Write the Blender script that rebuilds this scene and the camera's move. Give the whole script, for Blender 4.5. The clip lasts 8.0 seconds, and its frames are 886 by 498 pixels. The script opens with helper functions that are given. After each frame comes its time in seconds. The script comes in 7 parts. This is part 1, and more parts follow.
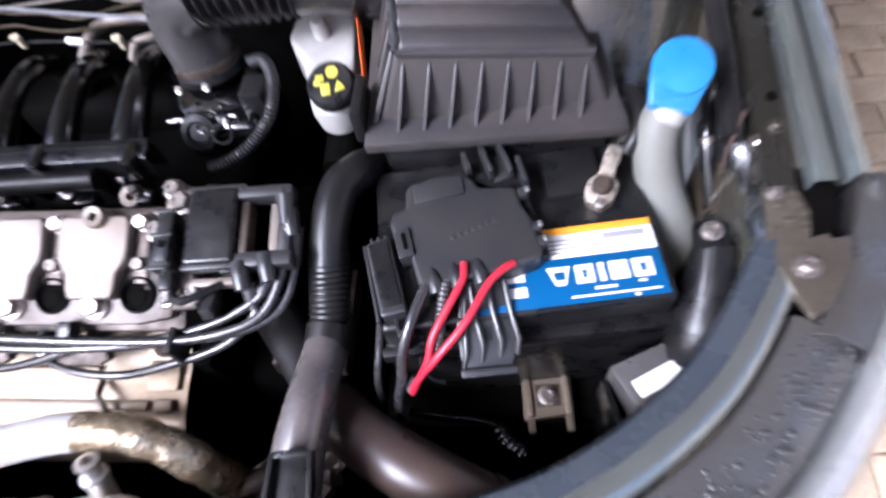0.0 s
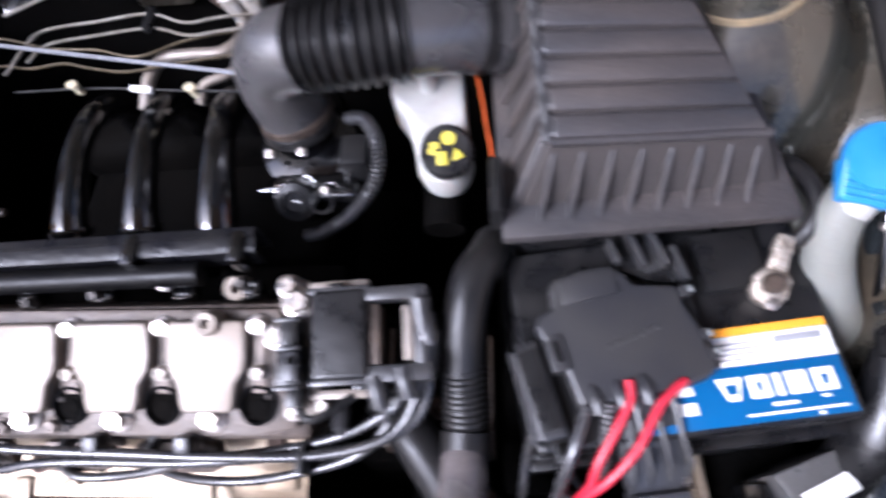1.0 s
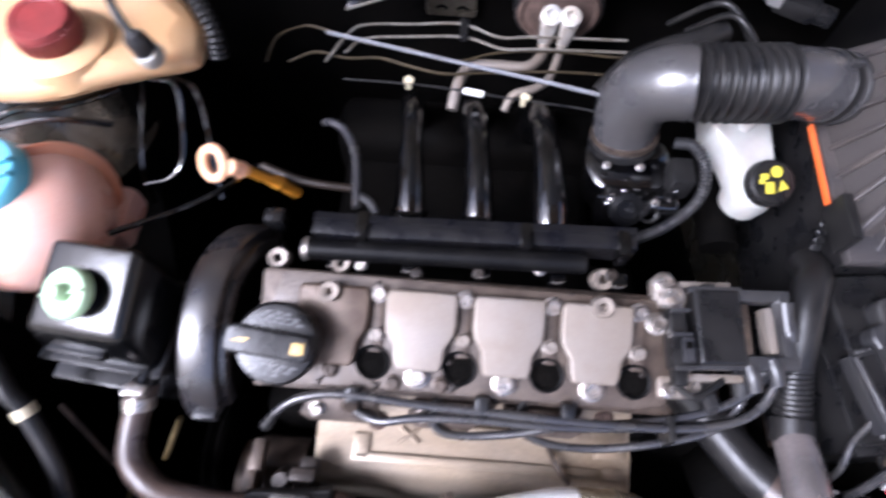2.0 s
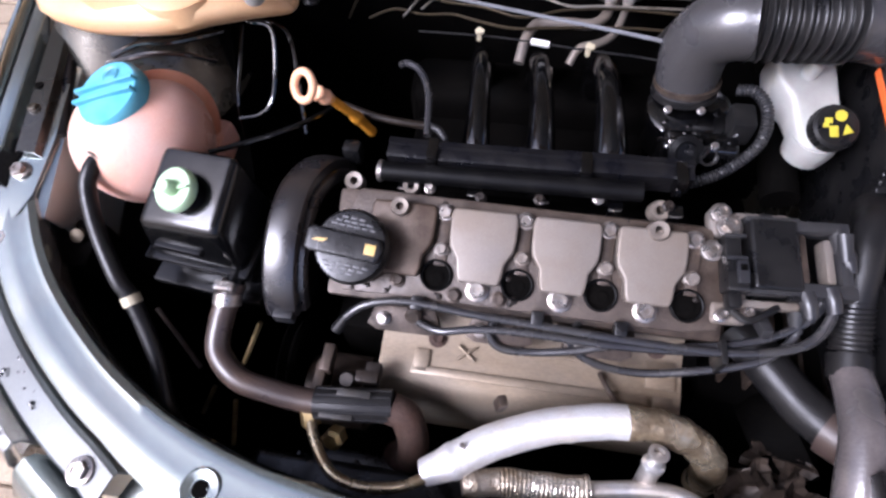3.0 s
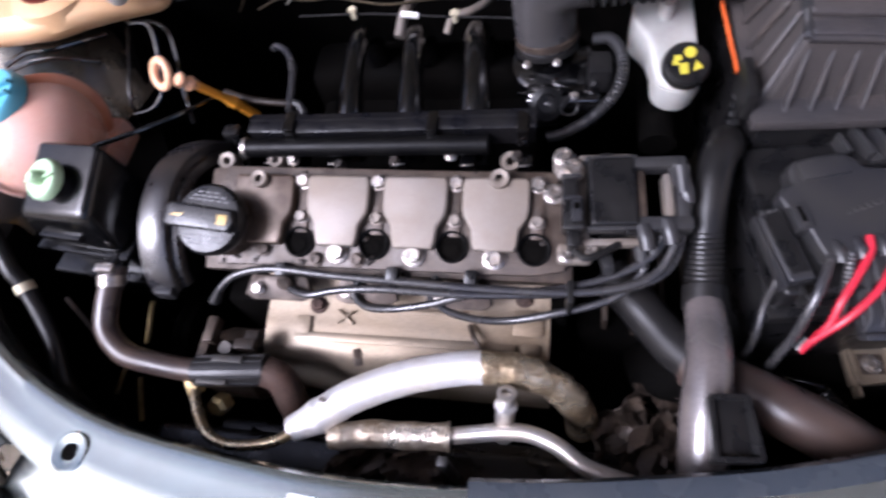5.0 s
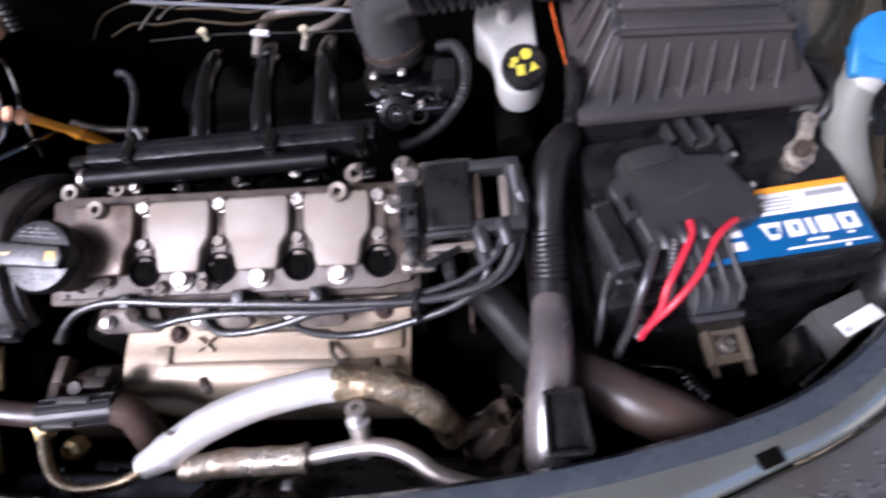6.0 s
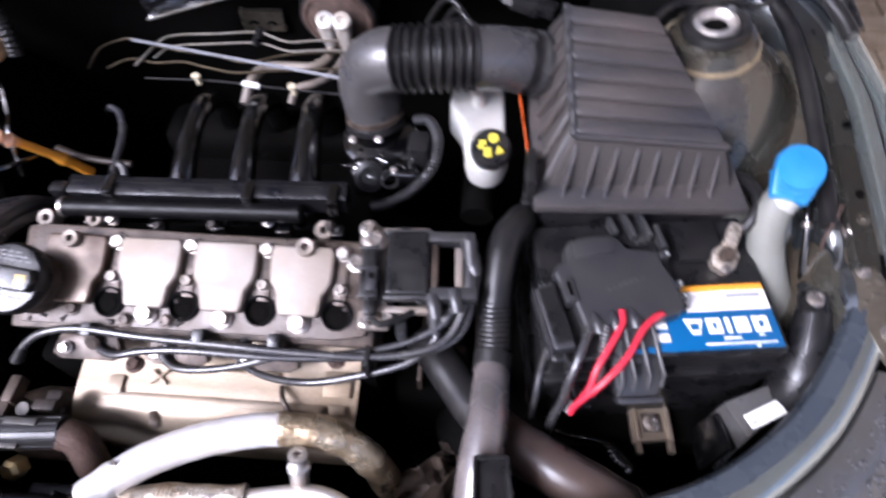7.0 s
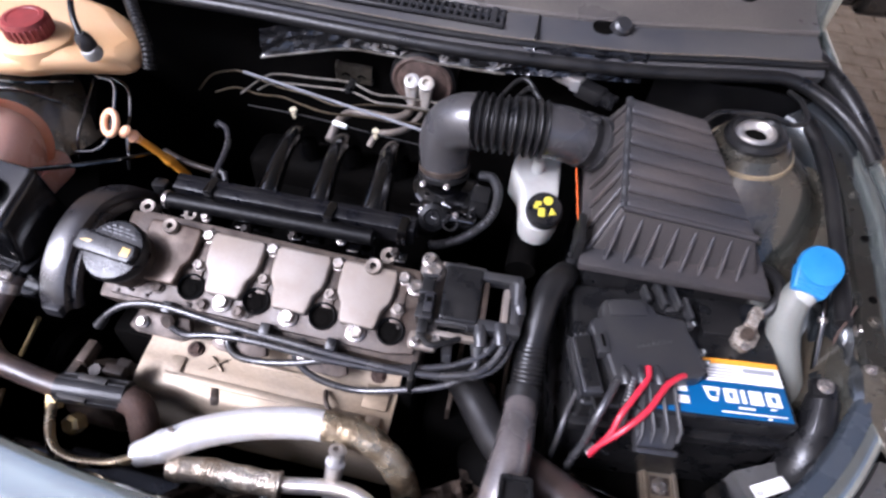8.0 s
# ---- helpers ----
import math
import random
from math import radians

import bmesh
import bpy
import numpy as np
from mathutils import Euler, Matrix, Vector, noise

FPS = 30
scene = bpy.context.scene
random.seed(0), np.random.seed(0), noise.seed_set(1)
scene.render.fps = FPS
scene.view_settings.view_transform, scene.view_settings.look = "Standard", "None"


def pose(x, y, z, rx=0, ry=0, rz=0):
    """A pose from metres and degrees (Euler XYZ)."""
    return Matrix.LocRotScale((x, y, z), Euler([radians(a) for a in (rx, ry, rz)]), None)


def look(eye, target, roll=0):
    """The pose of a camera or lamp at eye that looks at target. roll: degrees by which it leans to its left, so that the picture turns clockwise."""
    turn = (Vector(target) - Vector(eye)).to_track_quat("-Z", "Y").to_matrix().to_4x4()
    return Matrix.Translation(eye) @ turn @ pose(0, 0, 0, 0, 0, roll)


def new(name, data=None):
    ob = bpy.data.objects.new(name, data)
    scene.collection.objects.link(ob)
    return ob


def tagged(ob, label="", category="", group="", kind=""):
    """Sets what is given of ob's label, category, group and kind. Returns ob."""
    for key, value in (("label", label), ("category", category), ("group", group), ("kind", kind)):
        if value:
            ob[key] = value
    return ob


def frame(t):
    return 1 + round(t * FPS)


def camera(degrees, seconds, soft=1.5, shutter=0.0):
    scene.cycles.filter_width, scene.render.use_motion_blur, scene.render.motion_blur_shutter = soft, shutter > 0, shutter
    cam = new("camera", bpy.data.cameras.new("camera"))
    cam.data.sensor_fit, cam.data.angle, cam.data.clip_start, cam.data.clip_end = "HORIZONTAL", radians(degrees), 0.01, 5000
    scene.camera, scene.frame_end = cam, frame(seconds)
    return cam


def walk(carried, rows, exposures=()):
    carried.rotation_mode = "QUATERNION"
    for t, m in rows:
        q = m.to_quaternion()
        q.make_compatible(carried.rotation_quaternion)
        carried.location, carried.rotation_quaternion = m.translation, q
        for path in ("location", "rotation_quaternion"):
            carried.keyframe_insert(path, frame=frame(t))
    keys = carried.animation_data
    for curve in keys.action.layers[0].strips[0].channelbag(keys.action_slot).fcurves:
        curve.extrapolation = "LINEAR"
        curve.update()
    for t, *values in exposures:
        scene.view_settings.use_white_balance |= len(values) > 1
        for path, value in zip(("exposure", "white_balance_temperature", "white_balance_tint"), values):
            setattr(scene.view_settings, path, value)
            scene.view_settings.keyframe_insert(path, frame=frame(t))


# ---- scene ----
cam = camera(75.3, 8.0, soft=2.5, shutter=0.75)
PATH = [
    (0, (0.444, -0.204, 1.227), (0.23, 0.811, -0.483), -11.4),
    (0.2, (0.444, -0.163, 1.184), (0.189, 0.815, -0.541), -14.5),
    (0.5, (0.426, -0.106, 1.193), (0.144, 0.803, -0.567), -17.8),
    (1, (0.322, -0.07, 1.257), (0.114, 0.772, -0.545), -14.3),
    (1.5, (0.127, -0.075, 1.287), (0.049, 0.776, -0.522), -4.3),
    (2, (-0.062, -0.135, 1.333), (-0.079, 0.764, -0.453), 3.3),
    (2.2, (-0.077, -0.166, 1.329), (-0.132, 0.765, -0.44), 2.0),
    (3.3, (-0.049, -0.249, 1.324), (-0.311, 0.678, -0.428), -6.8),
    (3.5, (-0.046, -0.253, 1.324), (-0.328, 0.667, -0.429), -7.8),
    (4, (-0.035, -0.266, 1.322), (-0.329, 0.652, -0.43), -8.7),
    (4.5, (0.048, -0.275, 1.307), (-0.31, 0.651, -0.429), -13.7),
    (4.7, (0.088, -0.27, 1.307), (-0.282, 0.648, -0.431), -15.4),
    (5.8, (0.21, -0.258, 1.291), (-0.014, 0.706, -0.447), -13.9),
    (6, (0.245, -0.254, 1.287), (0.028, 0.717, -0.448), -13.7),
    (6.5, (0.311, -0.236, 1.311), (0.121, 0.747, -0.421), -10.7),
    (6.6, (0.317, -0.235, 1.32), (0.124, 0.755, -0.407), -10.4),
    (7, (0.26, -0.25, 1.34), (0.154, 0.833, -0.338), -1.6),
    (7.5, (0.174, -0.287, 1.364), (0.087, 0.911, -0.235), 5.5),
    (8, (0.218, -0.335, 1.373), (0.047, 0.948, -0.152), 6.0),
]
EXPOSURE = [(0.0, 1.68, 5200, 20), (1.4, 1.66, 5200, 20), (2.0, 1.64, 5220, 20), (2.2, 1.55, 5230, 20), (3.3, 1.08, 5320, 23), (4.7, 1.08, 5320, 23), (5.8, 1.12, 5320, 23), (6.5, 1.38, 5300, 22), (7.0, 1.56, 5290, 22), (7.5, 1.42, 5270, 21), (8.0, 1.36, 5260, 21)]      # stops, kelvin, tint
walk(cam, [(t, look(eye, target, roll)) for t, eye, target, roll in PATH], EXPOSURE)

# ---- light ----
SUN_EL, SUN_AZ = 44.0, -130.0        # degrees; azimuth from +y towards +x
world = bpy.data.worlds.new("sky")
scene.world = world
world.use_nodes = True
wn, wl = world.node_tree.nodes, world.node_tree.links
sky = wn.new("ShaderNodeTexSky")
sky.sky_type, sky.sun_disc = "NISHITA", False
sky.sun_elevation, sky.sun_rotation = radians(SUN_EL), radians(SUN_AZ)
sky.air_density, sky.dust_density, sky.ozone_density = 1.0, 8.0, 0.6
wl.new(sky.outputs["Color"], wn["Background"].inputs["Color"])
wn["Background"].inputs["Strength"].default_value = 0.095
sun = new("sun", bpy.data.lights.new("sun", "SUN"))
sun.data.energy, sun.data.angle, sun.data.color = 2.6, radians(26), (1.0, 0.96, 0.92)
sun.matrix_world = look((6 * math.sin(radians(SUN_AZ)), 6 * math.cos(radians(SUN_AZ)), 6 * math.tan(radians(SUN_EL))), (0, 0, 0))


# ---- materials ----
def material(name, base, rough=0.5, metal=0.0, vary=0.25, scale=30.0, fine=400.0, bump=0.15, depth=0.001, tint=None,
             rough_vary=0.15, coat=0.0, spread=0.5, sheen=None, transmit=0.0, per_piece=0.0, stretch=(1, 1, 1), sss=0.0, spec=0.5):
    """A surface whose colour and gloss vary at two scales, with a fine relief. tint: the colour of stains and dust."""
    m = bpy.data.materials.new(name)
    m.use_nodes = True
    n, l = m.node_tree.nodes, m.node_tree.links
    b = n["Principled BSDF"]
    co = n.new("ShaderNodeTexCoord")
    mp = n.new("ShaderNodeMapping")
    mp.inputs["Scale"].default_value = stretch
    l.new(co.outputs["Object"], mp.inputs["Vector"])
    big, small = n.new("ShaderNodeTexNoise"), n.new("ShaderNodeTexNoise")
    for t, s, d in ((big, scale, 5.0), (small, fine, 3.0)):
        t.inputs["Scale"].default_value, t.inputs["Detail"].default_value = s, d
        l.new(mp.outputs["Vector"], t.inputs["Vector"])
    tint = tint or tuple(c * (1 - vary) for c in base)
    ramp = n.new("ShaderNodeValToRGB")
    ramp.color_ramp.elements[0].position, ramp.color_ramp.elements[1].position = spread - 0.17, spread + 0.17
    ramp.color_ramp.elements[0].color, ramp.color_ramp.elements[1].color = (*tint, 1), (*base, 1)
    l.new(big.outputs["Fac"], ramp.inputs["Fac"])
    mix = n.new("ShaderNodeMix")
    mix.data_type, mix.blend_type = "RGBA", "OVERLAY"
    mix.inputs["Factor"].default_value = vary
    l.new(ramp.outputs["Color"], mix.inputs["A"])
    l.new(small.outputs["Fac"], mix.inputs["B"])
    last = mix.outputs["Result"]
    if per_piece:
        info = n.new("ShaderNodeObjectInfo")
        hsv = n.new("ShaderNodeHueSaturation")
        rng = n.new("ShaderNodeMapRange")
        rng.inputs["To Min"].default_value, rng.inputs["To Max"].default_value = 1 - per_piece, 1 + per_piece
        l.new(info.outputs["Random"], rng.inputs["Value"])
        l.new(rng.outputs["Result"], hsv.inputs["Value"])
        l.new(last, hsv.inputs["Color"])
        last = hsv.outputs["Color"]
    l.new(last, b.inputs["Base Color"])
    rr = n.new("ShaderNodeMapRange")
    rr.inputs["From Min"].default_value, rr.inputs["From Max"].default_value = 0.3, 0.7
    rr.inputs["To Min"].default_value = min(1.0, rough + rough_vary)
    rr.inputs["To Max"].default_value = max(0.03, rough - rough_vary)
    l.new(big.outputs["Fac"], rr.inputs["Value"])
    l.new(rr.outputs["Result"], b.inputs["Roughness"])
    b.inputs["Metallic"].default_value = metal
    b.inputs["Specular IOR Level"].default_value = spec
    b.inputs["Coat Weight"].default_value = coat
    b.inputs["Coat Roughness"].default_value = 0.06
    b.inputs["Transmission Weight"].default_value = transmit
    if sss:
        b.inputs["Subsurface Weight"].default_value = sss
        b.inputs["Subsurface Radius"].default_value = (0.02, 0.012, 0.008)
        b.inputs["Subsurface Scale"].default_value = 0.6
    if bump:
        bp = n.new("ShaderNodeBump")
        bp.inputs["Strength"].default_value, bp.inputs["Distance"].default_value = bump, depth
        l.new(small.outputs["Fac"], bp.inputs["Height"])
        l.new(bp.outputs["Normal"], b.inputs["Normal"])
    return m


paint = material("green_grey_paint", (0.33, 0.38, 0.360), 0.19, 0.8, 0.12, 9, 900, 0.02, 0.0003, (0.27, 0.285, 0.262), 0.05, coat=1.0)
edge_blue = material("bluish_edge_strip", (0.032, 0.039, 0.048), 0.28, 0, 0.15, 25, 400, 0.1, 0.0005, (0.040, 0.046, 0.053), 0.08)
# Dusty inner paint; on the bonnet it is body paint darkened for shade.
paint_inner = material("dusty_and_shaded_inner_paint", (0.054, 0.054, 0.044), 0.27, 0.5, 0.35, 16, 140, 0.12, 0.0010, (0.070, 0.056, 0.038), 0.14, coat=0.6)
black_plastic = material("black_plastic", (0.0055, 0.0055, 0.006), 0.32, 0, 0.25, 40, 260, 0.2, 0.0010, (0.011, 0.0105, 0.010), 0.12, spec=0.34)
belt_plastic = material("brushed_belt_plastic", (0.016, 0.016, 0.019), 0.30, 0, 0.2, 30, 300, 0.12, 0.0008, (0.024, 0.020, 0.017), 0.1, spec=1.0)
dust_hose = material("dust_coated_hose", (0.105, 0.091, 0.086), 0.26, 0, 0.3, 16, 300, 0.2, 0.0012, (0.045, 0.041, 0.040), 0.08, spec=1.0)
tank_black = material("glossy_moulded_black", (0.0028, 0.0028, 0.0032), 0.20, 0, 0.2, 30, 300, 0.08, 0.0006, (0.005, 0.0048, 0.0045), 0.08, spec=0.42)
# Body paint darkened to hold the dark reflection along the flange.
rail_paint = material("flange_paint_dark_reflection", (0.052, 0.053, 0.047), 0.26, 0.6, 0.3, 16, 160, 0.1, 0.0008, (0.034, 0.031, 0.024), 0.1, coat=0.7)
wet_paint = material("dark_wet_paint", (0.070, 0.082, 0.090), 0.20, 0.75, 0.25, 18, 260, 0.12, 0.0008, (0.045, 0.046, 0.044), 0.08, coat=1.0)
cowl_deck = material("brown_grey_deck", (0.070, 0.063, 0.058), 0.34, 0, 0.3, 8, 260, 0.2, 0.001, (0.10, 0.088, 0.074), 0.12, spec=0.7)
cowl_plastic = material("weathered_cowl_plastic", (0.042, 0.042, 0.046), 0.40, 0, 0.15, 9, 500, 0.12, 0.0006, (0.070, 0.065, 0.060), 0.08)
lead_rubber = material("grey_lead_sleeve", (0.022, 0.022, 0.025), 0.26, 0, 0.2, 30, 400, 0.12, 0.0006, (0.034, 0.032, 0.030), 0.08, spec=0.7)
grimy_flange = material("oil_blackened_flange", (0.026, 0.017, 0.012), 0.45, 0.2, 0.4, 35, 300, 0.4, 0.0012, (0.062, 0.046, 0.034), 0.12, spread=0.58)
stained_alu = material("oil_stained_aluminium", (0.120, 0.090, 0.066), 0.42, 0.35, 0.35, 30, 600, 0.35, 0.0008, (0.036, 0.020, 0.011), 0.12, spread=0.54)
rail_black = material("dull_rail_black", (0.0022, 0.0022, 0.0026), 0.40, 0, 0.2, 40, 300, 0.2, 0.0010, (0.004, 0.0038, 0.0036), 0.08, spec=0.12)
strip_black = material("matt_strip_black", (0.0040, 0.0041, 0.0055), 0.36, 0, 0.3, 50, 160, 0.5, 0.0016, (0.007, 0.0065, 0.0065), 0.14, spec=0.14)
grey_plastic = material("weathered_grey_plastic", (0.019, 0.019, 0.021), 0.36, 0, 0.18, 28, 500, 0.15, 0.0006, (0.026, 0.025, 0.024), 0.05)
box_plastic = material("dusty_ribbed_plastic", (0.025, 0.0245, 0.026), 0.46, 0, 0.4, 22, 400, 0.35, 0.0010, (0.052, 0.043, 0.038), 0.1, stretch=(0.3, 1, 1))
groove_dust = material("brown_groove_dust", (0.028, 0.023, 0.020), 0.7, 0, 0.3, 22, 500, 0.25, 0.0008, (0.026, 0.022, 0.020), 0.1, stretch=(0.3, 1, 1))
gloss_black = material("oily_black_plastic", (0.0010, 0.0010, 0.0014), 0.15, 0, 0.3, 60, 150, 0.14, 0.0016, (0.003, 0.0027, 0.0024), 0.06, spec=0.85, coat=0.8)
# Near-black colour that puts deep shade into the bay's hollows and holes.
dark_void = material("deep_shade_black", (0.0012, 0.0011, 0.0010), 0.8, 0, 0.3, 20, 200, 0.4, 0.002, (0.0026, 0.0022, 0.0018), 0.1, spec=0.03)
brown_hose = material("brown_dusted_hose", (0.040, 0.030, 0.027), 0.36, 0, 0.3, 18, 500, 0.25, 0.0008, (0.064, 0.042, 0.031), 0.1, spec=0.5)
plate_grey = material("pale_grey_plate", (0.17, 0.185, 0.185), 0.36, 0.4, 0.2, 12, 500, 0.05, 0.0004, (0.13, 0.135, 0.13), 0.08, coat=0.3)
grime = material("oily_grime", (0.022, 0.016, 0.012), 0.5, 0.2, 0.4, 60, 300, 0.4, 0.0012, (0.010, 0.007, 0.005), 0.12, spec=0.3)
lamp_panel = material("dark_grey_lamp_panel", (0.075, 0.077, 0.080), 0.3, 0.2, 0.25, 14, 300, 0.06, 0.0004, (0.055, 0.050, 0.043), 0.1, coat=0.4)
olive = material("olive_dusty_paint", (0.090, 0.079, 0.060), 0.30, 0.3, 0.4, 18, 160, 0.15, 0.0012, (0.060, 0.050, 0.036), 0.12, coat=0.3)
rubber = material("black_rubber", (0.0070, 0.0070, 0.0075), 0.36, 0, 0.3, 30, 400, 0.25, 0.0008, (0.014, 0.013, 0.012), 0.1, spec=0.3)
hose_rubber = material("dusty_grey_hose", (0.040, 0.039, 0.041), 0.30, 0, 0.3, 18, 300, 0.18, 0.0012, (0.042, 0.039, 0.037), 0.1, spec=0.75)
cast_alu = material("cast_aluminium_warm", (0.190, 0.167, 0.146), 0.48, 0.35, 0.28, 24, 900, 0.35, 0.0008, (0.165, 0.135, 0.105), 0.12)
dirty_alu = material("dirty_cast_metal", (0.075, 0.055, 0.041), 0.5, 0.35, 0.45, 45, 300, 0.3, 0.0012, (0.022, 0.015, 0.010), 0.14)
shield_metal = material("stained_heat_shield", (0.25, 0.215, 0.17), 0.42, 0.55, 0.3, 14, 500, 0.2, 0.0008, (0.20, 0.15, 0.095), 0.14, stretch=(0.35, 1, 1))
pipe_alu = material("bright_aluminium", (0.62, 0.61, 0.60), 0.40, 0.8, 0.2, 30, 600, 0.3, 0.0008, (0.45, 0.40, 0.34), 0.12)
fitting_alu = material("pale_cast_fitting", (0.40, 0.39, 0.37), 0.5, 0.3, 0.2, 60, 600, 0.25, 0.0006, (0.34, 0.30, 0.25), 0.1)
flange_brown = material("rusty_brown_cover", (0.115, 0.078, 0.062), 0.55, 0.2, 0.4, 45, 300, 0.35, 0.001, (0.050, 0.032, 0.025), 0.12)
foil = material("scuffed_foil_wrap", (0.86, 0.85, 0.84), 0.45, 0.6, 0.2, 26, 320, 0.5, 0.0014, (0.66, 0.61, 0.54), 0.12, spread=0.42)
foil_old = material("browned_foil_wrap", (0.62, 0.52, 0.36), 0.30, 0.8, 0.35, 40, 160, 0.7, 0.003, (0.26, 0.19, 0.11), 0.14)
pipe_gold = material("yellowed_pipe_metal", (0.62, 0.53, 0.36), 0.28, 0.85, 0.25, 50, 500, 0.2, 0.0006, (0.36, 0.28, 0.17), 0.1)
foil_mid = material("half_browned_foil", (0.62, 0.57, 0.49), 0.34, 0.75, 0.3, 45, 160, 0.8, 0.003, (0.32, 0.25, 0.17), 0.14)
steel = material("zinc_plated_steel", (0.40, 0.38, 0.36), 0.34, 0.85, 0.25, 120, 900, 0.3, 0.0005, (0.25, 0.21, 0.175), 0.12)
brass = material("yellow_passivated_steel", (0.50, 0.38, 0.17), 0.4, 0.8, 0.3, 60, 700, 0.2, 0.0005, (0.28, 0.2, 0.1), 0.12)
line_cable = material("grey_cable_sleeve", (0.16, 0.165, 0.18), 0.35, 0, 0.2, 50, 600, 0.1, 0.0003, (0.11, 0.11, 0.115), 0.08)
line_pale = material("pale_line_metal", (0.20, 0.185, 0.160), 0.4, 0.4, 0.35, 50, 600, 0.2, 0.0004, (0.10, 0.085, 0.065), 0.1)
line_grey = material("dull_line_metal", (0.062, 0.060, 0.057), 0.4, 0.6, 0.3, 60, 600, 0.2, 0.0004, (0.04, 0.036, 0.03), 0.1)
line_brass = material("dull_brass_line", (0.066, 0.050, 0.028), 0.42, 0.6, 0.3, 60, 600, 0.2, 0.0004, (0.045, 0.034, 0.02), 0.1)
neck_top = material("milky_neck_mouth", (0.30, 0.30, 0.28), 0.42, 0, 0.15, 20, 600, 0.06, 0.0004, (0.34, 0.335, 0.30), 0.08, sss=0.15)
lead_metal = material("tarnished_lead", (0.50, 0.45, 0.38), 0.36, 0.7, 0.4, 120, 600, 0.6, 0.0015, (0.16, 0.13, 0.10), 0.15)
rust = material("rusty_iron", (0.055, 0.028, 0.018), 0.75, 0.2, 0.4, 50, 400, 0.6, 0.002, (0.04, 0.024, 0.017), 0.1)
coolant_seam = material("orange_stained_seam", (0.46, 0.17, 0.085), 0.36, 0, 0.2, 30, 600, 0.05, 0.0004, (0.55, 0.26, 0.16), 0.08, sss=0.2)
pink_tank = material("pink_translucent_plastic", (0.66, 0.36, 0.265), 0.30, 0, 0.2, 16, 600, 0.06, 0.0004, (0.68, 0.45, 0.38), 0.08, sss=0.25)
cream = material("yellowed_cream_plastic", (0.60, 0.40, 0.225), 0.42, 0, 0.12, 10, 500, 0.06, 0.0005, (0.56, 0.34, 0.16), 0.08, sss=0.2)
white_plastic = material("milky_white_plastic", (0.42, 0.42, 0.39), 0.36, 0, 0.12, 18, 600, 0.06, 0.0004, (0.28, 0.275, 0.25), 0.08, sss=0.2)
neck_plastic = material("milky_neck_plastic", (0.175, 0.178, 0.158), 0.5, 0, 0.18, 12, 600, 0.08, 0.0005, (0.125, 0.124, 0.104), 0.08, sss=0.2, spec=0.3)
blue_cap = material("sky_blue_plastic", (0.022, 0.150, 0.360), 0.36, 0, 0.12, 40, 700, 0.08, 0.0004, (0.034, 0.190, 0.400), 0.1)
cyan_cap = material("faded_cyan_plastic", (0.075, 0.33, 0.46), 0.4, 0, 0.15, 40, 700, 0.08, 0.0004, (0.13, 0.38, 0.47), 0.1)
green_cap = material("pale_green_plastic", (0.42, 0.58, 0.38), 0.45, 0, 0.15, 50, 600, 0.1, 0.0004, (0.34, 0.5, 0.28), 0.08)
red_cap = material("dark_red_plastic", (0.20, 0.03, 0.028), 0.42, 0, 0.2, 40, 600, 0.1, 0.0004, None, 0.08)
orange_plastic = material("orange_yellow_plastic", (0.72, 0.30, 0.02), 0.42, 0, 0.15, 50, 600, 0.1, 0.0004, None, 0.08)
peach_plastic = material("peach_plastic", (0.82, 0.45, 0.26), 0.42, 0, 0.15, 50, 600, 0.1, 0.0004, None, 0.08)
strap_orange = material("orange_strap", (0.80, 0.14, 0.02), 0.5, 0, 0.1, 50, 600, 0.1, 0.0003, None, 0.05)
red_wire = material("red_cable_sleeve", (0.45, 0.018, 0.035), 0.34, 0, 0.2, 60, 500, 0.1, 0.0003, None, 0.08)
label_blue = material("label_blue", (0.006, 0.075, 0.200), 0.34, 0, 0.05, 40, 500, 0.02, 0.0002, None, 0.04)
label_white = material("label_white", (0.78, 0.76, 0.72), 0.4, 0, 0.06, 40, 500, 0.02, 0.0002, None, 0.04)
label_orange = material("label_orange", (0.82, 0.33, 0.02), 0.4, 0, 0.06, 40, 500, 0.02, 0.0002, None, 0.04)
print_grey = material("label_print", (0.25, 0.25, 0.26), 0.5, 0, 0.05, 40, 500, 0.0)
print_dim = material("worn_cap_print", (0.10, 0.10, 0.105), 0.5, 0, 0.3, 90, 500, 0.0)
print_yellow = material("yellow_print", (0.46, 0.40, 0.03), 0.45, 0, 0.05, 40, 500, 0.0)
print_tan = material("tan_print", (0.50, 0.34, 0.10), 0.5, 0, 0.05, 40, 500, 0.0)
clip_cream = material("aged_nylon_clip", (0.50, 0.44, 0.30), 0.5, 0, 0.15, 60, 600, 0.05, 0.0003)
sealant = material("ochre_sealant", (0.22, 0.165, 0.09), 0.6, 0, 0.3, 60, 300, 0.3, 0.001, (0.12, 0.10, 0.07), 0.1)
crinkle = material("crinkled_black_foil", (0.005, 0.005, 0.006), 0.20, 0, 0.4, 30, 70, 0.6, 0.006, (0.014, 0.014, 0.015), 0.1, spec=0.9)
paver = material("brown_paver", (0.40, 0.32, 0.225), 0.85, 0, 0.3, 12, 120, 0.6, 0.004, (0.29, 0.225, 0.15), 0.06, per_piece=0.22)
paver_joint = material("sandy_joint", (0.26, 0.205, 0.14), 0.95, 0, 0.3, 25, 200, 0.5, 0.003)
wall_plaster = material("plaster_wall", (0.42, 0.36, 0.29), 0.9, 0, 0.15, 3, 80, 0.3, 0.002)
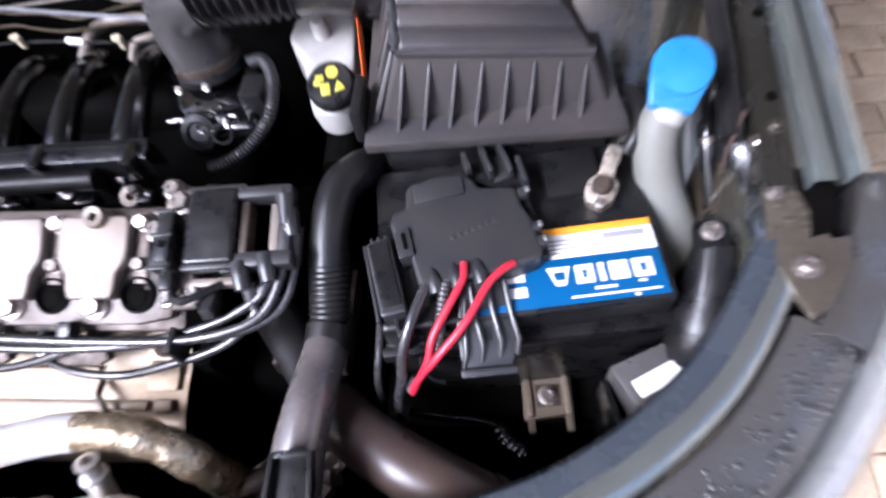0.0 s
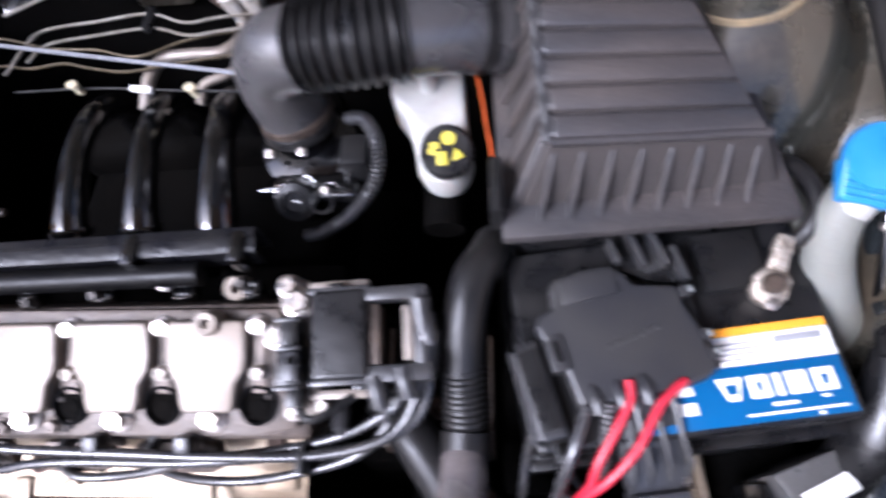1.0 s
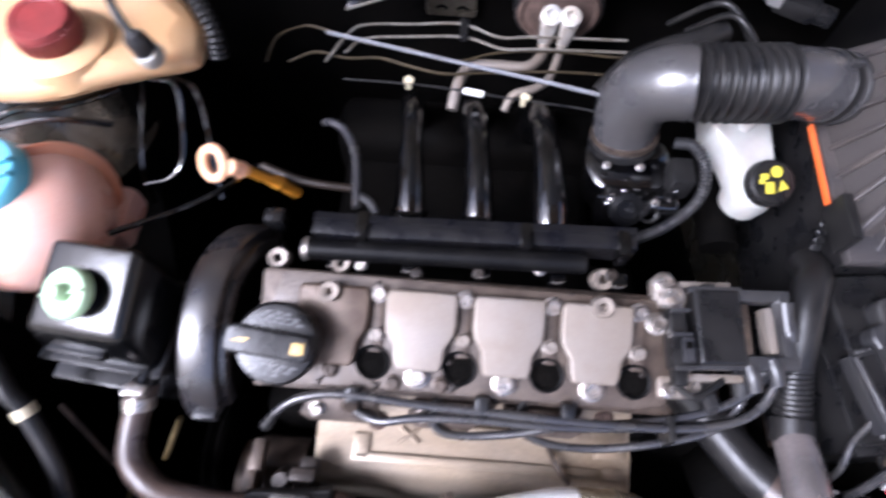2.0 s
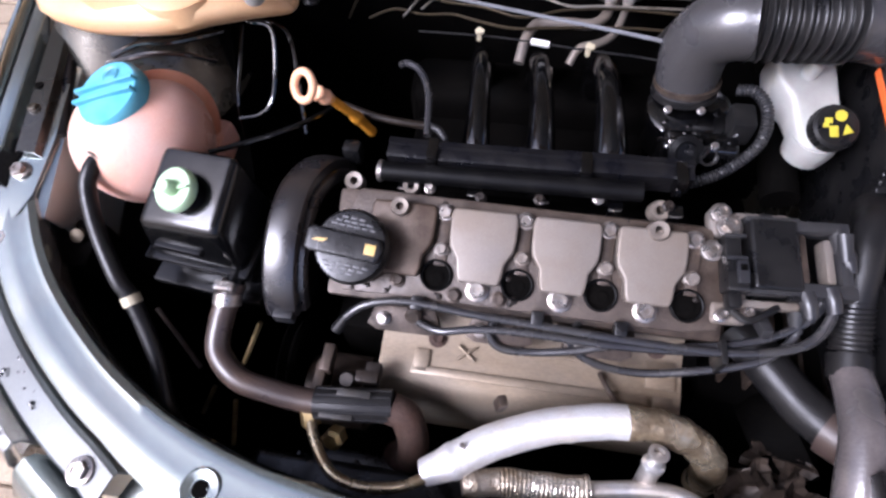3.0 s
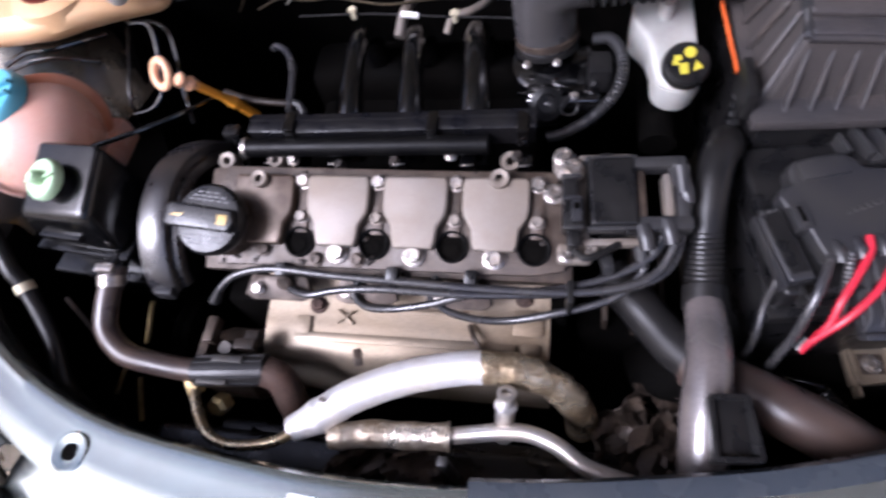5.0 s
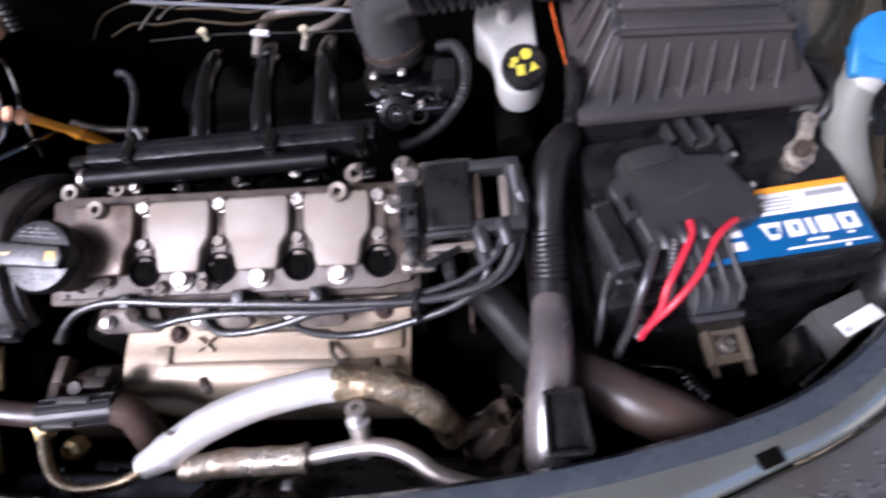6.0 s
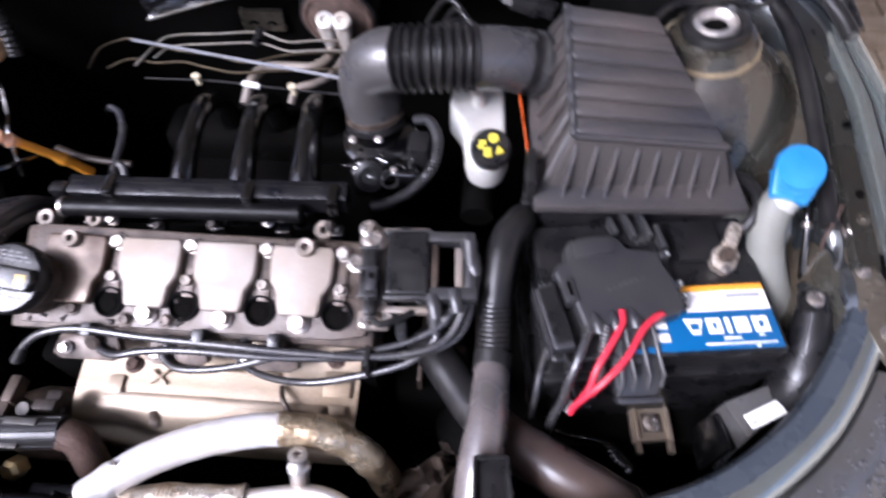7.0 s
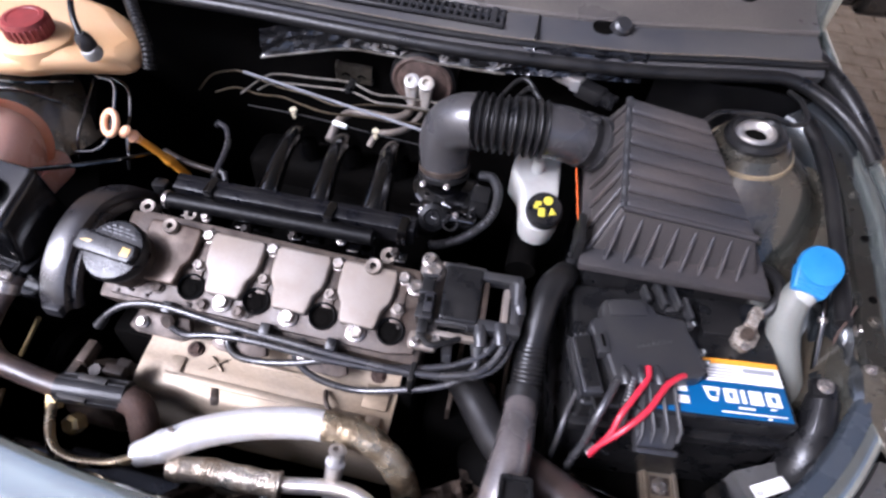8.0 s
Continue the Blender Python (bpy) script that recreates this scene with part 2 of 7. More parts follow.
roof_board = material("roof_boards", (0.16, 0.12, 0.09), 0.85, 0, 0.3, 4, 60, 0.3, 0.002, stretch=(1, 0.1, 1))
lamp_clear = material("clear_lamp_cover", (0.8, 0.82, 0.80), 0.08, 0, 0.04, 10, 400, 0.02, 0.0002, None, 0.03, transmit=0.75, coat=1.0)
screen_glass = material("windscreen_glass", (0.03, 0.04, 0.04), 0.06, 0, 0.05, 10, 300, 0.0, coat=1.0)
water_drop = material("water_drop", (0.05, 0.05, 0.05), 0.05, 0, 0.02, 10, 400, 0.0, coat=1.0, rough_vary=0.02)


# ---- mesh helpers (all places in world metres) ----
def finish(name, bm, mat, smooth=True):
    bmesh.ops.recalc_face_normals(bm, faces=bm.faces)
    me = bpy.data.meshes.new(name)
    bm.to_mesh(me)
    bm.free()
    me.materials.append(mat)
    if smooth:
        me.shade_smooth()
        me.set_sharp_from_angle(angle=radians(38))
    return me


def thing(name, base, label, category, group="", kind=""):
    """An Empty at the thing's base; parts are given to it by part()."""
    ob = new(name)
    ob.empty_display_size = 0.02
    ob.location = base
    return tagged(ob, label, category, group, kind)


def part(name, bm, mat, parent, label="", smooth=True):
    ob = new(name, finish(name, bm, mat, smooth))
    ob.parent = parent
    if parent.parent is None:
        ob.matrix_parent_inverse = Matrix.Translation(-parent.location)
    return tagged(ob, label)


def soften(ob, levels=2):
    """Rounds a coarse mesh."""
    m = ob.modifiers.new("round", "SUBSURF")
    m.levels = m.render_levels = levels
    return ob


def single(name, bm, mat, label, category, group="", kind="", smooth=True):
    """A thing that is one mesh, with its origin at its base."""
    lo = Vector((min(v.co.x for v in bm.verts) + max(v.co.x for v in bm.verts),
                 min(v.co.y for v in bm.verts) + max(v.co.y for v in bm.verts), 2 * min(v.co.z for v in bm.verts))) / 2
    bmesh.ops.translate(bm, verts=bm.verts, vec=-lo)
    ob = new(name, finish(name, bm, mat, smooth))
    ob.location = lo
    return tagged(ob, label, category, group, kind)


def bevel(bm, width, seg=2, angle=30):
    bm.normal_update()
    edges = [e for e in bm.edges if len(e.link_faces) == 2 and e.calc_face_angle() > radians(angle)]
    if width and edges:
        bmesh.ops.bevel(bm, geom=edges, offset=width, segments=seg, profile=0.6, affect="EDGES", clamp_overlap=True)
    return bm


def box(center, size, m=None, bev=0.003, seg=2):
    bm = bmesh.new()
    bmesh.ops.create_cube(bm, size=1)
    bmesh.ops.scale(bm, vec=size, verts=bm.verts)
    bevel(bm, bev, seg)
    bmesh.ops.transform(bm, matrix=(m or Matrix()) @ Matrix.Translation(center), verts=bm.verts)
    return bm


def wedge(low, high, bev=0.003, seg=2):
    """A solid between two rings of corners of equal count, low and high, both counter-clockwise."""
    bm = bmesh.new()
    a = [bm.verts.new(p) for p in low]
    b = [bm.verts.new(p) for p in high]
    n = len(a)
    bm.faces.new(a[::-1])
    bm.faces.new(b)
    for i in range(n):
        bm.faces.new((a[i], a[(i + 1) % n], b[(i + 1) % n], b[i]))
    return bevel(bm, bev, seg)


def prism(outline, z0, z1, m=None, bev=0.002, seg=2):
    bm = wedge([(x, y, z0) for x, y in outline], [(x, y, z1) for x, y in outline], bev, seg)
    if m:
        bmesh.ops.transform(bm, matrix=m, verts=bm.verts)
    return bm


def lathe(profile, m=None, seg=28):
    """A turned solid round z from (radius, height) pairs."""
    bm = bmesh.new()
    rings = []
    for r, z in profile:
        if r < 1e-5:
            rings.append([bm.verts.new((0, 0, z))])
        else:
            rings.append([bm.verts.new((r * math.cos(2 * math.pi * i / seg), r * math.sin(2 * math.pi * i / seg), z)) for i in range(seg)])
    for a, b in zip(rings, rings[1:]):
        for i in range(seg):
            j = (i + 1) % seg
            if len(a) == 1 and len(b) > 1:
                bm.faces.new((a[0], b[j], b[i]))
            elif len(b) == 1 and len(a) > 1:
                bm.faces.new((a[i], a[j], b[0]))
            elif len(a) > 1:
                bm.faces.new((a[i], a[j], b[j], b[i]))
    for r in (rings[0], rings[-1]):
        if len(r) > 1:
            bm.faces.new(r)
    if m:
        bmesh.ops.transform(bm, matrix=m, verts=bm.verts)
    return bm


def spline(points, steps=10):
    """A smooth line through the points."""
    p = [Vector(q) for q in points]
    p = [2 * p[0] - p[1], *p, 2 * p[-1] - p[-2]]
    out = []
    for a, b, c, d in zip(p, p[1:], p[2:], p[3:]):
        for i in range(steps):
            t = i / steps
            out.append(0.5 * (2 * b + (c - a) * t + (2 * a - 5 * b + 4 * c - d) * t * t + (3 * b - a - 3 * c + d) * t ** 3))
    return out + [p[-2]]


def sweep(line, radius, seg=12, caps=True):
    """A tube along a line of points; radius is a number or a function of the length run so far and the whole length."""
    bm = bmesh.new()
    run = [0.0]
    for a, b in zip(line, line[1:]):
        run.append(run[-1] + (b - a).length)
    up, rings = None, []
    for i, p in enumerate(line):
        d = (line[min(i + 1, len(line) - 1)] - line[max(i - 1, 0)]).normalized()
        if up is None:
            up = d.orthogonal().normalized()
        up = (up - d * up.dot(d)).normalized()
        side = d.cross(up)
        r = radius(run[i], run[-1]) if callable(radius) else radius
        rings.append([bm.verts.new(p + r * (up * math.cos(2 * math.pi * k / seg) + side * math.sin(2 * math.pi * k / seg))) for k in range(seg)])
    for a, b in zip(rings, rings[1:]):
        for k in range(seg):
            bm.faces.new((a[k], a[(k + 1) % seg], b[(k + 1) % seg], b[k]))
    if caps:
        bm.faces.new(rings[0][::-1])
        bm.faces.new(rings[-1])
    return bm


def tube(points, radius, seg=12, steps=10):
    return sweep(spline(points, steps), radius, seg)


def ridged(line_points, radius, depth, pitch, seg=16, n=0):
    """A corrugated tube."""
    line = spline(line_points, n or max(8, int(sum((Vector(b) - Vector(a)).length for a, b in zip(line_points, line_points[1:])) / pitch * 6 / (len(line_points) - 1))))
    return sweep(line, lambda s, _: radius + depth * math.cos(2 * math.pi * s / pitch), seg)


def join(*bms):
    """Several meshes of one part as one."""
    out = bmesh.new()
    for b in bms:
        me = bpy.data.meshes.new("tmp")
        b.to_mesh(me)
        b.free()
        out.from_mesh(me)
        bpy.data.meshes.remove(me)
    return out


def facing(place, normal, turn=0):
    """A pose at a place whose z axis points along normal."""
    return Matrix.Translation(place) @ Vector(normal).to_track_quat("Z", "Y").to_matrix().to_4x4() @ pose(0, 0, 0, 0, 0, turn)


def framed(place, normal, along):
    """A pose at a place whose z axis points along normal and whose x axis leans towards along."""
    z = Vector(normal).normalized()
    x = Vector(along)
    x = (x - z * x.dot(z)).normalized()
    y = z.cross(x)
    return Matrix(((x.x, y.x, z.x, place[0]), (x.y, y.y, z.y, place[1]), (x.z, y.z, z.z, place[2]), (0, 0, 0, 1)))


def bolt_mesh(place, normal=(0, 0, 1), r=0.008, h=0.006, washer=1.35):
    m = facing(place, normal)
    return join(lathe([(0, -0.002), (r * washer, -0.002), (r * washer, h * 0.22), (r * 1.05, h * 0.34), (0, h * 0.34)], m, 18),
                lathe([(r, h * 0.2), (r, h * 0.9), (r * 0.86, h * 1.05), (r * 0.5, h * 1.05), (r * 0.46, h * 0.9), (0, h * 0.9)], m @ pose(0, 0, 0, 0, 0, 17), 6))


def crumple(size, m, seed, n=9):
    """A crumpled piece of thick foil."""
    bm, rr = bmesh.new(), random.Random(seed)
    bmesh.ops.create_grid(bm, x_segments=n, y_segments=n, size=0.5)
    for v in bm.verts:
        p = v.co.copy()
        e = noise.noise(p * 3.1 + Vector((seed, 0, 0))) * 0.35
        v.co = Vector((p.x * (1 + e) * size, p.y * (0.7 + e) * size, (noise.noise(p * 4.0 + Vector((0, seed, 0))) * 0.35 + rr.uniform(-0.05, 0.05)) * size))
    bmesh.ops.recalc_face_normals(bm, faces=bm.faces)
    bmesh.ops.solidify(bm, geom=bm.faces[:], thickness=0.0015)
    bmesh.ops.transform(bm, matrix=m, verts=bm.verts)
    return bm


def loft(sections, bev=0, closed=False, thick=0.0):
    """A sheet through rows of points; thick gives it depth."""
    bm = bmesh.new()
    rows = [[bm.verts.new(p) for p in s] for s in sections]
    for a, b in zip(rows, rows[1:]):
        for i in range(len(a) - 1):
            bm.faces.new((a[i], a[i + 1], b[i + 1], b[i]))
    if thick:
        bmesh.ops.recalc_face_normals(bm, faces=bm.faces)
        bmesh.ops.solidify(bm, geom=bm.faces[:], thickness=thick)
    return bm


# ---- surroundings ----
def plate(name, lo, hi, mat, label, category):
    c, s = [(a + b) / 2 for a, b in zip(lo, hi)], [b - a for a, b in zip(lo, hi)]
    bm = bmesh.new()
    bmesh.ops.create_cube(bm, size=1)
    bmesh.ops.scale(bm, vec=s, verts=bm.verts)
    ob = new(name, finish(name, bm, mat, False))
    ob.location = c
    return tagged(ob, label, category, kind="structure")


ground = plate("ground", (-60, -60, -0.12), (60, 60, -0.012), paver_joint, "sandy brown ground between worn paving bricks", "ground")
# Walls and roofs below are unseen, added to block and shape the daylight.
plate("wall_back_added", (-3.0, 5.0, -0.02), (3.6, 5.15, 2.75), wall_plaster, "unseen plain beige wall added to close off the sky behind the car", "wall")
plate("ceiling", (-0.6, -1.1, 2.66), (2.35, 5.2, 2.74), roof_board, "unseen brown boarded carport roof shaping the daylight over the car", "ceiling")
plate("ceiling_side_added", (-4.2, 0.75, 2.66), (-0.6, 5.2, 2.74), roof_board, "unseen brown boarded roof added to darken the sky beside the car", "ceiling")
plate("wall_right_added", (3.6, -2.2, -0.02), (3.75, 5.2, 2.75), wall_plaster, "unseen plain beige wall added to block light from the right", "wall")

# ---- car body: carrier, lamps, wings, bulkhead ----
car = thing("car_body", (0.03, 0.5, 0.0), "dark green-grey painted car body with its engine bay open", "car")

INNER = [(-0.618, 0.180), (-0.602, 0.115), (-0.586, 0.058), (-0.556, 0.002), (-0.519, -0.045), (-0.472, -0.086), (-0.408, -0.130), (-0.341, -0.163), (-0.266, -0.187), (-0.190, -0.200), (-0.100, -0.210),
         (0.0, -0.214), (0.113, -0.208), (0.207, -0.197), (0.314, -0.179), (0.398, -0.158), (0.458, -0.138), (0.502, -0.116), (0.541, -0.089), (0.579, -0.056), (0.608, -0.020), (0.631, 0.016), (0.652, 0.054), (0.671, 0.092), (0.686, 0.150)]
edge = spline([(x, y, 0) for x, y in INNER], 6)


def outward(i):
    d = (edge[min(i + 1, len(edge) - 1)] - edge[max(i - 1, 0)]).normalized()
    return Vector((d.y, -d.x, 0))


def rim_height(p):
    return 0.800 + 0.004 * math.cos(p.x * 4) + max(0.0, p.y + 0.06) * 0.14


def along_rim(profile, a=0, b=None, thick=0.0, wide=None):
    """A sheet swept along the inner edge of the front rim; the profile holds (distance outwards, height)."""
    rows = []
    for i in range(a, b or len(edge)):
        p, n = edge[i], outward(i)
        rows.append([])
        for d, h in profile:
            e = wide(p, d) if wide else d
            rows[-1].append((p.x + n.x * e, p.y + n.y * e, rim_height(p) + h))
    return loft(rows, thick=thick)


def first(test):
    """The first step of the rim's inner edge for which the test holds."""
    return next(i for i, p in enumerate(edge) if test(p))


def rim_factor(p):
    if p.x > 0.30:
        return max(0.70, 1.0 - 2.2 * (p.x - 0.30))
    return 1.0 + 0.55 * max(0.0, 1 - (abs(p.x - 0.04) / 0.42) ** 2)


def middle_wide(p, d):
    return d * rim_factor(p)


def apron_wide(p, d):
    k = rim_factor(p)
    return 0.0595 * k + (d - 0.0595) * (0.100 * max(1.0, k) - 0.0595 * k) / 0.0405


CARRIER_END, APRON_START, APRON_END = first(lambda p: p.x > 0 and p.y > 0.045), first(lambda p: p.y < 0.045), first(lambda p: p.x > 0 and p.y > 0.012)
part("lock_carrier", along_rim([(0.006, -0.05), (0.001, -0.012), (0.004, -0.002), (0.011, 0.001), (0.018, -0.001), (0.030, 0.001), (0.048, -0.001), (0.054, -0.005), (0.057, -0.016), (0.057, -0.04)],
                               2, CARRIER_END, wide=middle_wide, thick=0.0012), paint, car, "painted front cross panel with a rolled edge")
part("rubber_edge", along_rim([(-0.003, -0.018), (-0.004, -0.006), (0.0, 0.002), (0.008, 0.0035), (0.0175, 0.0018)], first(lambda p: p.x > 0.06), CARRIER_END + 1, thick=0.001), edge_blue, car, "dark bluish edge strip")
# Left apron paler, right darker: sky and roof reflections are coloured in.
for a, b, m in ((APRON_START, first(lambda p: p.x > -0.345), plate_grey), (first(lambda p: p.x > 0.22), APRON_END, lamp_panel)):
    part("apron", along_rim([(0.0595, -0.030), (0.061, -0.013), (0.065, -0.010), (0.080, -0.013), (0.094, -0.018), (0.0985, -0.026), (0.100, -0.060)], a, b, wide=apron_wide, thick=0.0015), m, car, "wet dusty lamp bracket panel")
part("front_ledge", along_rim([(0.0595, -0.060), (0.062, -0.040), (0.080, -0.042), (0.098, -0.05), (0.100, -0.10)], first(lambda p: p.x > -0.355), first(lambda p: p.x > 0.23), wide=apron_wide, thick=0.0015), paint, car, "lower ledge between the lamps")
part("lamp_edge", along_rim([(0.060, -0.05), (0.062, -0.010), (0.074, 0.0), (0.095, -0.004), (0.0995, -0.02), (0.100, -0.06)], APRON_END - 2, first(lambda p: p.x > 0 and p.y > 0.125), thick=0.0015), lamp_panel, car, "folded dark lamp edge")
part("bumper_cover", along_rim([(0.103, -0.075), (0.106, -0.030), (0.113, -0.022), (0.128, -0.026), (0.150, -0.055), (0.168, -0.13), (0.178, -0.30), (0.17, -0.50), (0.12, -0.60)], first(lambda p: p.x > -0.42), first(lambda p: p.x > 0.42), wide=middle_wide, thick=0.003), paint, car)
for a, b in ((first(lambda p: p.y < 0.06), first(lambda p: p.x > -0.42)), (first(lambda p: p.x > 0.42), first(lambda p: p.x > 0 and p.y > 0.14))):
    lens = part("headlamp", along_rim([(0.1025, -0.075), (0.105, -0.022), (0.111, -0.014), (0.122, -0.018), (0.134, -0.040), (0.142, -0.09), (0.146, -0.20), (0.14, -0.45)], a, b, thick=0.003), lamp_clear, car, "clear headlamp cover with wet highlights")
    part("reflector", along_rim([(0.102, -0.10), (0.108, -0.035), (0.120, -0.040), (0.128, -0.07), (0.133, -0.15)], a, b, thick=0.002), steel, lens, "silver reflector bowl")


def place_on_rim(x, d, right=True):
    i = min(range(len(edge)), key=lambda k: abs(edge[k].x - x))
    return edge[i] + outward(i) * d + Vector((0, 0, rim_height(edge[i])))


for p, r in (((-0.413, -0.222, 0.789), 0.0095), ((-0.606, 0.066, 0.820), 0.0080), ((-0.600, -0.012, 0.800), 0.009), ((0.676, 0.020, 0.812), 0.0075), ((0.662, 0.130, 0.828), 0.0085), ((0.664, 0.085, 0.820), 0.0055)):
    part("bolt", bolt_mesh(p, (0, -0.1, 1), r, 0.007), steel, car, "bright zinc bolt head")
hole_m = Matrix.Translation((-0.293, -0.221, 0.8015))
part("hole_rim", lathe([(0.0075, -0.006), (0.009, 0.001), (0.0165, 0.0025), (0.019, 0.0005), (0.019, -0.004), (0.0165, -0.004)], hole_m, 24), paint, car)
# Hole and slot are black pieces on the panel, painted in place of depth.
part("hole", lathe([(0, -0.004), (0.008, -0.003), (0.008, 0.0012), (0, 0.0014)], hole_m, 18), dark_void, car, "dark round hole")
part("slot", prism([(-0.010, -0.006), (0.010, -0.006), (0.010, 0.006), (-0.010, 0.006)], 0, 0.0022, facing((0.438, -0.178, 0.7995), (0, 0, 1), 22)), dark_void, car, "dark square slot")
part("sticker", prism([(-0.12, -0.028), (0.12, -0.028), (0.12, 0.028), (-0.12, 0.028)], 0, 0.0012, facing((0.045, -0.262, 0.802), (0, -0.02, 1))), label_white, car, "white and yellow paper sticker")
part("sticker_band", prism([(-0.012, -0.022), (0.012, -0.022), (0.012, 0.022), (-0.012, 0.022)], 0, 0.0014, facing((-0.055, -0.262, 0.8025), (0, -0.02, 1))), label_orange, car, "yellow warning band")
for k in range(3):
    part("printed_line", prism([(-0.07, -0.002), (0.07, -0.002), (0.07, 0.002), (-0.07, 0.002)], 0, 0.0012, facing((0.06, -0.246 - 0.013 * k, 0.8027), (0, -0.02, 1))), print_grey, car)
a, b = first(lambda p: p.y < -0.03), first(lambda p: p.x > -0.44)
for k in range(22):
    i = a + (b - a) * k // 22
    if k % 7 != 5:
        q = edge[i] + outward(i) * 0.1145 + Vector((0, 0, rim_height(edge[i]) - 0.0125))
        t = edge[i + 1] - edge[i]
        part("embossed_mark", box((0, 0, 0), (0.0035, 0.0045, 0.0007), framed(q, (outward(i).x * 0.15, outward(i).y * 0.15, 1), t), 0.0004, 1), lamp_panel, car)
rng = random.Random(4)
for side in (1, -1):
    bms = []
    for k in range(320 if side > 0 else 24):
        i = rng.randrange(first(lambda p: p.x > 0.42), APRON_END) if side > 0 else rng.randrange(APRON_START, first(lambda p: p.x > -0.42))
        p = edge[i] + outward(i) * apron_wide(edge[i], rng.uniform(0.066, 0.092)) + Vector((rng.uniform(-0.005, 0.005), rng.uniform(-0.005, 0.005), 0))
        r = rng.choice((0.0009, 0.0013, 0.0018, 0.0027))
        bms.append(lathe([(r, 0), (r * 0.85, r * 0.45), (r * 0.45, r * 0.68), (0, r * 0.75)], Matrix.Translation((p.x, p.y, rim_height(edge[i]) - 0.0118)), 8))
    tagged(part("water_beading", join(*bms), water_drop, car, "scattered water drops"), kind="stuff")

FENDER = [(-0.012, -0.16), (-0.004, -0.03), (0.0, -0.004), (0.003, 0.0), (0.026, 0.001), (0.0285, -0.010), (0.036, -0.011), (0.039, 0.004), (0.042, 0.006), (0.056, 0.007), (0.059, 0.001), (0.064, 0.001), (0.067, 0.012),
          (0.071, 0.0155), (0.078, 0.014), (0.085, 0.006), (0.094, -0.02), (0.106, -0.09), (0.118, -0.25), (0.12, -0.42), (0.10, -0.60)]


def fender_line(side, y):
    if side > 0:
        return 0.648 + 0.05 * max(0.0, y) - 0.18 * max(0.0, y - 0.3)
    return -(0.578 + 0.15 * max(0.0, y))


for side in (1, -1):
    rows = []
    for k in range(31):
        y = 0.085 + k * 0.03
        x0, z0 = fender_line(side, y), 0.823 + 0.16 * (y - 0.05)
        rows.append([(x0 + side * d * (0.98 - 0.75 * min(0.35, y - 0.085)), y, z0 + h) for d, h in FENDER])
    # Rail colour includes the dark surroundings mirrored in it.
    part("inner_rail", loft([r[:7] for r in rows], thick=0.0012), rail_paint, car, "dusty folded bolt flange, darkened for its dark reflection")
    part("front_fender", loft([r[6:] for r in rows], thick=0.0012), paint, car, "painted wing with a stepped gutter")
    part("wing_groove", sweep([Vector(r[10]).lerp(Vector(r[11]), 0.5) + Vector((0, 0, 0.0006)) for r in rows], 0.0020, 8), rubber, car, "dark groove along the painted wing")
    for y in (0.14, 0.33, 0.45):
        part("bolt", bolt_mesh((fender_line(side, y) + side * 0.017, y, 0.824 + 0.16 * (y - 0.05)), (0, 0, 1), 0.0055, 0.004), paint_inner, car)
    for y in (0.17, 0.26, 0.40):
        # Slot is a black disc coloured like its shaded inside.
        part("flange_slot", lathe([(0, -0.001), (0.005, -0.001), (0.005, 0.0014), (0, 0.0014)], Matrix.Translation((fender_line(side, y) + side * 0.018, y, 0.824 + 0.16 * (y - 0.05))), 10), dark_void, car)
    rows = []
    for k in range(24):
        y = 0.02 + k * 0.028
        x0, z0 = fender_line(side, y), 0.823 + 0.16 * (y - 0.05)
        hump = math.exp(-((y - 0.36) / 0.13) ** 2)
        rows.append([(x0 - side * d, y, z0 + h) for d, h in ((0.004, -0.015), (0.014, -0.018), (0.03, -0.035 - 0.02 * (1 - hump)), (0.05, -0.10 + 0.07 * hump), (0.10, -0.20 + 0.16 * hump),
                                                            (0.17, -0.26 + 0.20 * hump), (0.20, -0.36 + 0.16 * hump), (0.21, -0.55), (0.21, -0.70))])
    # Left upper wing paler than the right: its sky reflection is in the paint.
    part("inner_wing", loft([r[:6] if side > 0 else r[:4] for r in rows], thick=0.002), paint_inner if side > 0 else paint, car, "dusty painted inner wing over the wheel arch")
    # Left lower wing coloured black in place of the shade there.
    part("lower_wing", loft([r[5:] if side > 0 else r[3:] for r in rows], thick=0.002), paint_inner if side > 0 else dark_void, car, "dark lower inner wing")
    sx = 0.523 if side > 0 else -0.575
    TW = facing((sx, 0.343 if side > 0 else 0.30, 0.919 if side > 0 else 0.895), (-0.12 * side, -0.05, 1))
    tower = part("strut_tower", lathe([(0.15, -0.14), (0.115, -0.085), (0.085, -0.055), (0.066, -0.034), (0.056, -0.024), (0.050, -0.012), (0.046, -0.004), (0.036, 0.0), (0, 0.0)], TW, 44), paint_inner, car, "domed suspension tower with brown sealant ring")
    part("sealant_ring", lathe([(0.050, -0.018), (0.0555, -0.0185), (0.057, -0.023), (0.053, -0.026)], TW, 40), sealant, tower, "ochre sealant ring")
    part("tower_ring", lathe([(0.032, -0.003), (0.0375, -0.001), (0.039, 0.005), (0.036, 0.011), (0.030, 0.013), (0.0265, 0.010), (0.0255, 0.0)], TW, 32), rubber, tower, "black rubber strut ring")
    part("strut_cup", lathe([(0.0262, 0.0), (0.0258, 0.008), (0.0235, 0.012), (0.0195, 0.0125), (0.0165, 0.010), (0.0140, 0.003), (0.0130, -0.004)], TW, 28), pipe_alu, tower, "bright steel strut cup")
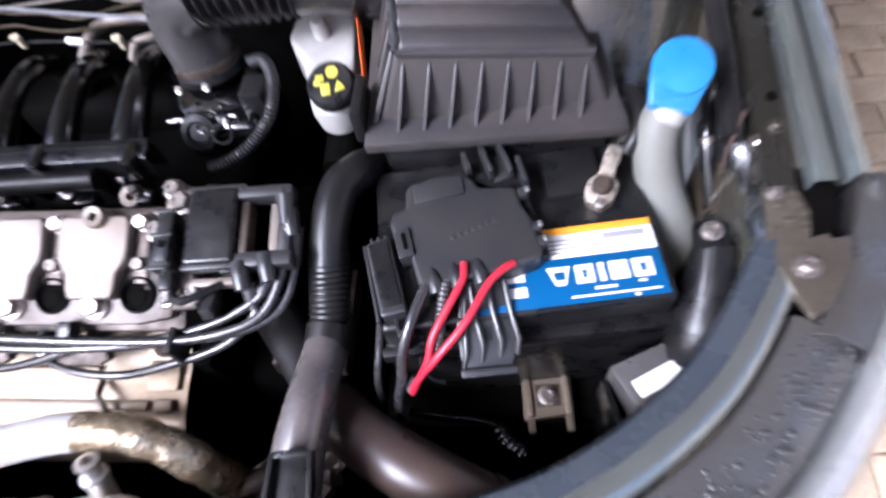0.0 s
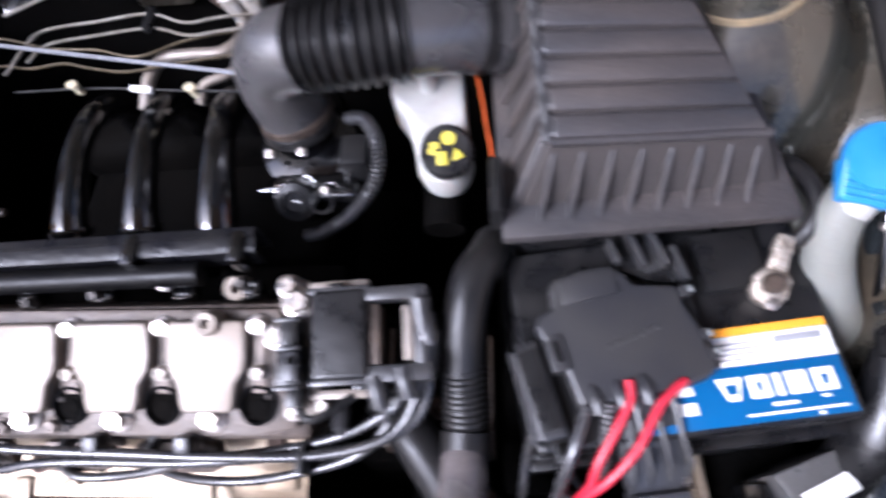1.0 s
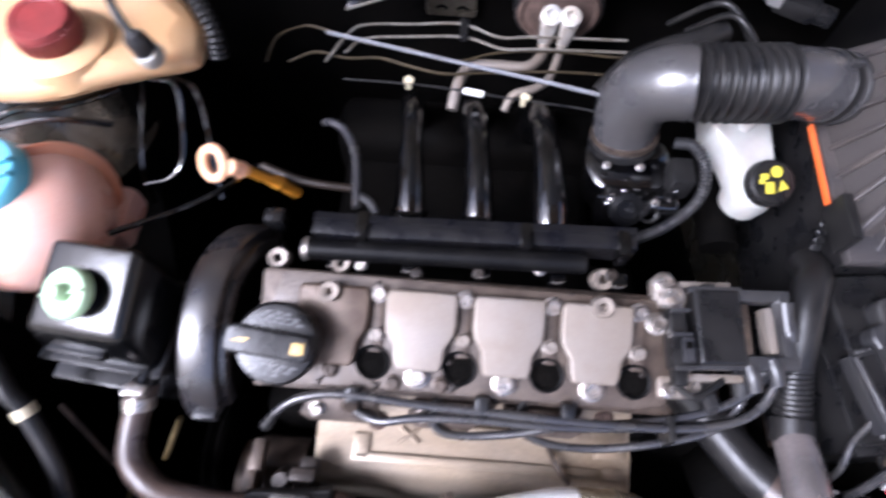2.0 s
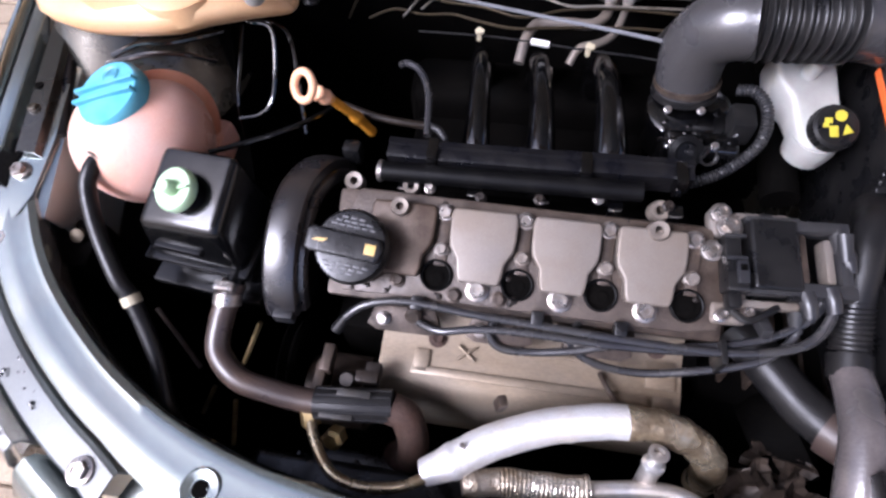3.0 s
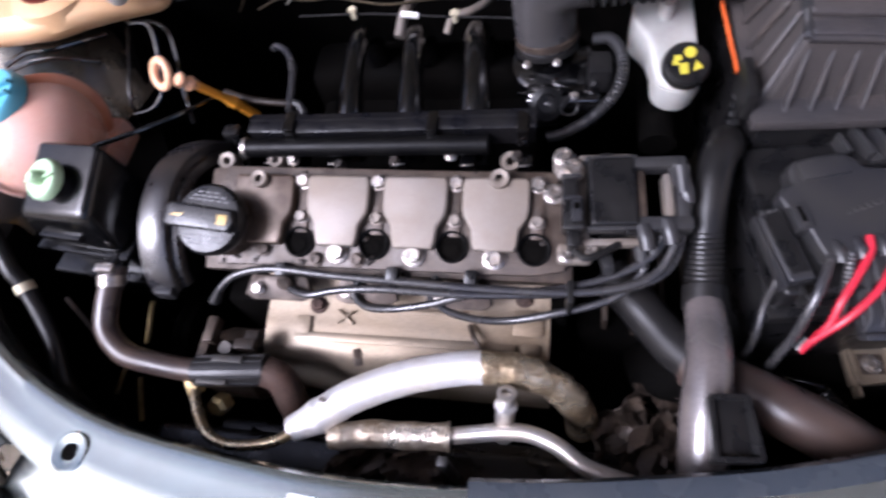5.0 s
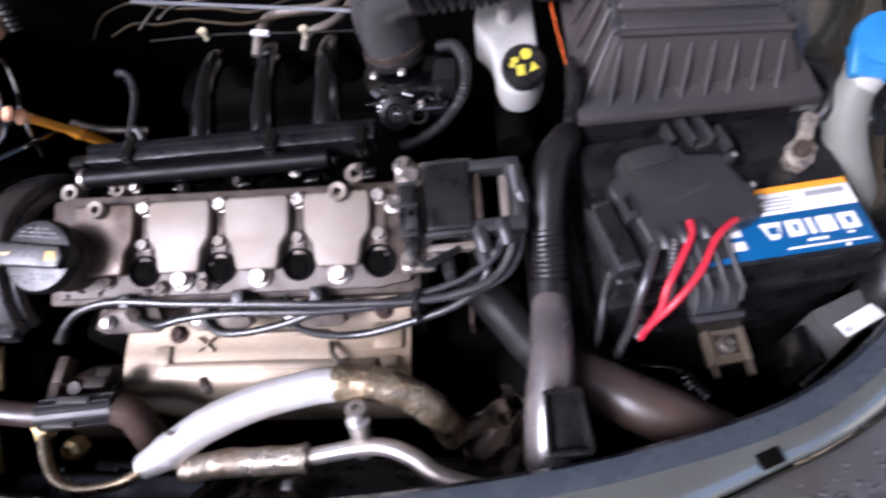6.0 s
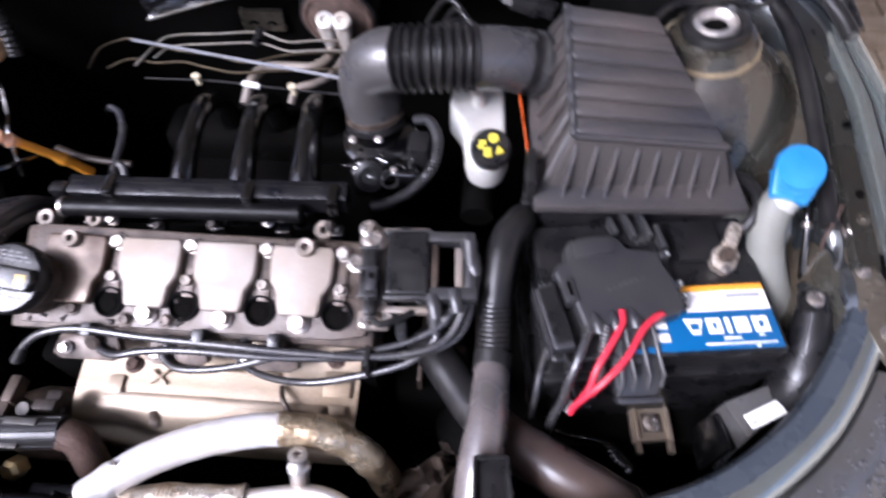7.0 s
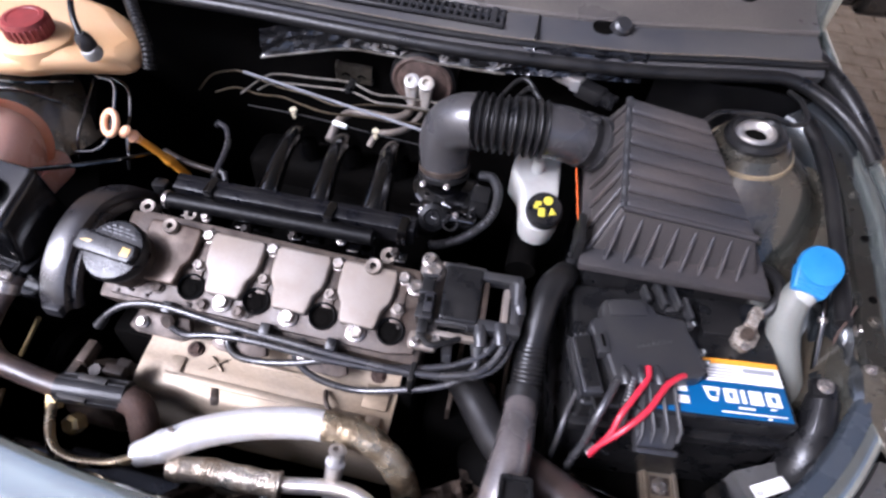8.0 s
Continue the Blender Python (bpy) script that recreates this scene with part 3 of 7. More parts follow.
    # Black disc gives the cup's centre its shade.
    part("strut_hole", lathe([(0, 0.0026), (0.0142, 0.0026), (0.0142, -0.004), (0, -0.004)], TW, 20), dark_void, tower, "dark hole in the strut cup")
    flip = (lambda x: x) if side > 0 else (lambda x: 0.068 - x)
    ring = [(flip(x), y) for x, y in ((0.650, 0.040), (0.664, -0.004), (0.674, -0.020), (0.690, -0.010), (0.712, 0.022), (0.716, 0.046), (0.700, 0.044), (0.692, 0.060), (0.700, 0.080), (0.698, 0.096), (0.706, 0.106), (0.724, 0.108), (0.716, 0.140), (0.700, 0.185), (0.664, 0.185), (0.652, 0.110))]
    ring = ring if side > 0 else ring[::-1]
    part("corner_plate", wedge([(x, y, 0.795 + 0.14 * (y + 0.04)) for x, y in ring], [(x, y, 0.803 + 0.14 * (y + 0.04)) for x, y in ring], 0.002), olive if side > 0 else paint, car, "dusty painted corner plate with bolts")
    # Black sheet laid over the plate's notch to stand for shaded depth.
    gap = [(flip(x), y) for x, y in ((0.684, 0.044), (0.704, 0.050), (0.712, 0.075), (0.706, 0.106), (0.684, 0.106), (0.682, 0.086), (0.688, 0.066))][::side]
    part("lamp_gap", wedge([(x, y, 0.800 + 0.14 * (y + 0.04)) for x, y in gap], [(x, y, 0.8045 + 0.14 * (y + 0.04)) for x, y in gap], 0.0005, 1), dark_void, car, "black sheet standing in for the shaded gap behind the lamp")
    if side > 0:
        for x, y, w in ((0.664, 0.104, 0.007), (0.666, 0.074, 0.008), (0.671, 0.060, 0.009), (0.660, 0.052, 0.006)):
            part("pressed_rib", box((x, y, 0.8032 + 0.14 * (y + 0.04)), (w, 0.0050, 0.0030), bev=0.0014, seg=3), olive, car)
    # Block added in black to stand in for the corner's shade.
    part("corner_skirt", wedge([(flip(x), y, 0.45) for x, y in ((0.66, -0.03), (0.735, 0.0), (0.745, 0.10), (0.68, 0.12))][::side], [(flip(x), y, 0.775) for x, y in ((0.66, -0.03), (0.725, 0.0), (0.73, 0.10), (0.68, 0.12))][::side], 0.01), dark_void, car, "inner corner filled in shade black")
    tyre = part("tyre", lathe([(0.18, -0.085), (0.26, -0.09), (0.285, -0.07), (0.29, 0), (0.285, 0.07), (0.26, 0.09), (0.18, 0.085), (0.18, -0.085)], pose(0.03 + side * 0.66, 0.38, 0.29, 0, 90, 0), 40), rubber, car, "black tyre on the ground")
    part("rim", lathe([(0, -0.06), (0.18, -0.07), (0.18, 0.07), (0, 0.06)], pose(0.03 + side * 0.66, 0.38, 0.29, 0, 90, 0), 32), steel, tyre)

# The shade behind the engine is put into the bulkhead's black colour.
part("bulkhead", box((0.03, 0.525, 0.60), (1.22, 0.03, 0.62), bev=0.004), dark_void, car, "insulated bulkhead coloured black for deep shade")
LEDGE = [(-0.200, 0.408, 0.859), (-0.130, 0.436, 0.866), (-0.069, 0.455, 0.872), (0.0, 0.450, 0.877), (0.08, 0.442, 0.883), (0.173, 0.435, 0.890), (0.28, 0.440, 0.899), (0.38, 0.452, 0.903)]
ledge_line = spline(LEDGE, 12)
rows = []
for p in ledge_line:
    rows.append([(p.x, p.y + 0.035, p.z - 0.006), (p.x, p.y + 0.001, p.z - 0.001)])
    for k in range(8):
        q = Vector((p.x * 55, k * 0.9, 1.7))
        rows[-1].append((p.x, p.y + 0.004 + 0.0005 * k + 0.007 * noise.noise(q), p.z + 0.003 + 0.0058 * k + 0.003 * noise.noise(q * 1.3 + Vector((5, 2, 0)))))
part("bulkhead_ledge", loft(rows, thick=0.0015), crinkle, car, "crumpled black foil over the bulkhead edge")
part("ledge_lip", sweep([p + Vector((0, -0.002, 0)) for p in ledge_line if p.x < 0.19], 0.0020, 8), line_pale, car, "pale metal lip")
# Floor, skirt and beam close the bay; their black stands in for shade.
part("bay_floor", box((0.03, 0.13, 0.27), (1.30, 0.82, 0.02), bev=0.004), dark_void, car, "undertray added deep in the bay, black for shade")
part("front_skirt", along_rim([(0.008, -0.035), (0.014, -0.10), (0.02, -0.56)], thick=0.003), dark_void, car, "inner face of the front panel, black for shade")
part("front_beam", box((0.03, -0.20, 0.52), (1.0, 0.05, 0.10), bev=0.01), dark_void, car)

COWL = [(-0.66, 0.40), (-0.50, 0.42), (-0.25, 0.430), (0.0, 0.424), (0.15, 0.425), (0.35, 0.443), (0.43, 0.459), (0.52, 0.480), (0.60, 0.495), (0.640, 0.505)]
SEAL = [(-0.66, 0.40), (-0.50, 0.42), (-0.25, 0.430), (0.0, 0.424), (0.15, 0.425), (0.35, 0.445), (0.45, 0.464), (0.525, 0.482), (0.585, 0.492), (0.632, 0.476), (0.668, 0.444), (0.692, 0.408), (0.702, 0.380)]
cowl_edge = spline([(x, y, 0.92 + 0.01 * max(0, x)) for x, y in COWL], 5)
seal_line = spline([(x, y, 0.92 + 0.01 * max(0, x) - 0.33 * max(0, 0.50 - y) * (x > 0.6)) for x, y in SEAL], 6)
part("cowl_panel", loft([[(p.x, p.y + 0.010, p.z - 0.012), (p.x, p.y + 0.004, p.z + 0.004), (p.x, p.y + 0.022, p.z + 0.014), (p.x, p.y + 0.030, p.z + 0.0145), (p.x, p.y + 0.034, p.z + 0.010), (p.x, p.y + 0.050, p.z + 0.0165),
                          (p.x, p.y + 0.092, p.z + 0.021)] for p in cowl_edge], thick=0.002), cowl_plastic, car, "smooth dark grey plastic cowl panel")
part("cowl_deck", loft([[(p.x, p.y + 0.093, p.z + 0.012), (p.x, p.y + 0.093, p.z + 0.025), (p.x, p.y + 0.096, p.z + 0.028), (p.x, p.y + 0.145, p.z + 0.034), (p.x, p.y + 0.22, p.z + 0.066), (p.x, p.y + 0.30, p.z + 0.078)] for p in cowl_edge], thick=0.002), cowl_deck, car, "brown-grey upper cowl deck")
part("dust_line", sweep([p + Vector((0, 0.034, 0.0115)) for p in cowl_edge if p.x > -0.3], 0.0016, 6), sealant, car, "thin tan line of dust beside the seal")
part("bonnet_seal", sweep([p + Vector((0, -0.002, 0.002)) for p in seal_line], 0.010, 10), rubber, car, "black rubber bonnet seal")
part("seal_lip", sweep([p + Vector((0, 0.016, 0.016)) for p in cowl_edge], 0.005, 8), rubber, car)
corner = [p for p in seal_line if p.x > 0.625]
part("wing_corner", loft([[(p.x + 0.002, p.y + 0.002, p.z - 0.010), (p.x - 0.010, p.y - 0.008, p.z - 0.010), (p.x - 0.022, p.y - 0.018, p.z - 0.018), (p.x - 0.038, p.y - 0.028, p.z - 0.022), (p.x - 0.046, p.y - 0.036, p.z - 0.040), (p.x - 0.048, p.y - 0.038, p.z - 0.075)] for p in corner], thick=0.0015), wet_paint, car, "folded painted wing corner inside the rubber seal")
part("wing_trim", tube([(0.640, 0.570, 0.925), (0.672, 0.505, 0.918), (0.700, 0.450, 0.900), (0.716, 0.400, 0.882)], lambda s, w: 0.017 - 0.006 * s / w, 14), black_plastic, car, "black trim at the rear end of the wing")
part("tower_panel", loft([[(x, 0.470 + 0.004 * math.sin(x * 60), z) for z in (0.915, 0.890, 0.850, 0.780)] for x in np.linspace(0.40, 0.62, 12)], thick=0.002), rail_black, car, "black panel behind the suspension tower")
# Black backing plate stands in for the shade between the slats.
grille = part("cowl_grille", box((-0.045, 0.506, 0.9395), (0.42, 0.066, 0.004), bev=0.001), dark_void, car, "slotted air intake grille")
slat = finish("slat", box((0, 0, 0), (0.0052, 0.066, 0.005), bev=0.001, seg=1), grey_plastic)
for k in range(36):
    ob = new("slat", slat)
    ob.parent = grille
    ob.location = (-0.252 + k * 0.0118, 0.506, 0.9430)
for k in range(4):
    part("cross_bar", box((-0.045, 0.474 + k * 0.0215, 0.9432), (0.42, 0.006 if k in (0, 3) else 0.0045, 0.0054), bev=0.001, seg=1), grey_plastic, grille)
part("grille_post", box((0.148, 0.506, 0.9435), (0.010, 0.07, 0.008), bev=0.002), grey_plastic, grille)
part("panel_joint", box((0.215, 0.51, 0.9415), (0.003, 0.10, 0.008), bev=0.001), rubber, car, "cowl panel joint")
# Black plug drawn where the shaded hose hole would be.
part("jet_hole", lathe([(0, -0.004), (0.017, -0.004), (0.017, 0.0052), (0.015, 0.0056), (0, 0.004)], facing((0.313, 0.520, 0.9400), (0, -0.2, 1)), 20), dark_void, car, "dark washer hose hole")
part("jet_cover", lathe([(0.016, -0.01), (0.015, 0.012), (0.011, 0.016), (0, 0.016)], facing((0.337, 0.522, 0.944), (0.25, -0.5, 1)), 20), grey_plastic, car, "scuffed grey washer jet cover")
part("wiper_pivot", join(lathe([(0.022, -0.01), (0.020, 0.02), (0.012, 0.028), (0, 0.028)], facing((0.53, 0.66, 0.965), (0, -0.2, 1)), 20), tube([(0.53, 0.66, 0.985), (0.48, 0.70, 1.0), (0.40, 0.735, 1.015)], 0.009, 10)), black_plastic, car, "black wiper arm pivot")
part("windscreen", loft([[(x, 0.78 + 0.1 * (1 - (x - 0.03) ** 2 / 0.5) * 0 + s * 0.55, 0.995 + s * 0.42) for x in np.linspace(-0.64, 0.70, 9)] for s in (0, 0.5, 1)], thick=0.005), screen_glass, car, "dark tinted windscreen")
# Out-of-view bonnet; darker paint stands in for its shaded underside.
part("bonnet", loft([[(x, 0.70 - s * 0.50, 1.04 + s * 0.86 + 0.03 * math.sin(s * 3.1)) for x in np.linspace(-0.62, 0.68, 9)] for s in np.linspace(0, 1, 8)], thick=0.012), paint_inner, car, "raised bonnet in paint darkened for shade")
mirror = part("wing_mirror", wedge([(0.84, 0.96, 0.83), (1.00, 0.98, 0.83), (1.00, 1.05, 0.83), (0.84, 1.05, 0.83)], [(0.85, 0.96, 0.93), (0.99, 0.98, 0.93), (0.99, 1.05, 0.93), (0.85, 1.05, 0.93)], 0.03, 4), black_plastic, car, "black wing mirror housing")
part("mirror_arm", box((0.80, 1.01, 0.86), (0.12, 0.05, 0.04), bev=0.012, seg=3), black_plastic, mirror)
for side in (1, -1):
    part("hinge", box((0.03 + side * 0.62, 0.66, 0.98), (0.02, 0.06, 0.12), bev=0.004), paint, car, "painted bonnet hinge")
radiator = thing("radiator", (0.0, -0.17, 0.30), "radiator behind the front panel, its core black for shade", "radiator")
# Core coloured black for the shade behind the front panel.
part("core", box((0.0, -0.185, 0.47), (0.60, 0.03, 0.33), bev=0.004), dark_void, radiator)
part("top_tank", box((0.0, -0.185, 0.645), (0.62, 0.042, 0.035), bev=0.008, seg=3), black_plastic, radiator, "black plastic top tank")
for k in range(9):
    part("tank_rib", box((-0.26 + 0.065 * k, -0.163, 0.645), (0.005, 0.006, 0.03), bev=0.001, seg=1), black_plastic, radiator)
part("shroud", box((0.0, -0.155, 0.46), (0.52, 0.02, 0.30), bev=0.005), black_plastic, radiator, "black fan shroud")
part("support_post", box((0.048, -0.193, 0.715), (0.009, 0.009, 0.12), bev=0.002), grey_plastic, radiator, "slim grey post")
for k, (x, y, z, s, a) in enumerate(((0.215, -0.13, 0.665, 0.07, 20), (0.245, -0.155, 0.685, 0.075, 60), (0.26, -0.10, 0.650, 0.06, -20), (0.005, -0.192, 0.690, 0.07, 10), (-0.06, -0.195, 0.690, 0.06, 40))):
    single("foil_scrap", crumple(s, pose(x, y, z, 20, -15, a), 3 + k), dirty_alu, "torn piece of grey-brown foil insulation", "scrap", "torn foil scraps")

# ---- engine ----
SLOPE = 23.0
COVER = pose(0, 0, 0.795, SLOPE, 0, 0)
engine = thing("engine", (0.0, 0.05, 0.27), "four-cylinder engine with warm grey cast aluminium rocker cover", "engine")
# Block blackened to stand in for the shade below the head.
part("block", box((-0.04, 0.07, 0.50), (0.40, 0.20, 0.44), bev=0.012), dark_void, engine, "engine block coloured black for shade")
part("cylinder_head", box((-0.04, 0.035, -0.045), (0.40, 0.115, 0.07), COVER, 0.006), dirty_alu, engine, "dirty cast aluminium cylinder head")
part("cover_flange", prism([(-0.222, -0.016), (0.120, -0.016), (0.152, -0.010), (0.156, 0.02), (0.140, 0.088), (-0.215, 0.092), (-0.226, 0.06)], -0.014, 0.0, COVER, 0.003), grimy_flange, engine, "grimy cover flange")


def pad_outline(w):
    return [(-w * 0.60, 0.006), (w * 0.60, 0.006), (w * 0.68, 0.014), (w * 0.72, 0.028), (w * 0.95, 0.040), (w, 0.050), (w, 0.074), (w * 0.92, 0.080), (-w * 0.92, 0.080), (-w, 0.074), (-w, 0.050), (-w * 0.95, 0.040), (-w * 0.72, 0.028), (-w * 0.68, 0.014)]


for k in range(4):
    u = -0.164 + 0.082 * k
    part("cover_pad", prism(pad_outline(0.0335), -0.002, 0.013, COVER @ pose(u, 0, 0), 0.003, 3), cast_alu if k else stained_alu, engine, "raised cast aluminium pad" if k else "oil-stained raised pad beside the filler cap")
for k in range(5):
    u = -0.205 + 0.082 * k
    if k:
        # Shallow well: ring, disc and tip are blackened to stand in for shade.
        ring = part("plug_well", lathe([(0.0138, -0.006), (0.0138, 0.0040), (0.0148, 0.0046), (0.0165, 0.003), (0.0170, -0.006)], COVER @ pose(u - 0.002, 0.010, 0), 24), rail_black, engine, "open spark plug well")
        part("well_floor", lathe([(0, -0.004), (0.0141, -0.004), (0.0141, 0.0004), (0, 0.0004)], COVER @ pose(u - 0.002, 0.010, 0), 20), dark_void, ring, "black disc for the shaded depth of the well")
        part("plug_tip", lathe([(0.0068, 0.0), (0.0072, 0.0012), (0.0058, 0.0016), (0.0030, 0.0012), (0, 0.0012)], COVER @ pose(u - 0.001, 0.008, 0.0003), 14), dark_void, ring, "plug top in the well, blackened for shade")
        for v, r, mt in ((0.037, 0.0062, cast_alu), (0.0745, 0.0072, steel)):
            part("cover_bolt", bolt_mesh(COVER @ Vector((u, v, 0.0)), (0, -0.39, 0.92), r, 0.010), mt, engine)
        part("bolt_strip", prism([(u - 0.006, 0.02), (u + 0.006, 0.02), (u + 0.006, 0.08), (u - 0.006, 0.08)], -0.002, 0.003, COVER, 0.001), dirty_alu, engine)
for u in (-0.082, 0.0, 0.082):
    part("flange_bolt", bolt_mesh(COVER @ Vector((u, 0.0, 0.001)), (0, -0.39, 0.92), 0.0088, 0.010), steel, engine, "bright flange bolt")
for u, v in ((-0.164, 0.001), (-0.105, -0.008), (-0.060, -0.007), (-0.225, 0.02)):
    part("flange_bolt", bolt_mesh(COVER @ Vector((u, v, 0.0)), (0, -0.39, 0.92), 0.0062, 0.006), dirty_alu, engine)
for p, r in (((0.085, 0.066, 0.839), 0.0100), ((-0.168, 0.062, 0.838), 0.0095), ((0.093, 0.105, 0.815), 0.011), ((-0.230, 0.104, 0.812), 0.0105), ((-0.165, 0.098, 0.822), 0.009)):
    part("cover_lug", lathe([(r * 0.42, -0.012), (r * 0.42, 0.004), (r * 0.9, 0.005), (r, 0.003), (r, -0.012)], facing(p, (0, -0.39, 0.92)), 20), cast_alu, engine)
for u in (-0.20, -0.145, -0.09, -0.03, 0.03, 0.10):
    part("stud", bolt_mesh((u, 0.103 + 0.01 * math.sin(u * 90), 0.822), (0, -0.39, 0.92), 0.0045, 0.008), steel if u in (-0.145, 0.03) else grime, engine)
for u in (-0.14, -0.02, 0.06):
    part("cable_clip", box((u, -0.020, 0.004), (0.012, 0.014, 0.016), COVER, 0.002), black_plastic, engine, "black cable holder")
for u, w in ((-0.155, 0.040), (-0.055, 0.036), (0.045, 0.036)):
    part("port_flange", prism([(-w, -0.010), (-w * 0.7, -0.016), (w * 0.7, -0.016), (w, -0.010), (w * 0.8, 0.012), (-w * 0.8, 0.012)], -0.006, 0.006, pose(u, -0.024, 0.757, 30, 0, 0), 0.003), dirty_alu, engine, "dirty cast exhaust port flange")
    part("port_nut", bolt_mesh((u - w * 0.55, -0.030, 0.762), (0, -0.5, 0.86), 0.0055, 0.008), steel, engine)
rng = random.Random(8)
for k in range(26):
    u, v = rng.uniform(-0.235, 0.15), rng.choice((-0.010, -0.004, 0.084, 0.014))
    r = rng.uniform(0.0015, 0.004)
    part("grime_crust", lathe([(r, 0), (r * 0.8, r * 0.4), (r * 0.3, r * 0.6), (0, r * 0.6)], COVER @ pose(u, v + rng.uniform(-0.004, 0.004), 0.0002), 9), grime, engine)
# belt cover, an arched band that bends inwards at its back
rows, walls = [], []
for k in range(33):
    a = radians(24 + k * 4.4)
    c, sn = math.cos(a), math.sin(a)
    r = 0.112 + 0.006 * math.sin(radians(k * 5.6))
    y0 = 0.056 - r * c
    sh = 0.014 * max(0.0, min(1.0, (y0 - 0.060) / 0.095)) ** 1.6
    rows.append([(x + sh, 0.056 - (r + d) * c, 0.724 + (r + d) * sn) for x, d in ((-0.297, -0.060), (-0.302, -0.020), (-0.301, -0.006), (-0.296, -0.0005), (-0.287, 0.001), (-0.273, 0.0005), (-0.2665, -0.002), (-0.2645, -0.006), (-0.2645, -0.012), (-0.260, -0.013), (-0.258, -0.018), (-0.258, -0.024))])
    walls.append([(x + sh * 0.9, 0.056 - (r + d) * c, 0.724 + (r + d) * sn) for x, d in ((-0.2600, -0.022), (-0.2600, -0.045), (-0.2600, -0.090))])
part("belt_cover", loft(rows, thick=0.003), belt_plastic, engine, "arched black plastic belt cover")
# Inner wall coloured black in place of the cover's shaded hollow.
part("belt_back_plate", loft(walls, thick=0.002), dark_void, engine, "plate inside the belt cover, black for shade")
part("cover_clip", box((-0.278, -0.046, 0.772), (0.022, 0.010, 0.016), pose(0, 0, 0), 0.003), grey_plastic, engine, "grey spring clip")
part("cover_boss", box((-0.248, 0.158, 0.790), (0.022, 0.018, 0.03), pose(0, 0, 0), 0.006), black_plastic, engine)
# oil filler cap
CAP = facing((-0.205, 0.008, 0.842), (0, -0.39, 0.92))
part("filler_neck", lathe([(0.034, -0.035), (0.030, -0.02), (0.030, 0), (0, 0)], CAP, 28), dirty_alu, engine)
cap = part("oil_cap", lathe([(0.034, -0.012), (0.0365, -0.008), (0.0370, 0.002), (0.034, 0.007), (0.028, 0.008), (0, 0.008)], CAP, 36), black_plastic, engine, "black plastic oil filler cap")
part("grip", prism([(-0.042, -0.010), (-0.036, -0.0125), (0.030, -0.0115), (0.034, 0.0), (0.030, 0.0115), (-0.036, 0.0125), (-0.042, 0.010)], 0.006, 0.0165, CAP @ pose(0, 0, 0, 0, 0, -6), 0.003, 3), black_plastic, cap, "raised finger grip")
part("mark", prism([(0.0165, -0.005), (0.027, -0.005), (0.027, 0.005), (0.0165, 0.005)], 0.0163, 0.0172, CAP @ pose(0, 0, 0, 0, 0, -6), 0.0003), print_tan, cap, "tan oil symbol")
part("mark", prism([(-0.036, -0.0015), (-0.024, -0.002), (-0.020, 0.002), (-0.030, 0.001)], 0.0163, 0.0170, CAP @ pose(0, 0, 0, 0, 0, -6), 0.0002), print_tan, cap)
for k, (v, w) in enumerate(((0.0265, 0.014), (0.0225, 0.020), (0.0185, 0.024), (-0.0185, 0.024), (-0.0225, 0.020), (-0.0265, 0.014))):
    for j in range(int(w / 0.004)):
        u = -w + 0.008 * j + 0.001 * math.sin(7 * j + k)
        part("printed_mark", prism([(u, v - 0.0008), (u + 0.0058, v - 0.0008), (u + 0.0058, v + 0.0008), (u, v + 0.0008)], 0.0078, 0.0084, CAP @ pose(0, 0, 0, 0, 0, -6), 0.0001), print_dim, cap)
# intake: rail, strip, runners, plenum
part("fuel_rail", tube([(-0.196, 0.106, 0.834), (-0.06, 0.108, 0.836), (0.070, 0.110, 0.838)], 0.0105, 16), rail_black, engine, "black fuel rail")
part("rail_end", lathe([(0.0115, 0), (0.0115, 0.004), (0.007, 0.006), (0, 0.006)], facing((-0.196, 0.106, 0.834), (-1, 0, 0)), 18), steel, engine, "bright end plug")
part("manifold_flange", loft([[(x, 0.120 + 0.004 * math.sin(x * 9) + 0.023 * t, 0.846 + dz + 0.0003 * math.sin(x * 60)) for x, t, dz in ((a, 0, -0.022), (a, 0.0, 0.002), (a, 0.1, 0.004), (a, 0.55, 0.005), (a, 0.60, 0.0075), (a, 0.9, 0.0075), (a, 1, 0.0), (a, 1.0, -0.03))] for a in np.linspace(-0.192, 0.118, 40)], thick=0.003), strip_black, engine, "black plastic manifold strip")
for u in (-0.145, 0.012, 0.105):
    part("rail_bracket", box((u, 0.127, 0.842), (0.012, 0.028, 0.026), pose(0, 0, 0), 0.003), gloss_black, engine)
for k, u in enumerate((-0.107, -0.032, 0.047)):
    part("runner", tube([(u, 0.150, 0.755), (u, 0.180, 0.786), (u - 0.003, 0.235, 0.802), (u - 0.007, 0.285, 0.803), (u - 0.010, 0.325, 0.790), (u - 0.012, 0.358, 0.760), (u - 0.012, 0.365, 0.71)], lambda s, w, g=(1.0, 1.05, 1.22)[k]: g * (0.0155 + 0.0025 * math.cos(2 * math.pi * s / w)), 22), gloss_black, engine, "glossy black intake runner")
    part("runner_collar", lathe([(0.0185, -0.004), (0.0205, -0.002), (0.0205, 0.004), (0.0185, 0.006)], facing((u, 0.180, 0.786), (0, 0.75, 0.66)), 20), gloss_black, engine)
    part("injector", tube([(u + 0.006, 0.122, 0.832), (u + 0.006, 0.130, 0.80), (u + 0.006, 0.135, 0.785)], 0.007, 10), gloss_black, engine)
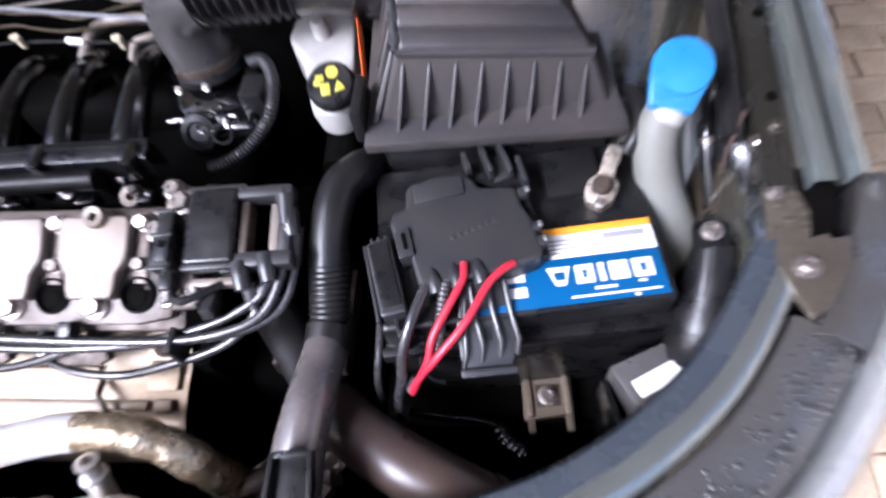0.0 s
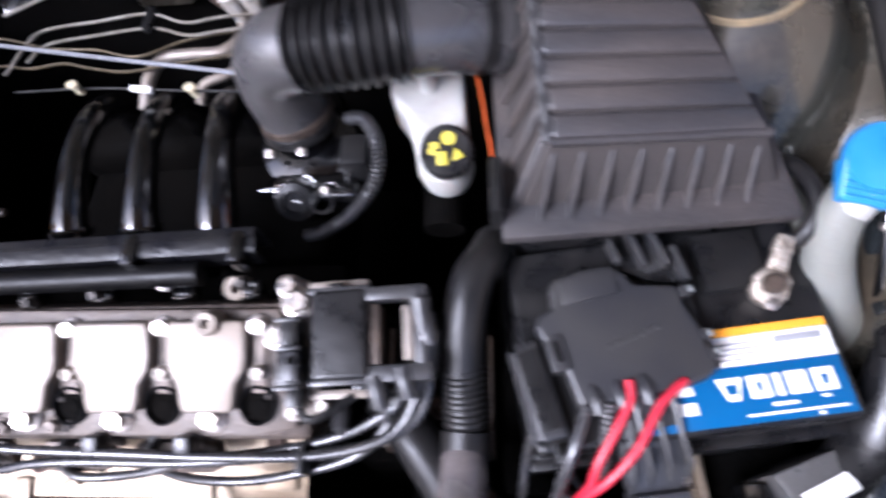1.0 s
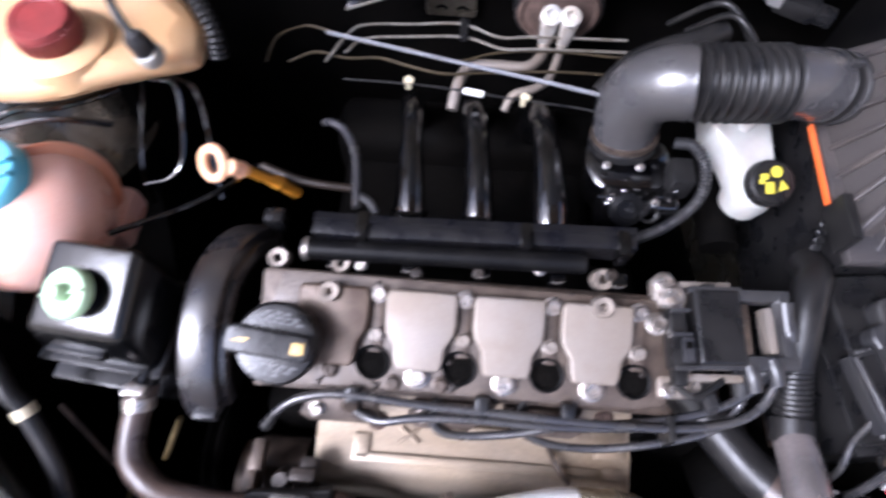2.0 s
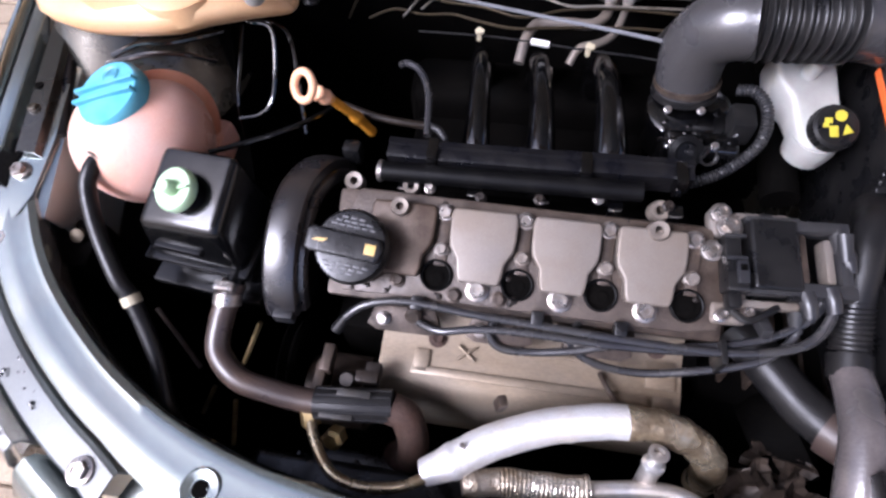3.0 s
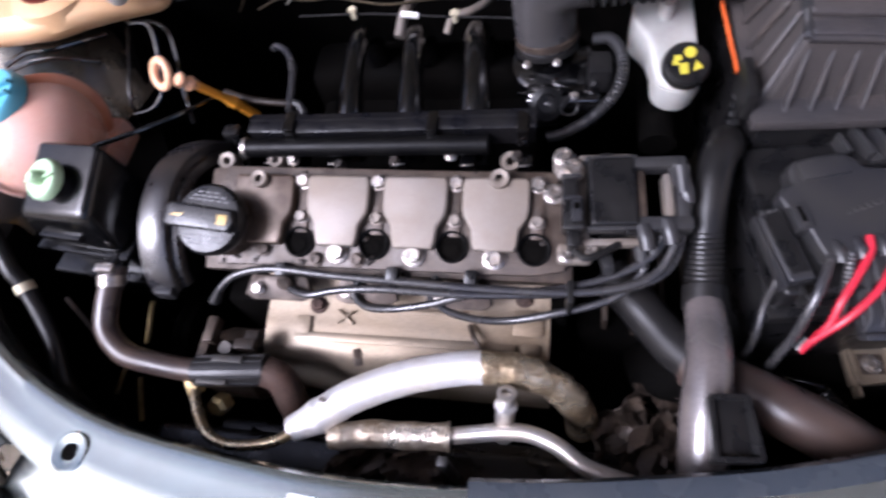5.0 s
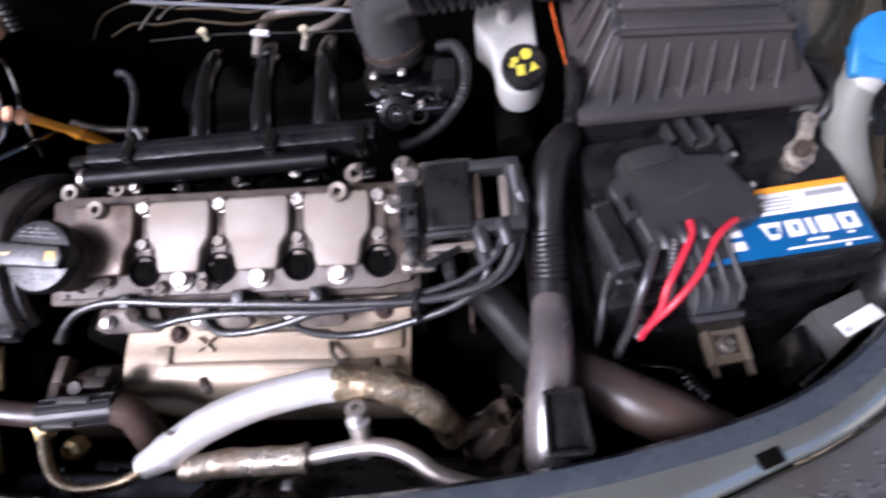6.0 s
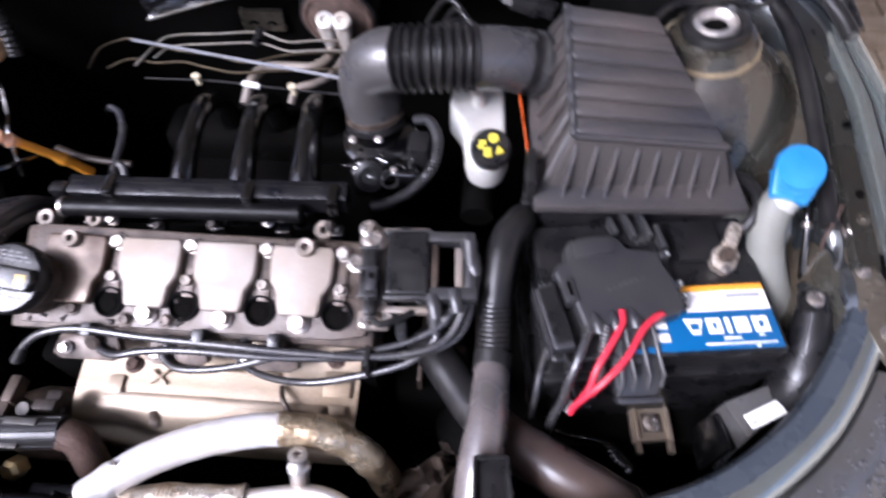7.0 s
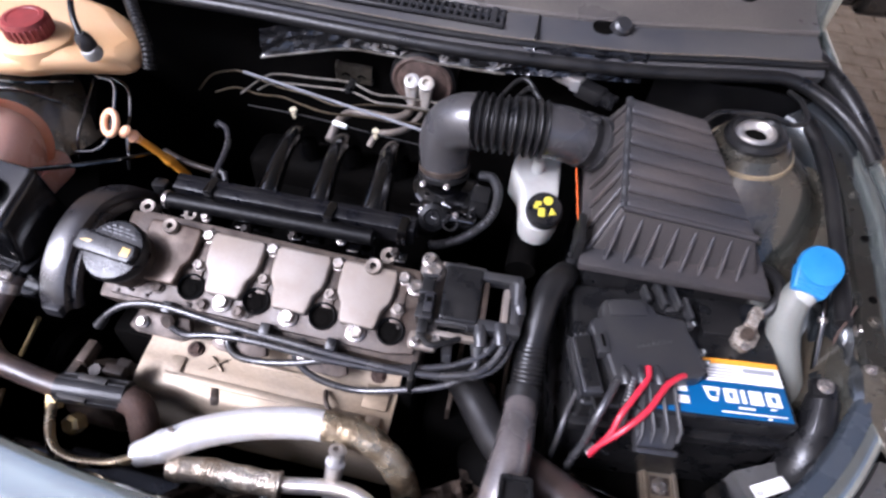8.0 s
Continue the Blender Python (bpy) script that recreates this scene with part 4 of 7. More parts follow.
for u in (-0.172, -0.098, -0.026, 0.048, 0.108):
    part("injector_plug", box((u, 0.104, 0.812), (0.016, 0.014, 0.018), bev=0.003), gloss_black, engine, "black injector plug")
    part("plug_spring", tube([(u - 0.007, 0.096, 0.820), (u - 0.002, 0.094, 0.823), (u + 0.004, 0.096, 0.821), (u + 0.007, 0.100, 0.818)], 0.0009, 6), steel, engine, "bright wire spring")
# Plenum and manifold body carry the shade behind the runners as black colour.
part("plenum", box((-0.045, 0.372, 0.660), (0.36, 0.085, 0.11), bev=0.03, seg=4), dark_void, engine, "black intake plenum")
part("under_manifold", box((-0.045, 0.255, 0.600), (0.34, 0.20, 0.135), bev=0.03, seg=4), dark_void, engine, "manifold body between the runners, blackened for shade")
# heat shield
PROFILE = [(0.012, 0.742), (-0.012, 0.728), (-0.028, 0.719), (-0.048, 0.716), (-0.076, 0.708), (-0.088, 0.700), (-0.094, 0.682), (-0.098, 0.60)]
part("heat_shield", loft([[(x + 0.004 * (i > 5), y, z - 0.03 * max(0, x) * 0.3) for i, (y, z) in enumerate(PROFILE)] for x in np.linspace(-0.182, 0.140, 20)], thick=0.0016), shield_metal, engine, "stained pressed metal exhaust heat shield")
SH = pose(0, -0.050, 0.7175, 12, 0, 0)
for x, y, w, h, a in ((-0.02, -0.016, 0.125, 0.007, 0), (-0.135, -0.006, 0.012, 0.02, 0), (0.117, 0.012, 0.022, 0.022, 0), (0.120, -0.016, 0.013, 0.009, 0), (-0.087, 0.008, 0.018, 0.0025, 38), (-0.087, 0.008, 0.018, 0.0025, -38), (0.0, 0.018, 0.07, 0.004, 0)):
    part("stamping", box((0, 0, 0.0005), (w * 2 if w > 0.1 else w * 1.4, h * 1.3, 0.004), SH @ pose(x, y, 0, 0, 0, a), 0.0018, 2), shield_metal, engine)
for p in ((-0.121, -0.030, 0.7205), (0.112, -0.012, 0.727)):
    part("shield_bolt", bolt_mesh(p, (0, -0.2, 1), 0.0075, 0.006), rust, engine)
part("probe_tab", tube([(0.055, -0.045, 0.721), (0.062, -0.062, 0.728), (0.075, -0.078, 0.722)], 0.003, 8), dirty_alu, engine)

# ---- ignition ----
COIL = pose(0.209, 0.060, 0.816, 10, 0, 3)
coil = thing("ignition_coil", (0.205, 0.068, 0.77), "black plastic ignition coil pack on a grey bracket", "ignition coil")
part("body", prism([(-0.038, -0.034), (0.006, -0.034), (0.006, 0.036), (-0.038, 0.036)], -0.02, 0.022, COIL, 0.004, 3), black_plastic, coil)
for v, z in ((0.036, 0.014), (-0.035, 0.012)):
    part("body_rim", box((-0.016, v, z), (0.050, 0.006, 0.012), COIL, 0.002), grey_plastic, coil)
for u, v in ((-0.020, 0.040), (0.000, -0.039)):
    part("body_clip", box((u, v, 0.012), (0.012, 0.006, 0.010), COIL, 0.002), black_plastic, coil)
part("frame", join(box((0.026, 0.031, 0.010), (0.056, 0.012, 0.020), COIL, 0.004), box((0.028, -0.031, 0.008), (0.056, 0.014, 0.020), COIL, 0.004), box((0.048, 0.0, 0.008), (0.011, 0.060, 0.018), COIL, 0.004)), grey_plastic, coil, "grey laminated core")
part("core_side", box((0.011, 0.0, 0.006), (0.008, 0.048, 0.018), COIL, 0.002), dirty_alu, coil, "dirty laminated core edge")
part("core_strip", box((0.037, 0.0, 0.002), (0.008, 0.044, 0.018), COIL, 0.002), cast_alu, coil, "pale core edge")
part("bracket", join(box((-0.046, 0.0, -0.006), (0.018, 0.094, 0.012), COIL, 0.004), box((-0.066, 0.004, -0.008), (0.026, 0.034, 0.014), COIL, 0.007, 3), box((-0.058, 0.036, -0.002), (0.024, 0.030, 0.016), COIL, 0.006, 3), box((-0.020, 0.043, 0.002), (0.05, 0.007, 0.010), COIL, 0.002), box((-0.020, -0.044, -0.004), (0.06, 0.008, 0.012), COIL, 0.003), box((-0.052, -0.052, -0.012), (0.034, 0.022, 0.012), COIL, 0.005, 3)), cast_alu, coil, "grey cast bracket")
part("connector", join(box((-0.056, 0.004, 0.014), (0.015, 0.026, 0.020), COIL, 0.003), box((-0.054, -0.022, 0.015), (0.020, 0.032, 0.024), COIL, 0.003), box((-0.054, -0.044, 0.008), (0.013, 0.018, 0.016), COIL, 0.004)), black_plastic, coil, "black wiring plug")
part("connector_latch", box((-0.051, -0.022, 0.0285), (0.010, 0.022, 0.005), COIL, 0.0012), grey_plastic, coil)
# Latch hole is a black inset, its shade put into the colour.
part("latch_hole", box((-0.051, -0.018, 0.0312), (0.006, 0.006, 0.0012), COIL, 0.0003, 1), dark_void, coil)
for v in (-0.038, -0.008, 0.014):
    part("connector_rib", box((-0.055, v, 0.0265), (0.019, 0.0035, 0.005), COIL, 0.001), grey_plastic, coil)
for u, v, r in ((-0.052, 0.030, 0.0095), (-0.060, 0.044, 0.0075), (-0.070, 0.004, 0.008), (-0.036, -0.052, 0.0055), (-0.060, -0.056, 0.0050)):
    part("bolt", bolt_mesh(COIL @ Vector((u, v, 0.008 if v > 0 else -0.006)), (0, -0.2, 1), r, 0.009), steel, coil, "bright bolt")
part("small_plug", prism([(-0.005, -0.014), (0.005, -0.014), (0.006, 0.008), (0.003, 0.020), (-0.003, 0.020), (-0.006, 0.008)], 0.0, 0.012, COIL @ pose(-0.022, -0.064, -0.012, -30, 0, 6), 0.002), grey_plastic, coil, "small grey wiring plug")
part("plug_wire", tube([COIL @ Vector((-0.054, -0.052, 0.004)), COIL @ Vector((-0.044, -0.062, 0.008)), COIL @ Vector((-0.030, -0.058, 0.006)), COIL @ Vector((-0.010, -0.046, 0.0))], 0.0036, 8), rubber, coil)
for k, (u, v) in enumerate(((0.046, 0.026), (0.052, 0.006), (0.034, -0.034), (0.012, -0.040))):
    part("tower", tube([COIL @ Vector((u - 0.002, v + 0.006, 0.012)), COIL @ Vector((u, v - 0.004, 0.013)), COIL @ Vector((u + 0.002, v - 0.016, 0.010))], lambda s, w: 0.0086 - 0.0018 * s / w, 14), grey_plastic, coil, "grey rubber boot")


def lead(pts, r=0.0042):
    ob = thing("ignition_lead", pts[len(pts) // 2], "black rubber ignition lead running along the rocker cover", "cable", "ignition leads")
    part("cable", tube(pts, r, 10, 8), lead_rubber, ob)
    a, b = Vector(pts[0]), Vector(pts[1])
    part("coil_boot", tube([a, a.lerp(b, 0.5), a.lerp(b, 0.9)], lambda s, w: 0.0085 - 0.0025 * s / w, 12), grey_plastic, ob, "grey rubber end boot")
    a, b = Vector(pts[-1]), Vector(pts[-2])
    part("plug_boot", tube([a, a.lerp(b, 0.5), a.lerp(b, 0.95)], lambda s, w: 0.0068 - 0.002 * s / w, 12), rubber, ob)


lead([(0.256, 0.084, 0.838), (0.259, 0.056, 0.829), (0.254, 0.023, 0.811), (0.239, -0.006, 0.796), (0.211, -0.021, 0.790), (0.160, -0.029, 0.786), (0.08, -0.030, 0.787), (0.0, -0.028, 0.790), (-0.08, -0.026, 0.793), (-0.15, -0.022, 0.795), (-0.19, -0.028, 0.790), (-0.212, -0.040, 0.778), (-0.222, -0.05, 0.765)])
lead([(0.262, 0.062, 0.822), (0.261, 0.030, 0.803), (0.249, 0.0, 0.788), (0.215, -0.018, 0.781), (0.15, -0.027, 0.778), (0.06, -0.034, 0.780), (-0.03, -0.034, 0.783), (-0.08, -0.036, 0.779), (-0.115, -0.040, 0.772), (-0.14, -0.030, 0.765), (-0.145, -0.02, 0.76)])
lead([(0.244, 0.028, 0.806), (0.232, 0.008, 0.796), (0.190, -0.012, 0.784), (0.13, -0.024, 0.776), (0.06, -0.032, 0.775), (0.02, -0.040, 0.766), (-0.02, -0.044, 0.757), (-0.052, -0.044, 0.757), (-0.066, -0.034, 0.766), (-0.062, -0.022, 0.772), (-0.06, -0.010, 0.77)])
lead([(0.222, 0.018, 0.802), (0.226, -0.002, 0.786), (0.198, -0.027, 0.772), (0.14, -0.041, 0.757), (0.09, -0.046, 0.744), (0.045, -0.044, 0.748), (0.018, -0.034, 0.762), (0.018, -0.022, 0.772), (0.022, -0.012, 0.772)])
single("cable_tie", box((0.157, -0.030, 0.775), (0.006, 0.024, 0.034), bev=0.002), black_plastic, "black cable tie bundling the ignition leads", "cable tie")
for x, y, z in ((-0.012, -0.012, 0.772), (0.012, -0.020, 0.764), (-0.145, -0.024, 0.768), (0.07, -0.014, 0.768)):
    single("spark_plug_boot", lathe([(0.007, -0.022), (0.0085, -0.01), (0.0075, 0), (0.009, 0.004), (0.006, 0.007), (0, 0.007)], facing((x, y, z), (0, -0.8, 0.6)), 14), dirty_alu, "dirty metal plug shell under the leads", "spark plug", "spark plugs")

# ---- left side: tanks ----
tank = thing("coolant_tank", (-0.462, 0.118, 0.775), "pink translucent coolant expansion tank with a blue cap", "tank")
bm = bmesh.new()
bmesh.ops.create_uvsphere(bm, u_segments=40, v_segments=24, radius=1)
for v in bm.verts:
    k = 1.0 - 0.10 * (abs(v.co.z) < 0.08)
    v.co = Vector((v.co.x * 0.076, v.co.y * 0.073, v.co.z * (0.062 if v.co.z > 0 else 0.075)))
bmesh.ops.transform(bm, matrix=pose(-0.470, 0.116, 0.838, 0, -8, 0), verts=bm.verts)
part("vessel", bm, pink_tank, tank)
part("seam", lathe([(0.0675, -0.0030), (0.0690, -0.0020), (0.0690, 0.0020), (0.0675, 0.0030)], pose(-0.446, 0.122, 0.842, 24, 66, 0) @ Matrix.Diagonal((0.93, 0.99, 1, 1)), 44), coolant_seam, tank, "moulded seam")
TC = framed((-0.474, 0.122, 0.889), (-0.22, -0.20, 0.95), (1.0, 0.22, 0.0))
part("filler", lathe([(0.036, -0.03), (0.034, 0), (0, 0)], TC, 30), pink_tank, tank)
tcap = part("cap", lathe([(0.036, -0.004), (0.0385, -0.002), (0.0385, 0.010), (0.035, 0.0145), (0.012, 0.0165), (0, 0.0165)], TC, 40), cyan_cap, tank, "blue screw cap")
for dy in (-0.012, 0.012):
    part("cap_ridge", prism([(-0.036, -0.0022), (0.036, -0.0022), (0.036, 0.0022), (-0.036, 0.0022)], 0.010, 0.021, TC @ pose(0, dy * 0.55, 0), 0.0015), cyan_cap, tcap)
part("cap_mark", lathe([(0.0075, 0.016), (0.0095, 0.0172), (0.0095, 0.016)], TC @ pose(0.004, 0.019, 0), 18), cyan_cap, tcap)
part("outlet", tube([(-0.474, 0.078, 0.862), (-0.482, 0.060, 0.866)], 0.009, 12), pink_tank, tank)
part("hose_clip", lathe([(0.0105, -0.004), (0.012, -0.004), (0.012, 0.004), (0.0105, 0.004)], facing((-0.482, 0.062, 0.866), (-0.3, -0.9, 0.1)), 16), steel, tank, "spring hose clip")
part("foot", box((-0.44, 0.15, 0.785), (0.08, 0.06, 0.04), bev=0.01), pink_tank, tank)
chose = thing("coolant_hose", (-0.43, -0.06, 0.70), "black rubber coolant hose with a pale band", "hose")
part("hose", tube([(-0.479, 0.068, 0.867), (-0.485, 0.050, 0.864), (-0.486, 0.031, 0.854), (-0.470, -0.005, 0.835), (-0.444, -0.044, 0.812), (-0.430, -0.059, 0.797), (-0.405, -0.100, 0.765), (-0.385, -0.148, 0.735), (-0.38, -0.17, 0.68)], 0.0085, 14), rubber, chose)
part("band", lathe([(0.0090, -0.005), (0.0100, -0.005), (0.0100, 0.005), (0.0090, 0.005)], facing((-0.430, -0.0595, 0.797), (0.39, -0.56, -0.47)), 16), clip_cream, chose, "pale cream band")
bk = thing("bay_bracket", (-0.54, 0.02, 0.60), "dark box with a small brass nut beside the inner wing", "bracket")
part("box", box((-0.545, 0.010, 0.69), (0.05, 0.06, 0.16), bev=0.008), dark_void, bk)
part("nut", lathe([(0.004, -0.004), (0.008, -0.004), (0.008, 0.004), (0.004, 0.005)], facing((-0.539, 0.015, 0.776), (0.1, -0.5, 0.8)), 14), line_brass, bk, "dull brass nut")

ps = thing("steering_fluid_tank", (-0.375, 0.03, 0.755), "black steering fluid reservoir with a pale green cap", "tank")
PSB = pose(-0.372, 0.026, 0.80, 0, 0, -6) @ Matrix.Diagonal((0.87, 0.87, 0.95, 1))
part("lower_body", wedge([PSB @ Vector(p) for p in ((-0.052, -0.036, -0.045), (0.056, -0.036, -0.045), (0.056, 0.050, -0.045), (-0.052, 0.050, -0.045))],
                         [PSB @ Vector(p) for p in ((-0.062, -0.046, -0.004), (0.066, -0.046, -0.004), (0.066, 0.058, -0.004), (-0.062, 0.058, -0.004))], 0.008, 3), tank_black, ps)
part("seam_flange", box((0.002, 0.006, 0.0), (0.136, 0.112, 0.007), PSB, 0.003), tank_black, ps)
part("upper_body", wedge([PSB @ Vector(p) for p in ((-0.060, -0.044, 0.003), (0.064, -0.044, 0.003), (0.064, 0.056, 0.003), (-0.060, 0.056, 0.003))],
                         [PSB @ Vector(p) for p in ((-0.052, -0.034, 0.058), (0.050, -0.034, 0.066), (0.054, 0.050, 0.098), (-0.040, 0.050, 0.094))], 0.009, 3), tank_black, ps)
part("front_step", box((-0.01, -0.040, 0.026), (0.06, 0.012, 0.010), PSB, 0.003), tank_black, ps)
PC = facing((-0.371, 0.026, 0.880), (-0.22, -0.34, 0.91)) @ Matrix.Diagonal((0.74, 0.74, 0.9, 1))
part("neck", lathe([(0.024, -0.02), (0.024, 0.004), (0, 0.004)], PC, 24), tank_black, ps)
gcap = part("cap", lathe([(0.027, 0.0), (0.0295, 0.002), (0.0295, 0.009), (0.027, 0.012), (0, 0.012)], PC, 36), green_cap, ps, "pale green screw cap")
part("cap_key", lathe([(0.011, 0.011), (0.010, 0.020), (0.006, 0.024), (0, 0.024)], PC, 16), green_cap, gcap)
for a in (40, 220):
    part("cap_ridge", prism([(0.006, -0.003), (0.026, -0.0015), (0.026, 0.0015), (0.006, 0.003)], 0.011, 0.0155, PC @ pose(0, 0, 0, 0, 0, a), 0.001), green_cap, gcap)
part("hose_stub", tube([(-0.330, -0.006, 0.795), (-0.332, -0.034, 0.795)], 0.010, 12), tank_black, ps)
part("base_tray", box((0.0, 0.0, -0.046), (0.15, 0.12, 0.012), PSB, 0.004), tank_black, ps, "black mounting lip")
shose = thing("steering_hose", (-0.30, -0.10, 0.70), "dusty rubber hose below the steering fluid tank", "hose")
part("hose", tube([(-0.330, -0.026, 0.798), (-0.334, -0.040, 0.791), (-0.339, -0.066, 0.778), (-0.337, -0.092, 0.765), (-0.312, -0.113, 0.757), (-0.279, -0.119, 0.750), (-0.231, -0.122, 0.743), (-0.17, -0.117, 0.743)], 0.0125, 18), brown_hose, shose)
cm = facing((-0.335, -0.042, 0.790), (0, -0.85, -0.5))
hc = part("hose_clamp", lathe([(0.013, -0.006), (0.0146, -0.006), (0.0146, 0.006), (0.013, 0.006)], cm, 20), steel, shose, "worm-drive steel clamp")
part("clamp_screw", box((-0.334, -0.036, 0.806), (0.022, 0.010, 0.010), bev=0.003), steel, hc)
pump = thing("steering_pump", (-0.215, -0.10, 0.60), "dirty metal pump with a ribbed black sleeve", "pump")
part("sleeve", tube([(-0.230, -0.122, 0.743), (-0.192, -0.119, 0.744), (-0.153, -0.115, 0.742)], 0.0172, 20), rubber, pump, "black cloth-wrapped sleeve")
for a in (20, 48, 76, 104, 132):
    c, s = 0.0172 * math.cos(radians(a)), 0.0172 * math.sin(radians(a))
    part("sleeve_thread", tube([(-0.229, -0.122 - c, 0.743 + s), (-0.192, -0.119 - c, 0.744 + s), (-0.154, -0.115 - c, 0.742 + s)], 0.0010, 6), grey_plastic, pump)
for x, y, z in ((-0.190, -0.112, 0.761), (-0.205, -0.134, 0.753)):
    part("sleeve_clip", box((x, y, z), (0.034, 0.007, 0.004), bev=0.001), line_grey, pump)
part("wiring_plug", join(box((-0.184, -0.090, 0.742), (0.024, 0.012, 0.014), bev=0.002), box((-0.180, -0.080, 0.736), (0.016, 0.014, 0.018), bev=0.002)), grime, pump, "brown wiring plug")
part("plug_collar", lathe([(0.0085, 0), (0.0085, 0.016), (0.0070, 0.018), (0.0070, 0.022), (0, 0.022)], facing((-0.204, -0.090, 0.728), (0, -0.3, 0.95)), 14), grime, pump)
part("drain_nut", lathe([(0.012, -0.01), (0.012, 0.004), (0.008, 0.008), (0, 0.008)], facing((-0.212, -0.150, 0.712), (-0.1, -0.6, 0.7)), 6), brass, pump, "yellow hexagon nut")
part("housing", lathe([(0, -0.05), (0.035, -0.05), (0.042, -0.03), (0.042, 0.02), (0.03, 0.03), (0, 0.03)], pose(-0.215, -0.085, 0.655, 0, 90, 0), 26), dirty_alu, pump)
part("bracket", box((-0.236, -0.100, 0.722), (0.012, 0.050, 0.034), bev=0.004), dirty_alu, pump, "grey cast bracket")
part("bracket_arm", box((-0.238, -0.082, 0.740), (0.009, 0.012, 0.022), pose(0, 0, 0, 0, 12, 20), 0.003), dirty_alu, pump)
part("bracket_block", box((-0.231, -0.074, 0.736), (0.012, 0.030, 0.018), bev=0.003), dirty_alu, pump)
part("bracket_ear", box((-0.238, -0.124, 0.732), (0.022, 0.018, 0.012), pose(0, 0, 0), 0.004), dirty_alu, pump)
part("valve", lathe([(0.010, 0), (0.010, 0.012), (0.008, 0.014), (0.006, 0.014), (0.0055, 0.010), (0, 0.010)], facing((-0.205, -0.088, 0.708), (0.1, -0.7, 0.7)), 16), dirty_alu, pump, "brown metal valve")
for k in range(3):
    part("housing_rib", box((-0.212 + 0.008 * k, -0.100, 0.712), (0.003, 0.03, 0.012), bev=0.001), dirty_alu, pump)
part("pulley", lathe([(0, -0.01), (0.055, -0.01), (0.06, -0.006), (0.052, 0), (0.06, 0.006), (0.055, 0.01), (0, 0.01)], pose(-0.285, -0.06, 0.66, 0, 90, 0), 32), dark_void, pump)
part("elbow", tube([(-0.156, -0.116, 0.742), (-0.138, -0.122, 0.734), (-0.130, -0.140, 0.705), (-0.138, -0.15, 0.65), (-0.16, -0.14, 0.60)], 0.0165, 16), rust, pump, "rusty brown elbow")
for a, b in (((-0.315, -0.046, 0.740), (-0.338, -0.080, 0.695)), ((-0.341, -0.120, 0.680), (-0.338, -0.165, 0.655)), ((-0.377, -0.105, 0.665), (-0.388, -0.135, 0.65))):
    single("metal_rod", tube([a, [(p + q) / 2 for p, q in zip(a, b)], b], 0.0030, 8), brass, "thin brownish metal rod deep in the bay", "rod", "thin rods")
single("metal_rod", tube([(-0.450, -0.039, 0.720), (-0.422, -0.064, 0.700), (-0.394, -0.090, 0.680)], 0.0028, 8), dirty_alu, "thin brownish metal rod deep in the bay", "rod", "thin rods")

dip = thing("dipstick", (-0.246, 0.187, 0.76), "oil dipstick with a peach ring handle and orange tube", "dipstick")
DR = facing((-0.277, 0.150, 0.903), (-0.35, -0.75, 0.55))
bm = bmesh.new()
ringpts = [Vector((0.0145 * math.cos(a) * 0.82, 0.0145 * math.sin(a), 0)) for a in np.linspace(0, 2 * math.pi, 29)]
bm = sweep([DR @ p for p in ringpts], 0.0042, 10, False)
part("ring", bm, peach_plastic, dip)
part("collar", tube([(-0.270, 0.157, 0.888), (-0.264, 0.164, 0.874), (-0.262, 0.168, 0.868)], lambda s, w: 0.0068 + 0.002 * math.sin(s * 500), 12), peach_plastic, dip)
part("tube", tube([(-0.263, 0.166, 0.872), (-0.254, 0.177, 0.845), (-0.245, 0.189, 0.815), (-0.236, 0.20, 0.78)], lambda s, w: 0.0062 - 0.0012 * (s < 0.05) + 0.0014 * (0.055 < s < 0.066), 12), orange_plastic, dip, "orange-yellow guide tube")

fuel = thing("cold_start_tank", (-0.47, 0.28, 0.84), "yellowed cream plastic tank with a dark red cap", "tank")
soften(part("vessel", wedge([(-0.66, 0.212, 0.868), (-0.52, 0.196, 0.870), (-0.43, 0.196, 0.880), (-0.372, 0.236, 0.885), (-0.300, 0.270, 0.868), (-0.302, 0.318, 0.860), (-0.39, 0.43, 0.86), (-0.66, 0.44, 0.86)],
                         [(-0.66, 0.204, 0.940), (-0.52, 0.188, 0.945), (-0.42, 0.188, 0.950), (-0.362, 0.236, 0.950), (-0.308, 0.264, 0.908), (-0.335, 0.318, 0.922), (-0.40, 0.43, 0.92), (-0.66, 0.44, 0.94)], 0), cream, fuel))
part("mount", box((-0.50, 0.36, 0.83), (0.08, 0.06, 0.09), bev=0.006), dark_void, fuel, "dark bracket under the tank")
part("shoulder", lathe([(0.05, -0.02), (0.046, 0.0), (0.036, 0.006), (0, 0.006)], Matrix.Translation((-0.441, 0.254, 0.932)), 30), cream, fuel)
rc = part("cap", lathe([(0.0265, 0.0), (0.0285, 0.004), (0.0285, 0.022), (0.026, 0.027), (0.020, 0.0275), (0.019, 0.0265), (0, 0.0265)], facing((-0.441, 0.254, 0.935), (0, -0.08, 1)), 34), red_cap, fuel, "dark red screw cap")
for k in range(26):
    a = k * 2 * math.pi / 26
    part("knurl", box((0.0286 * math.cos(a), 0.0286 * math.sin(a), 0.013), (0.003, 0.003, 0.018), facing((-0.441, 0.254, 0.935), (0, -0.08, 1)), 0.0006, 1), red_cap, rc)
part("outlet", lathe([(0.013, 0), (0.012, 0.010), (0.009, 0.014), (0, 0.014)], facing((-0.352, 0.248, 0.928), (0.1, -0.5, 0.8)), 18), white_plastic, fuel, "white outlet stub")
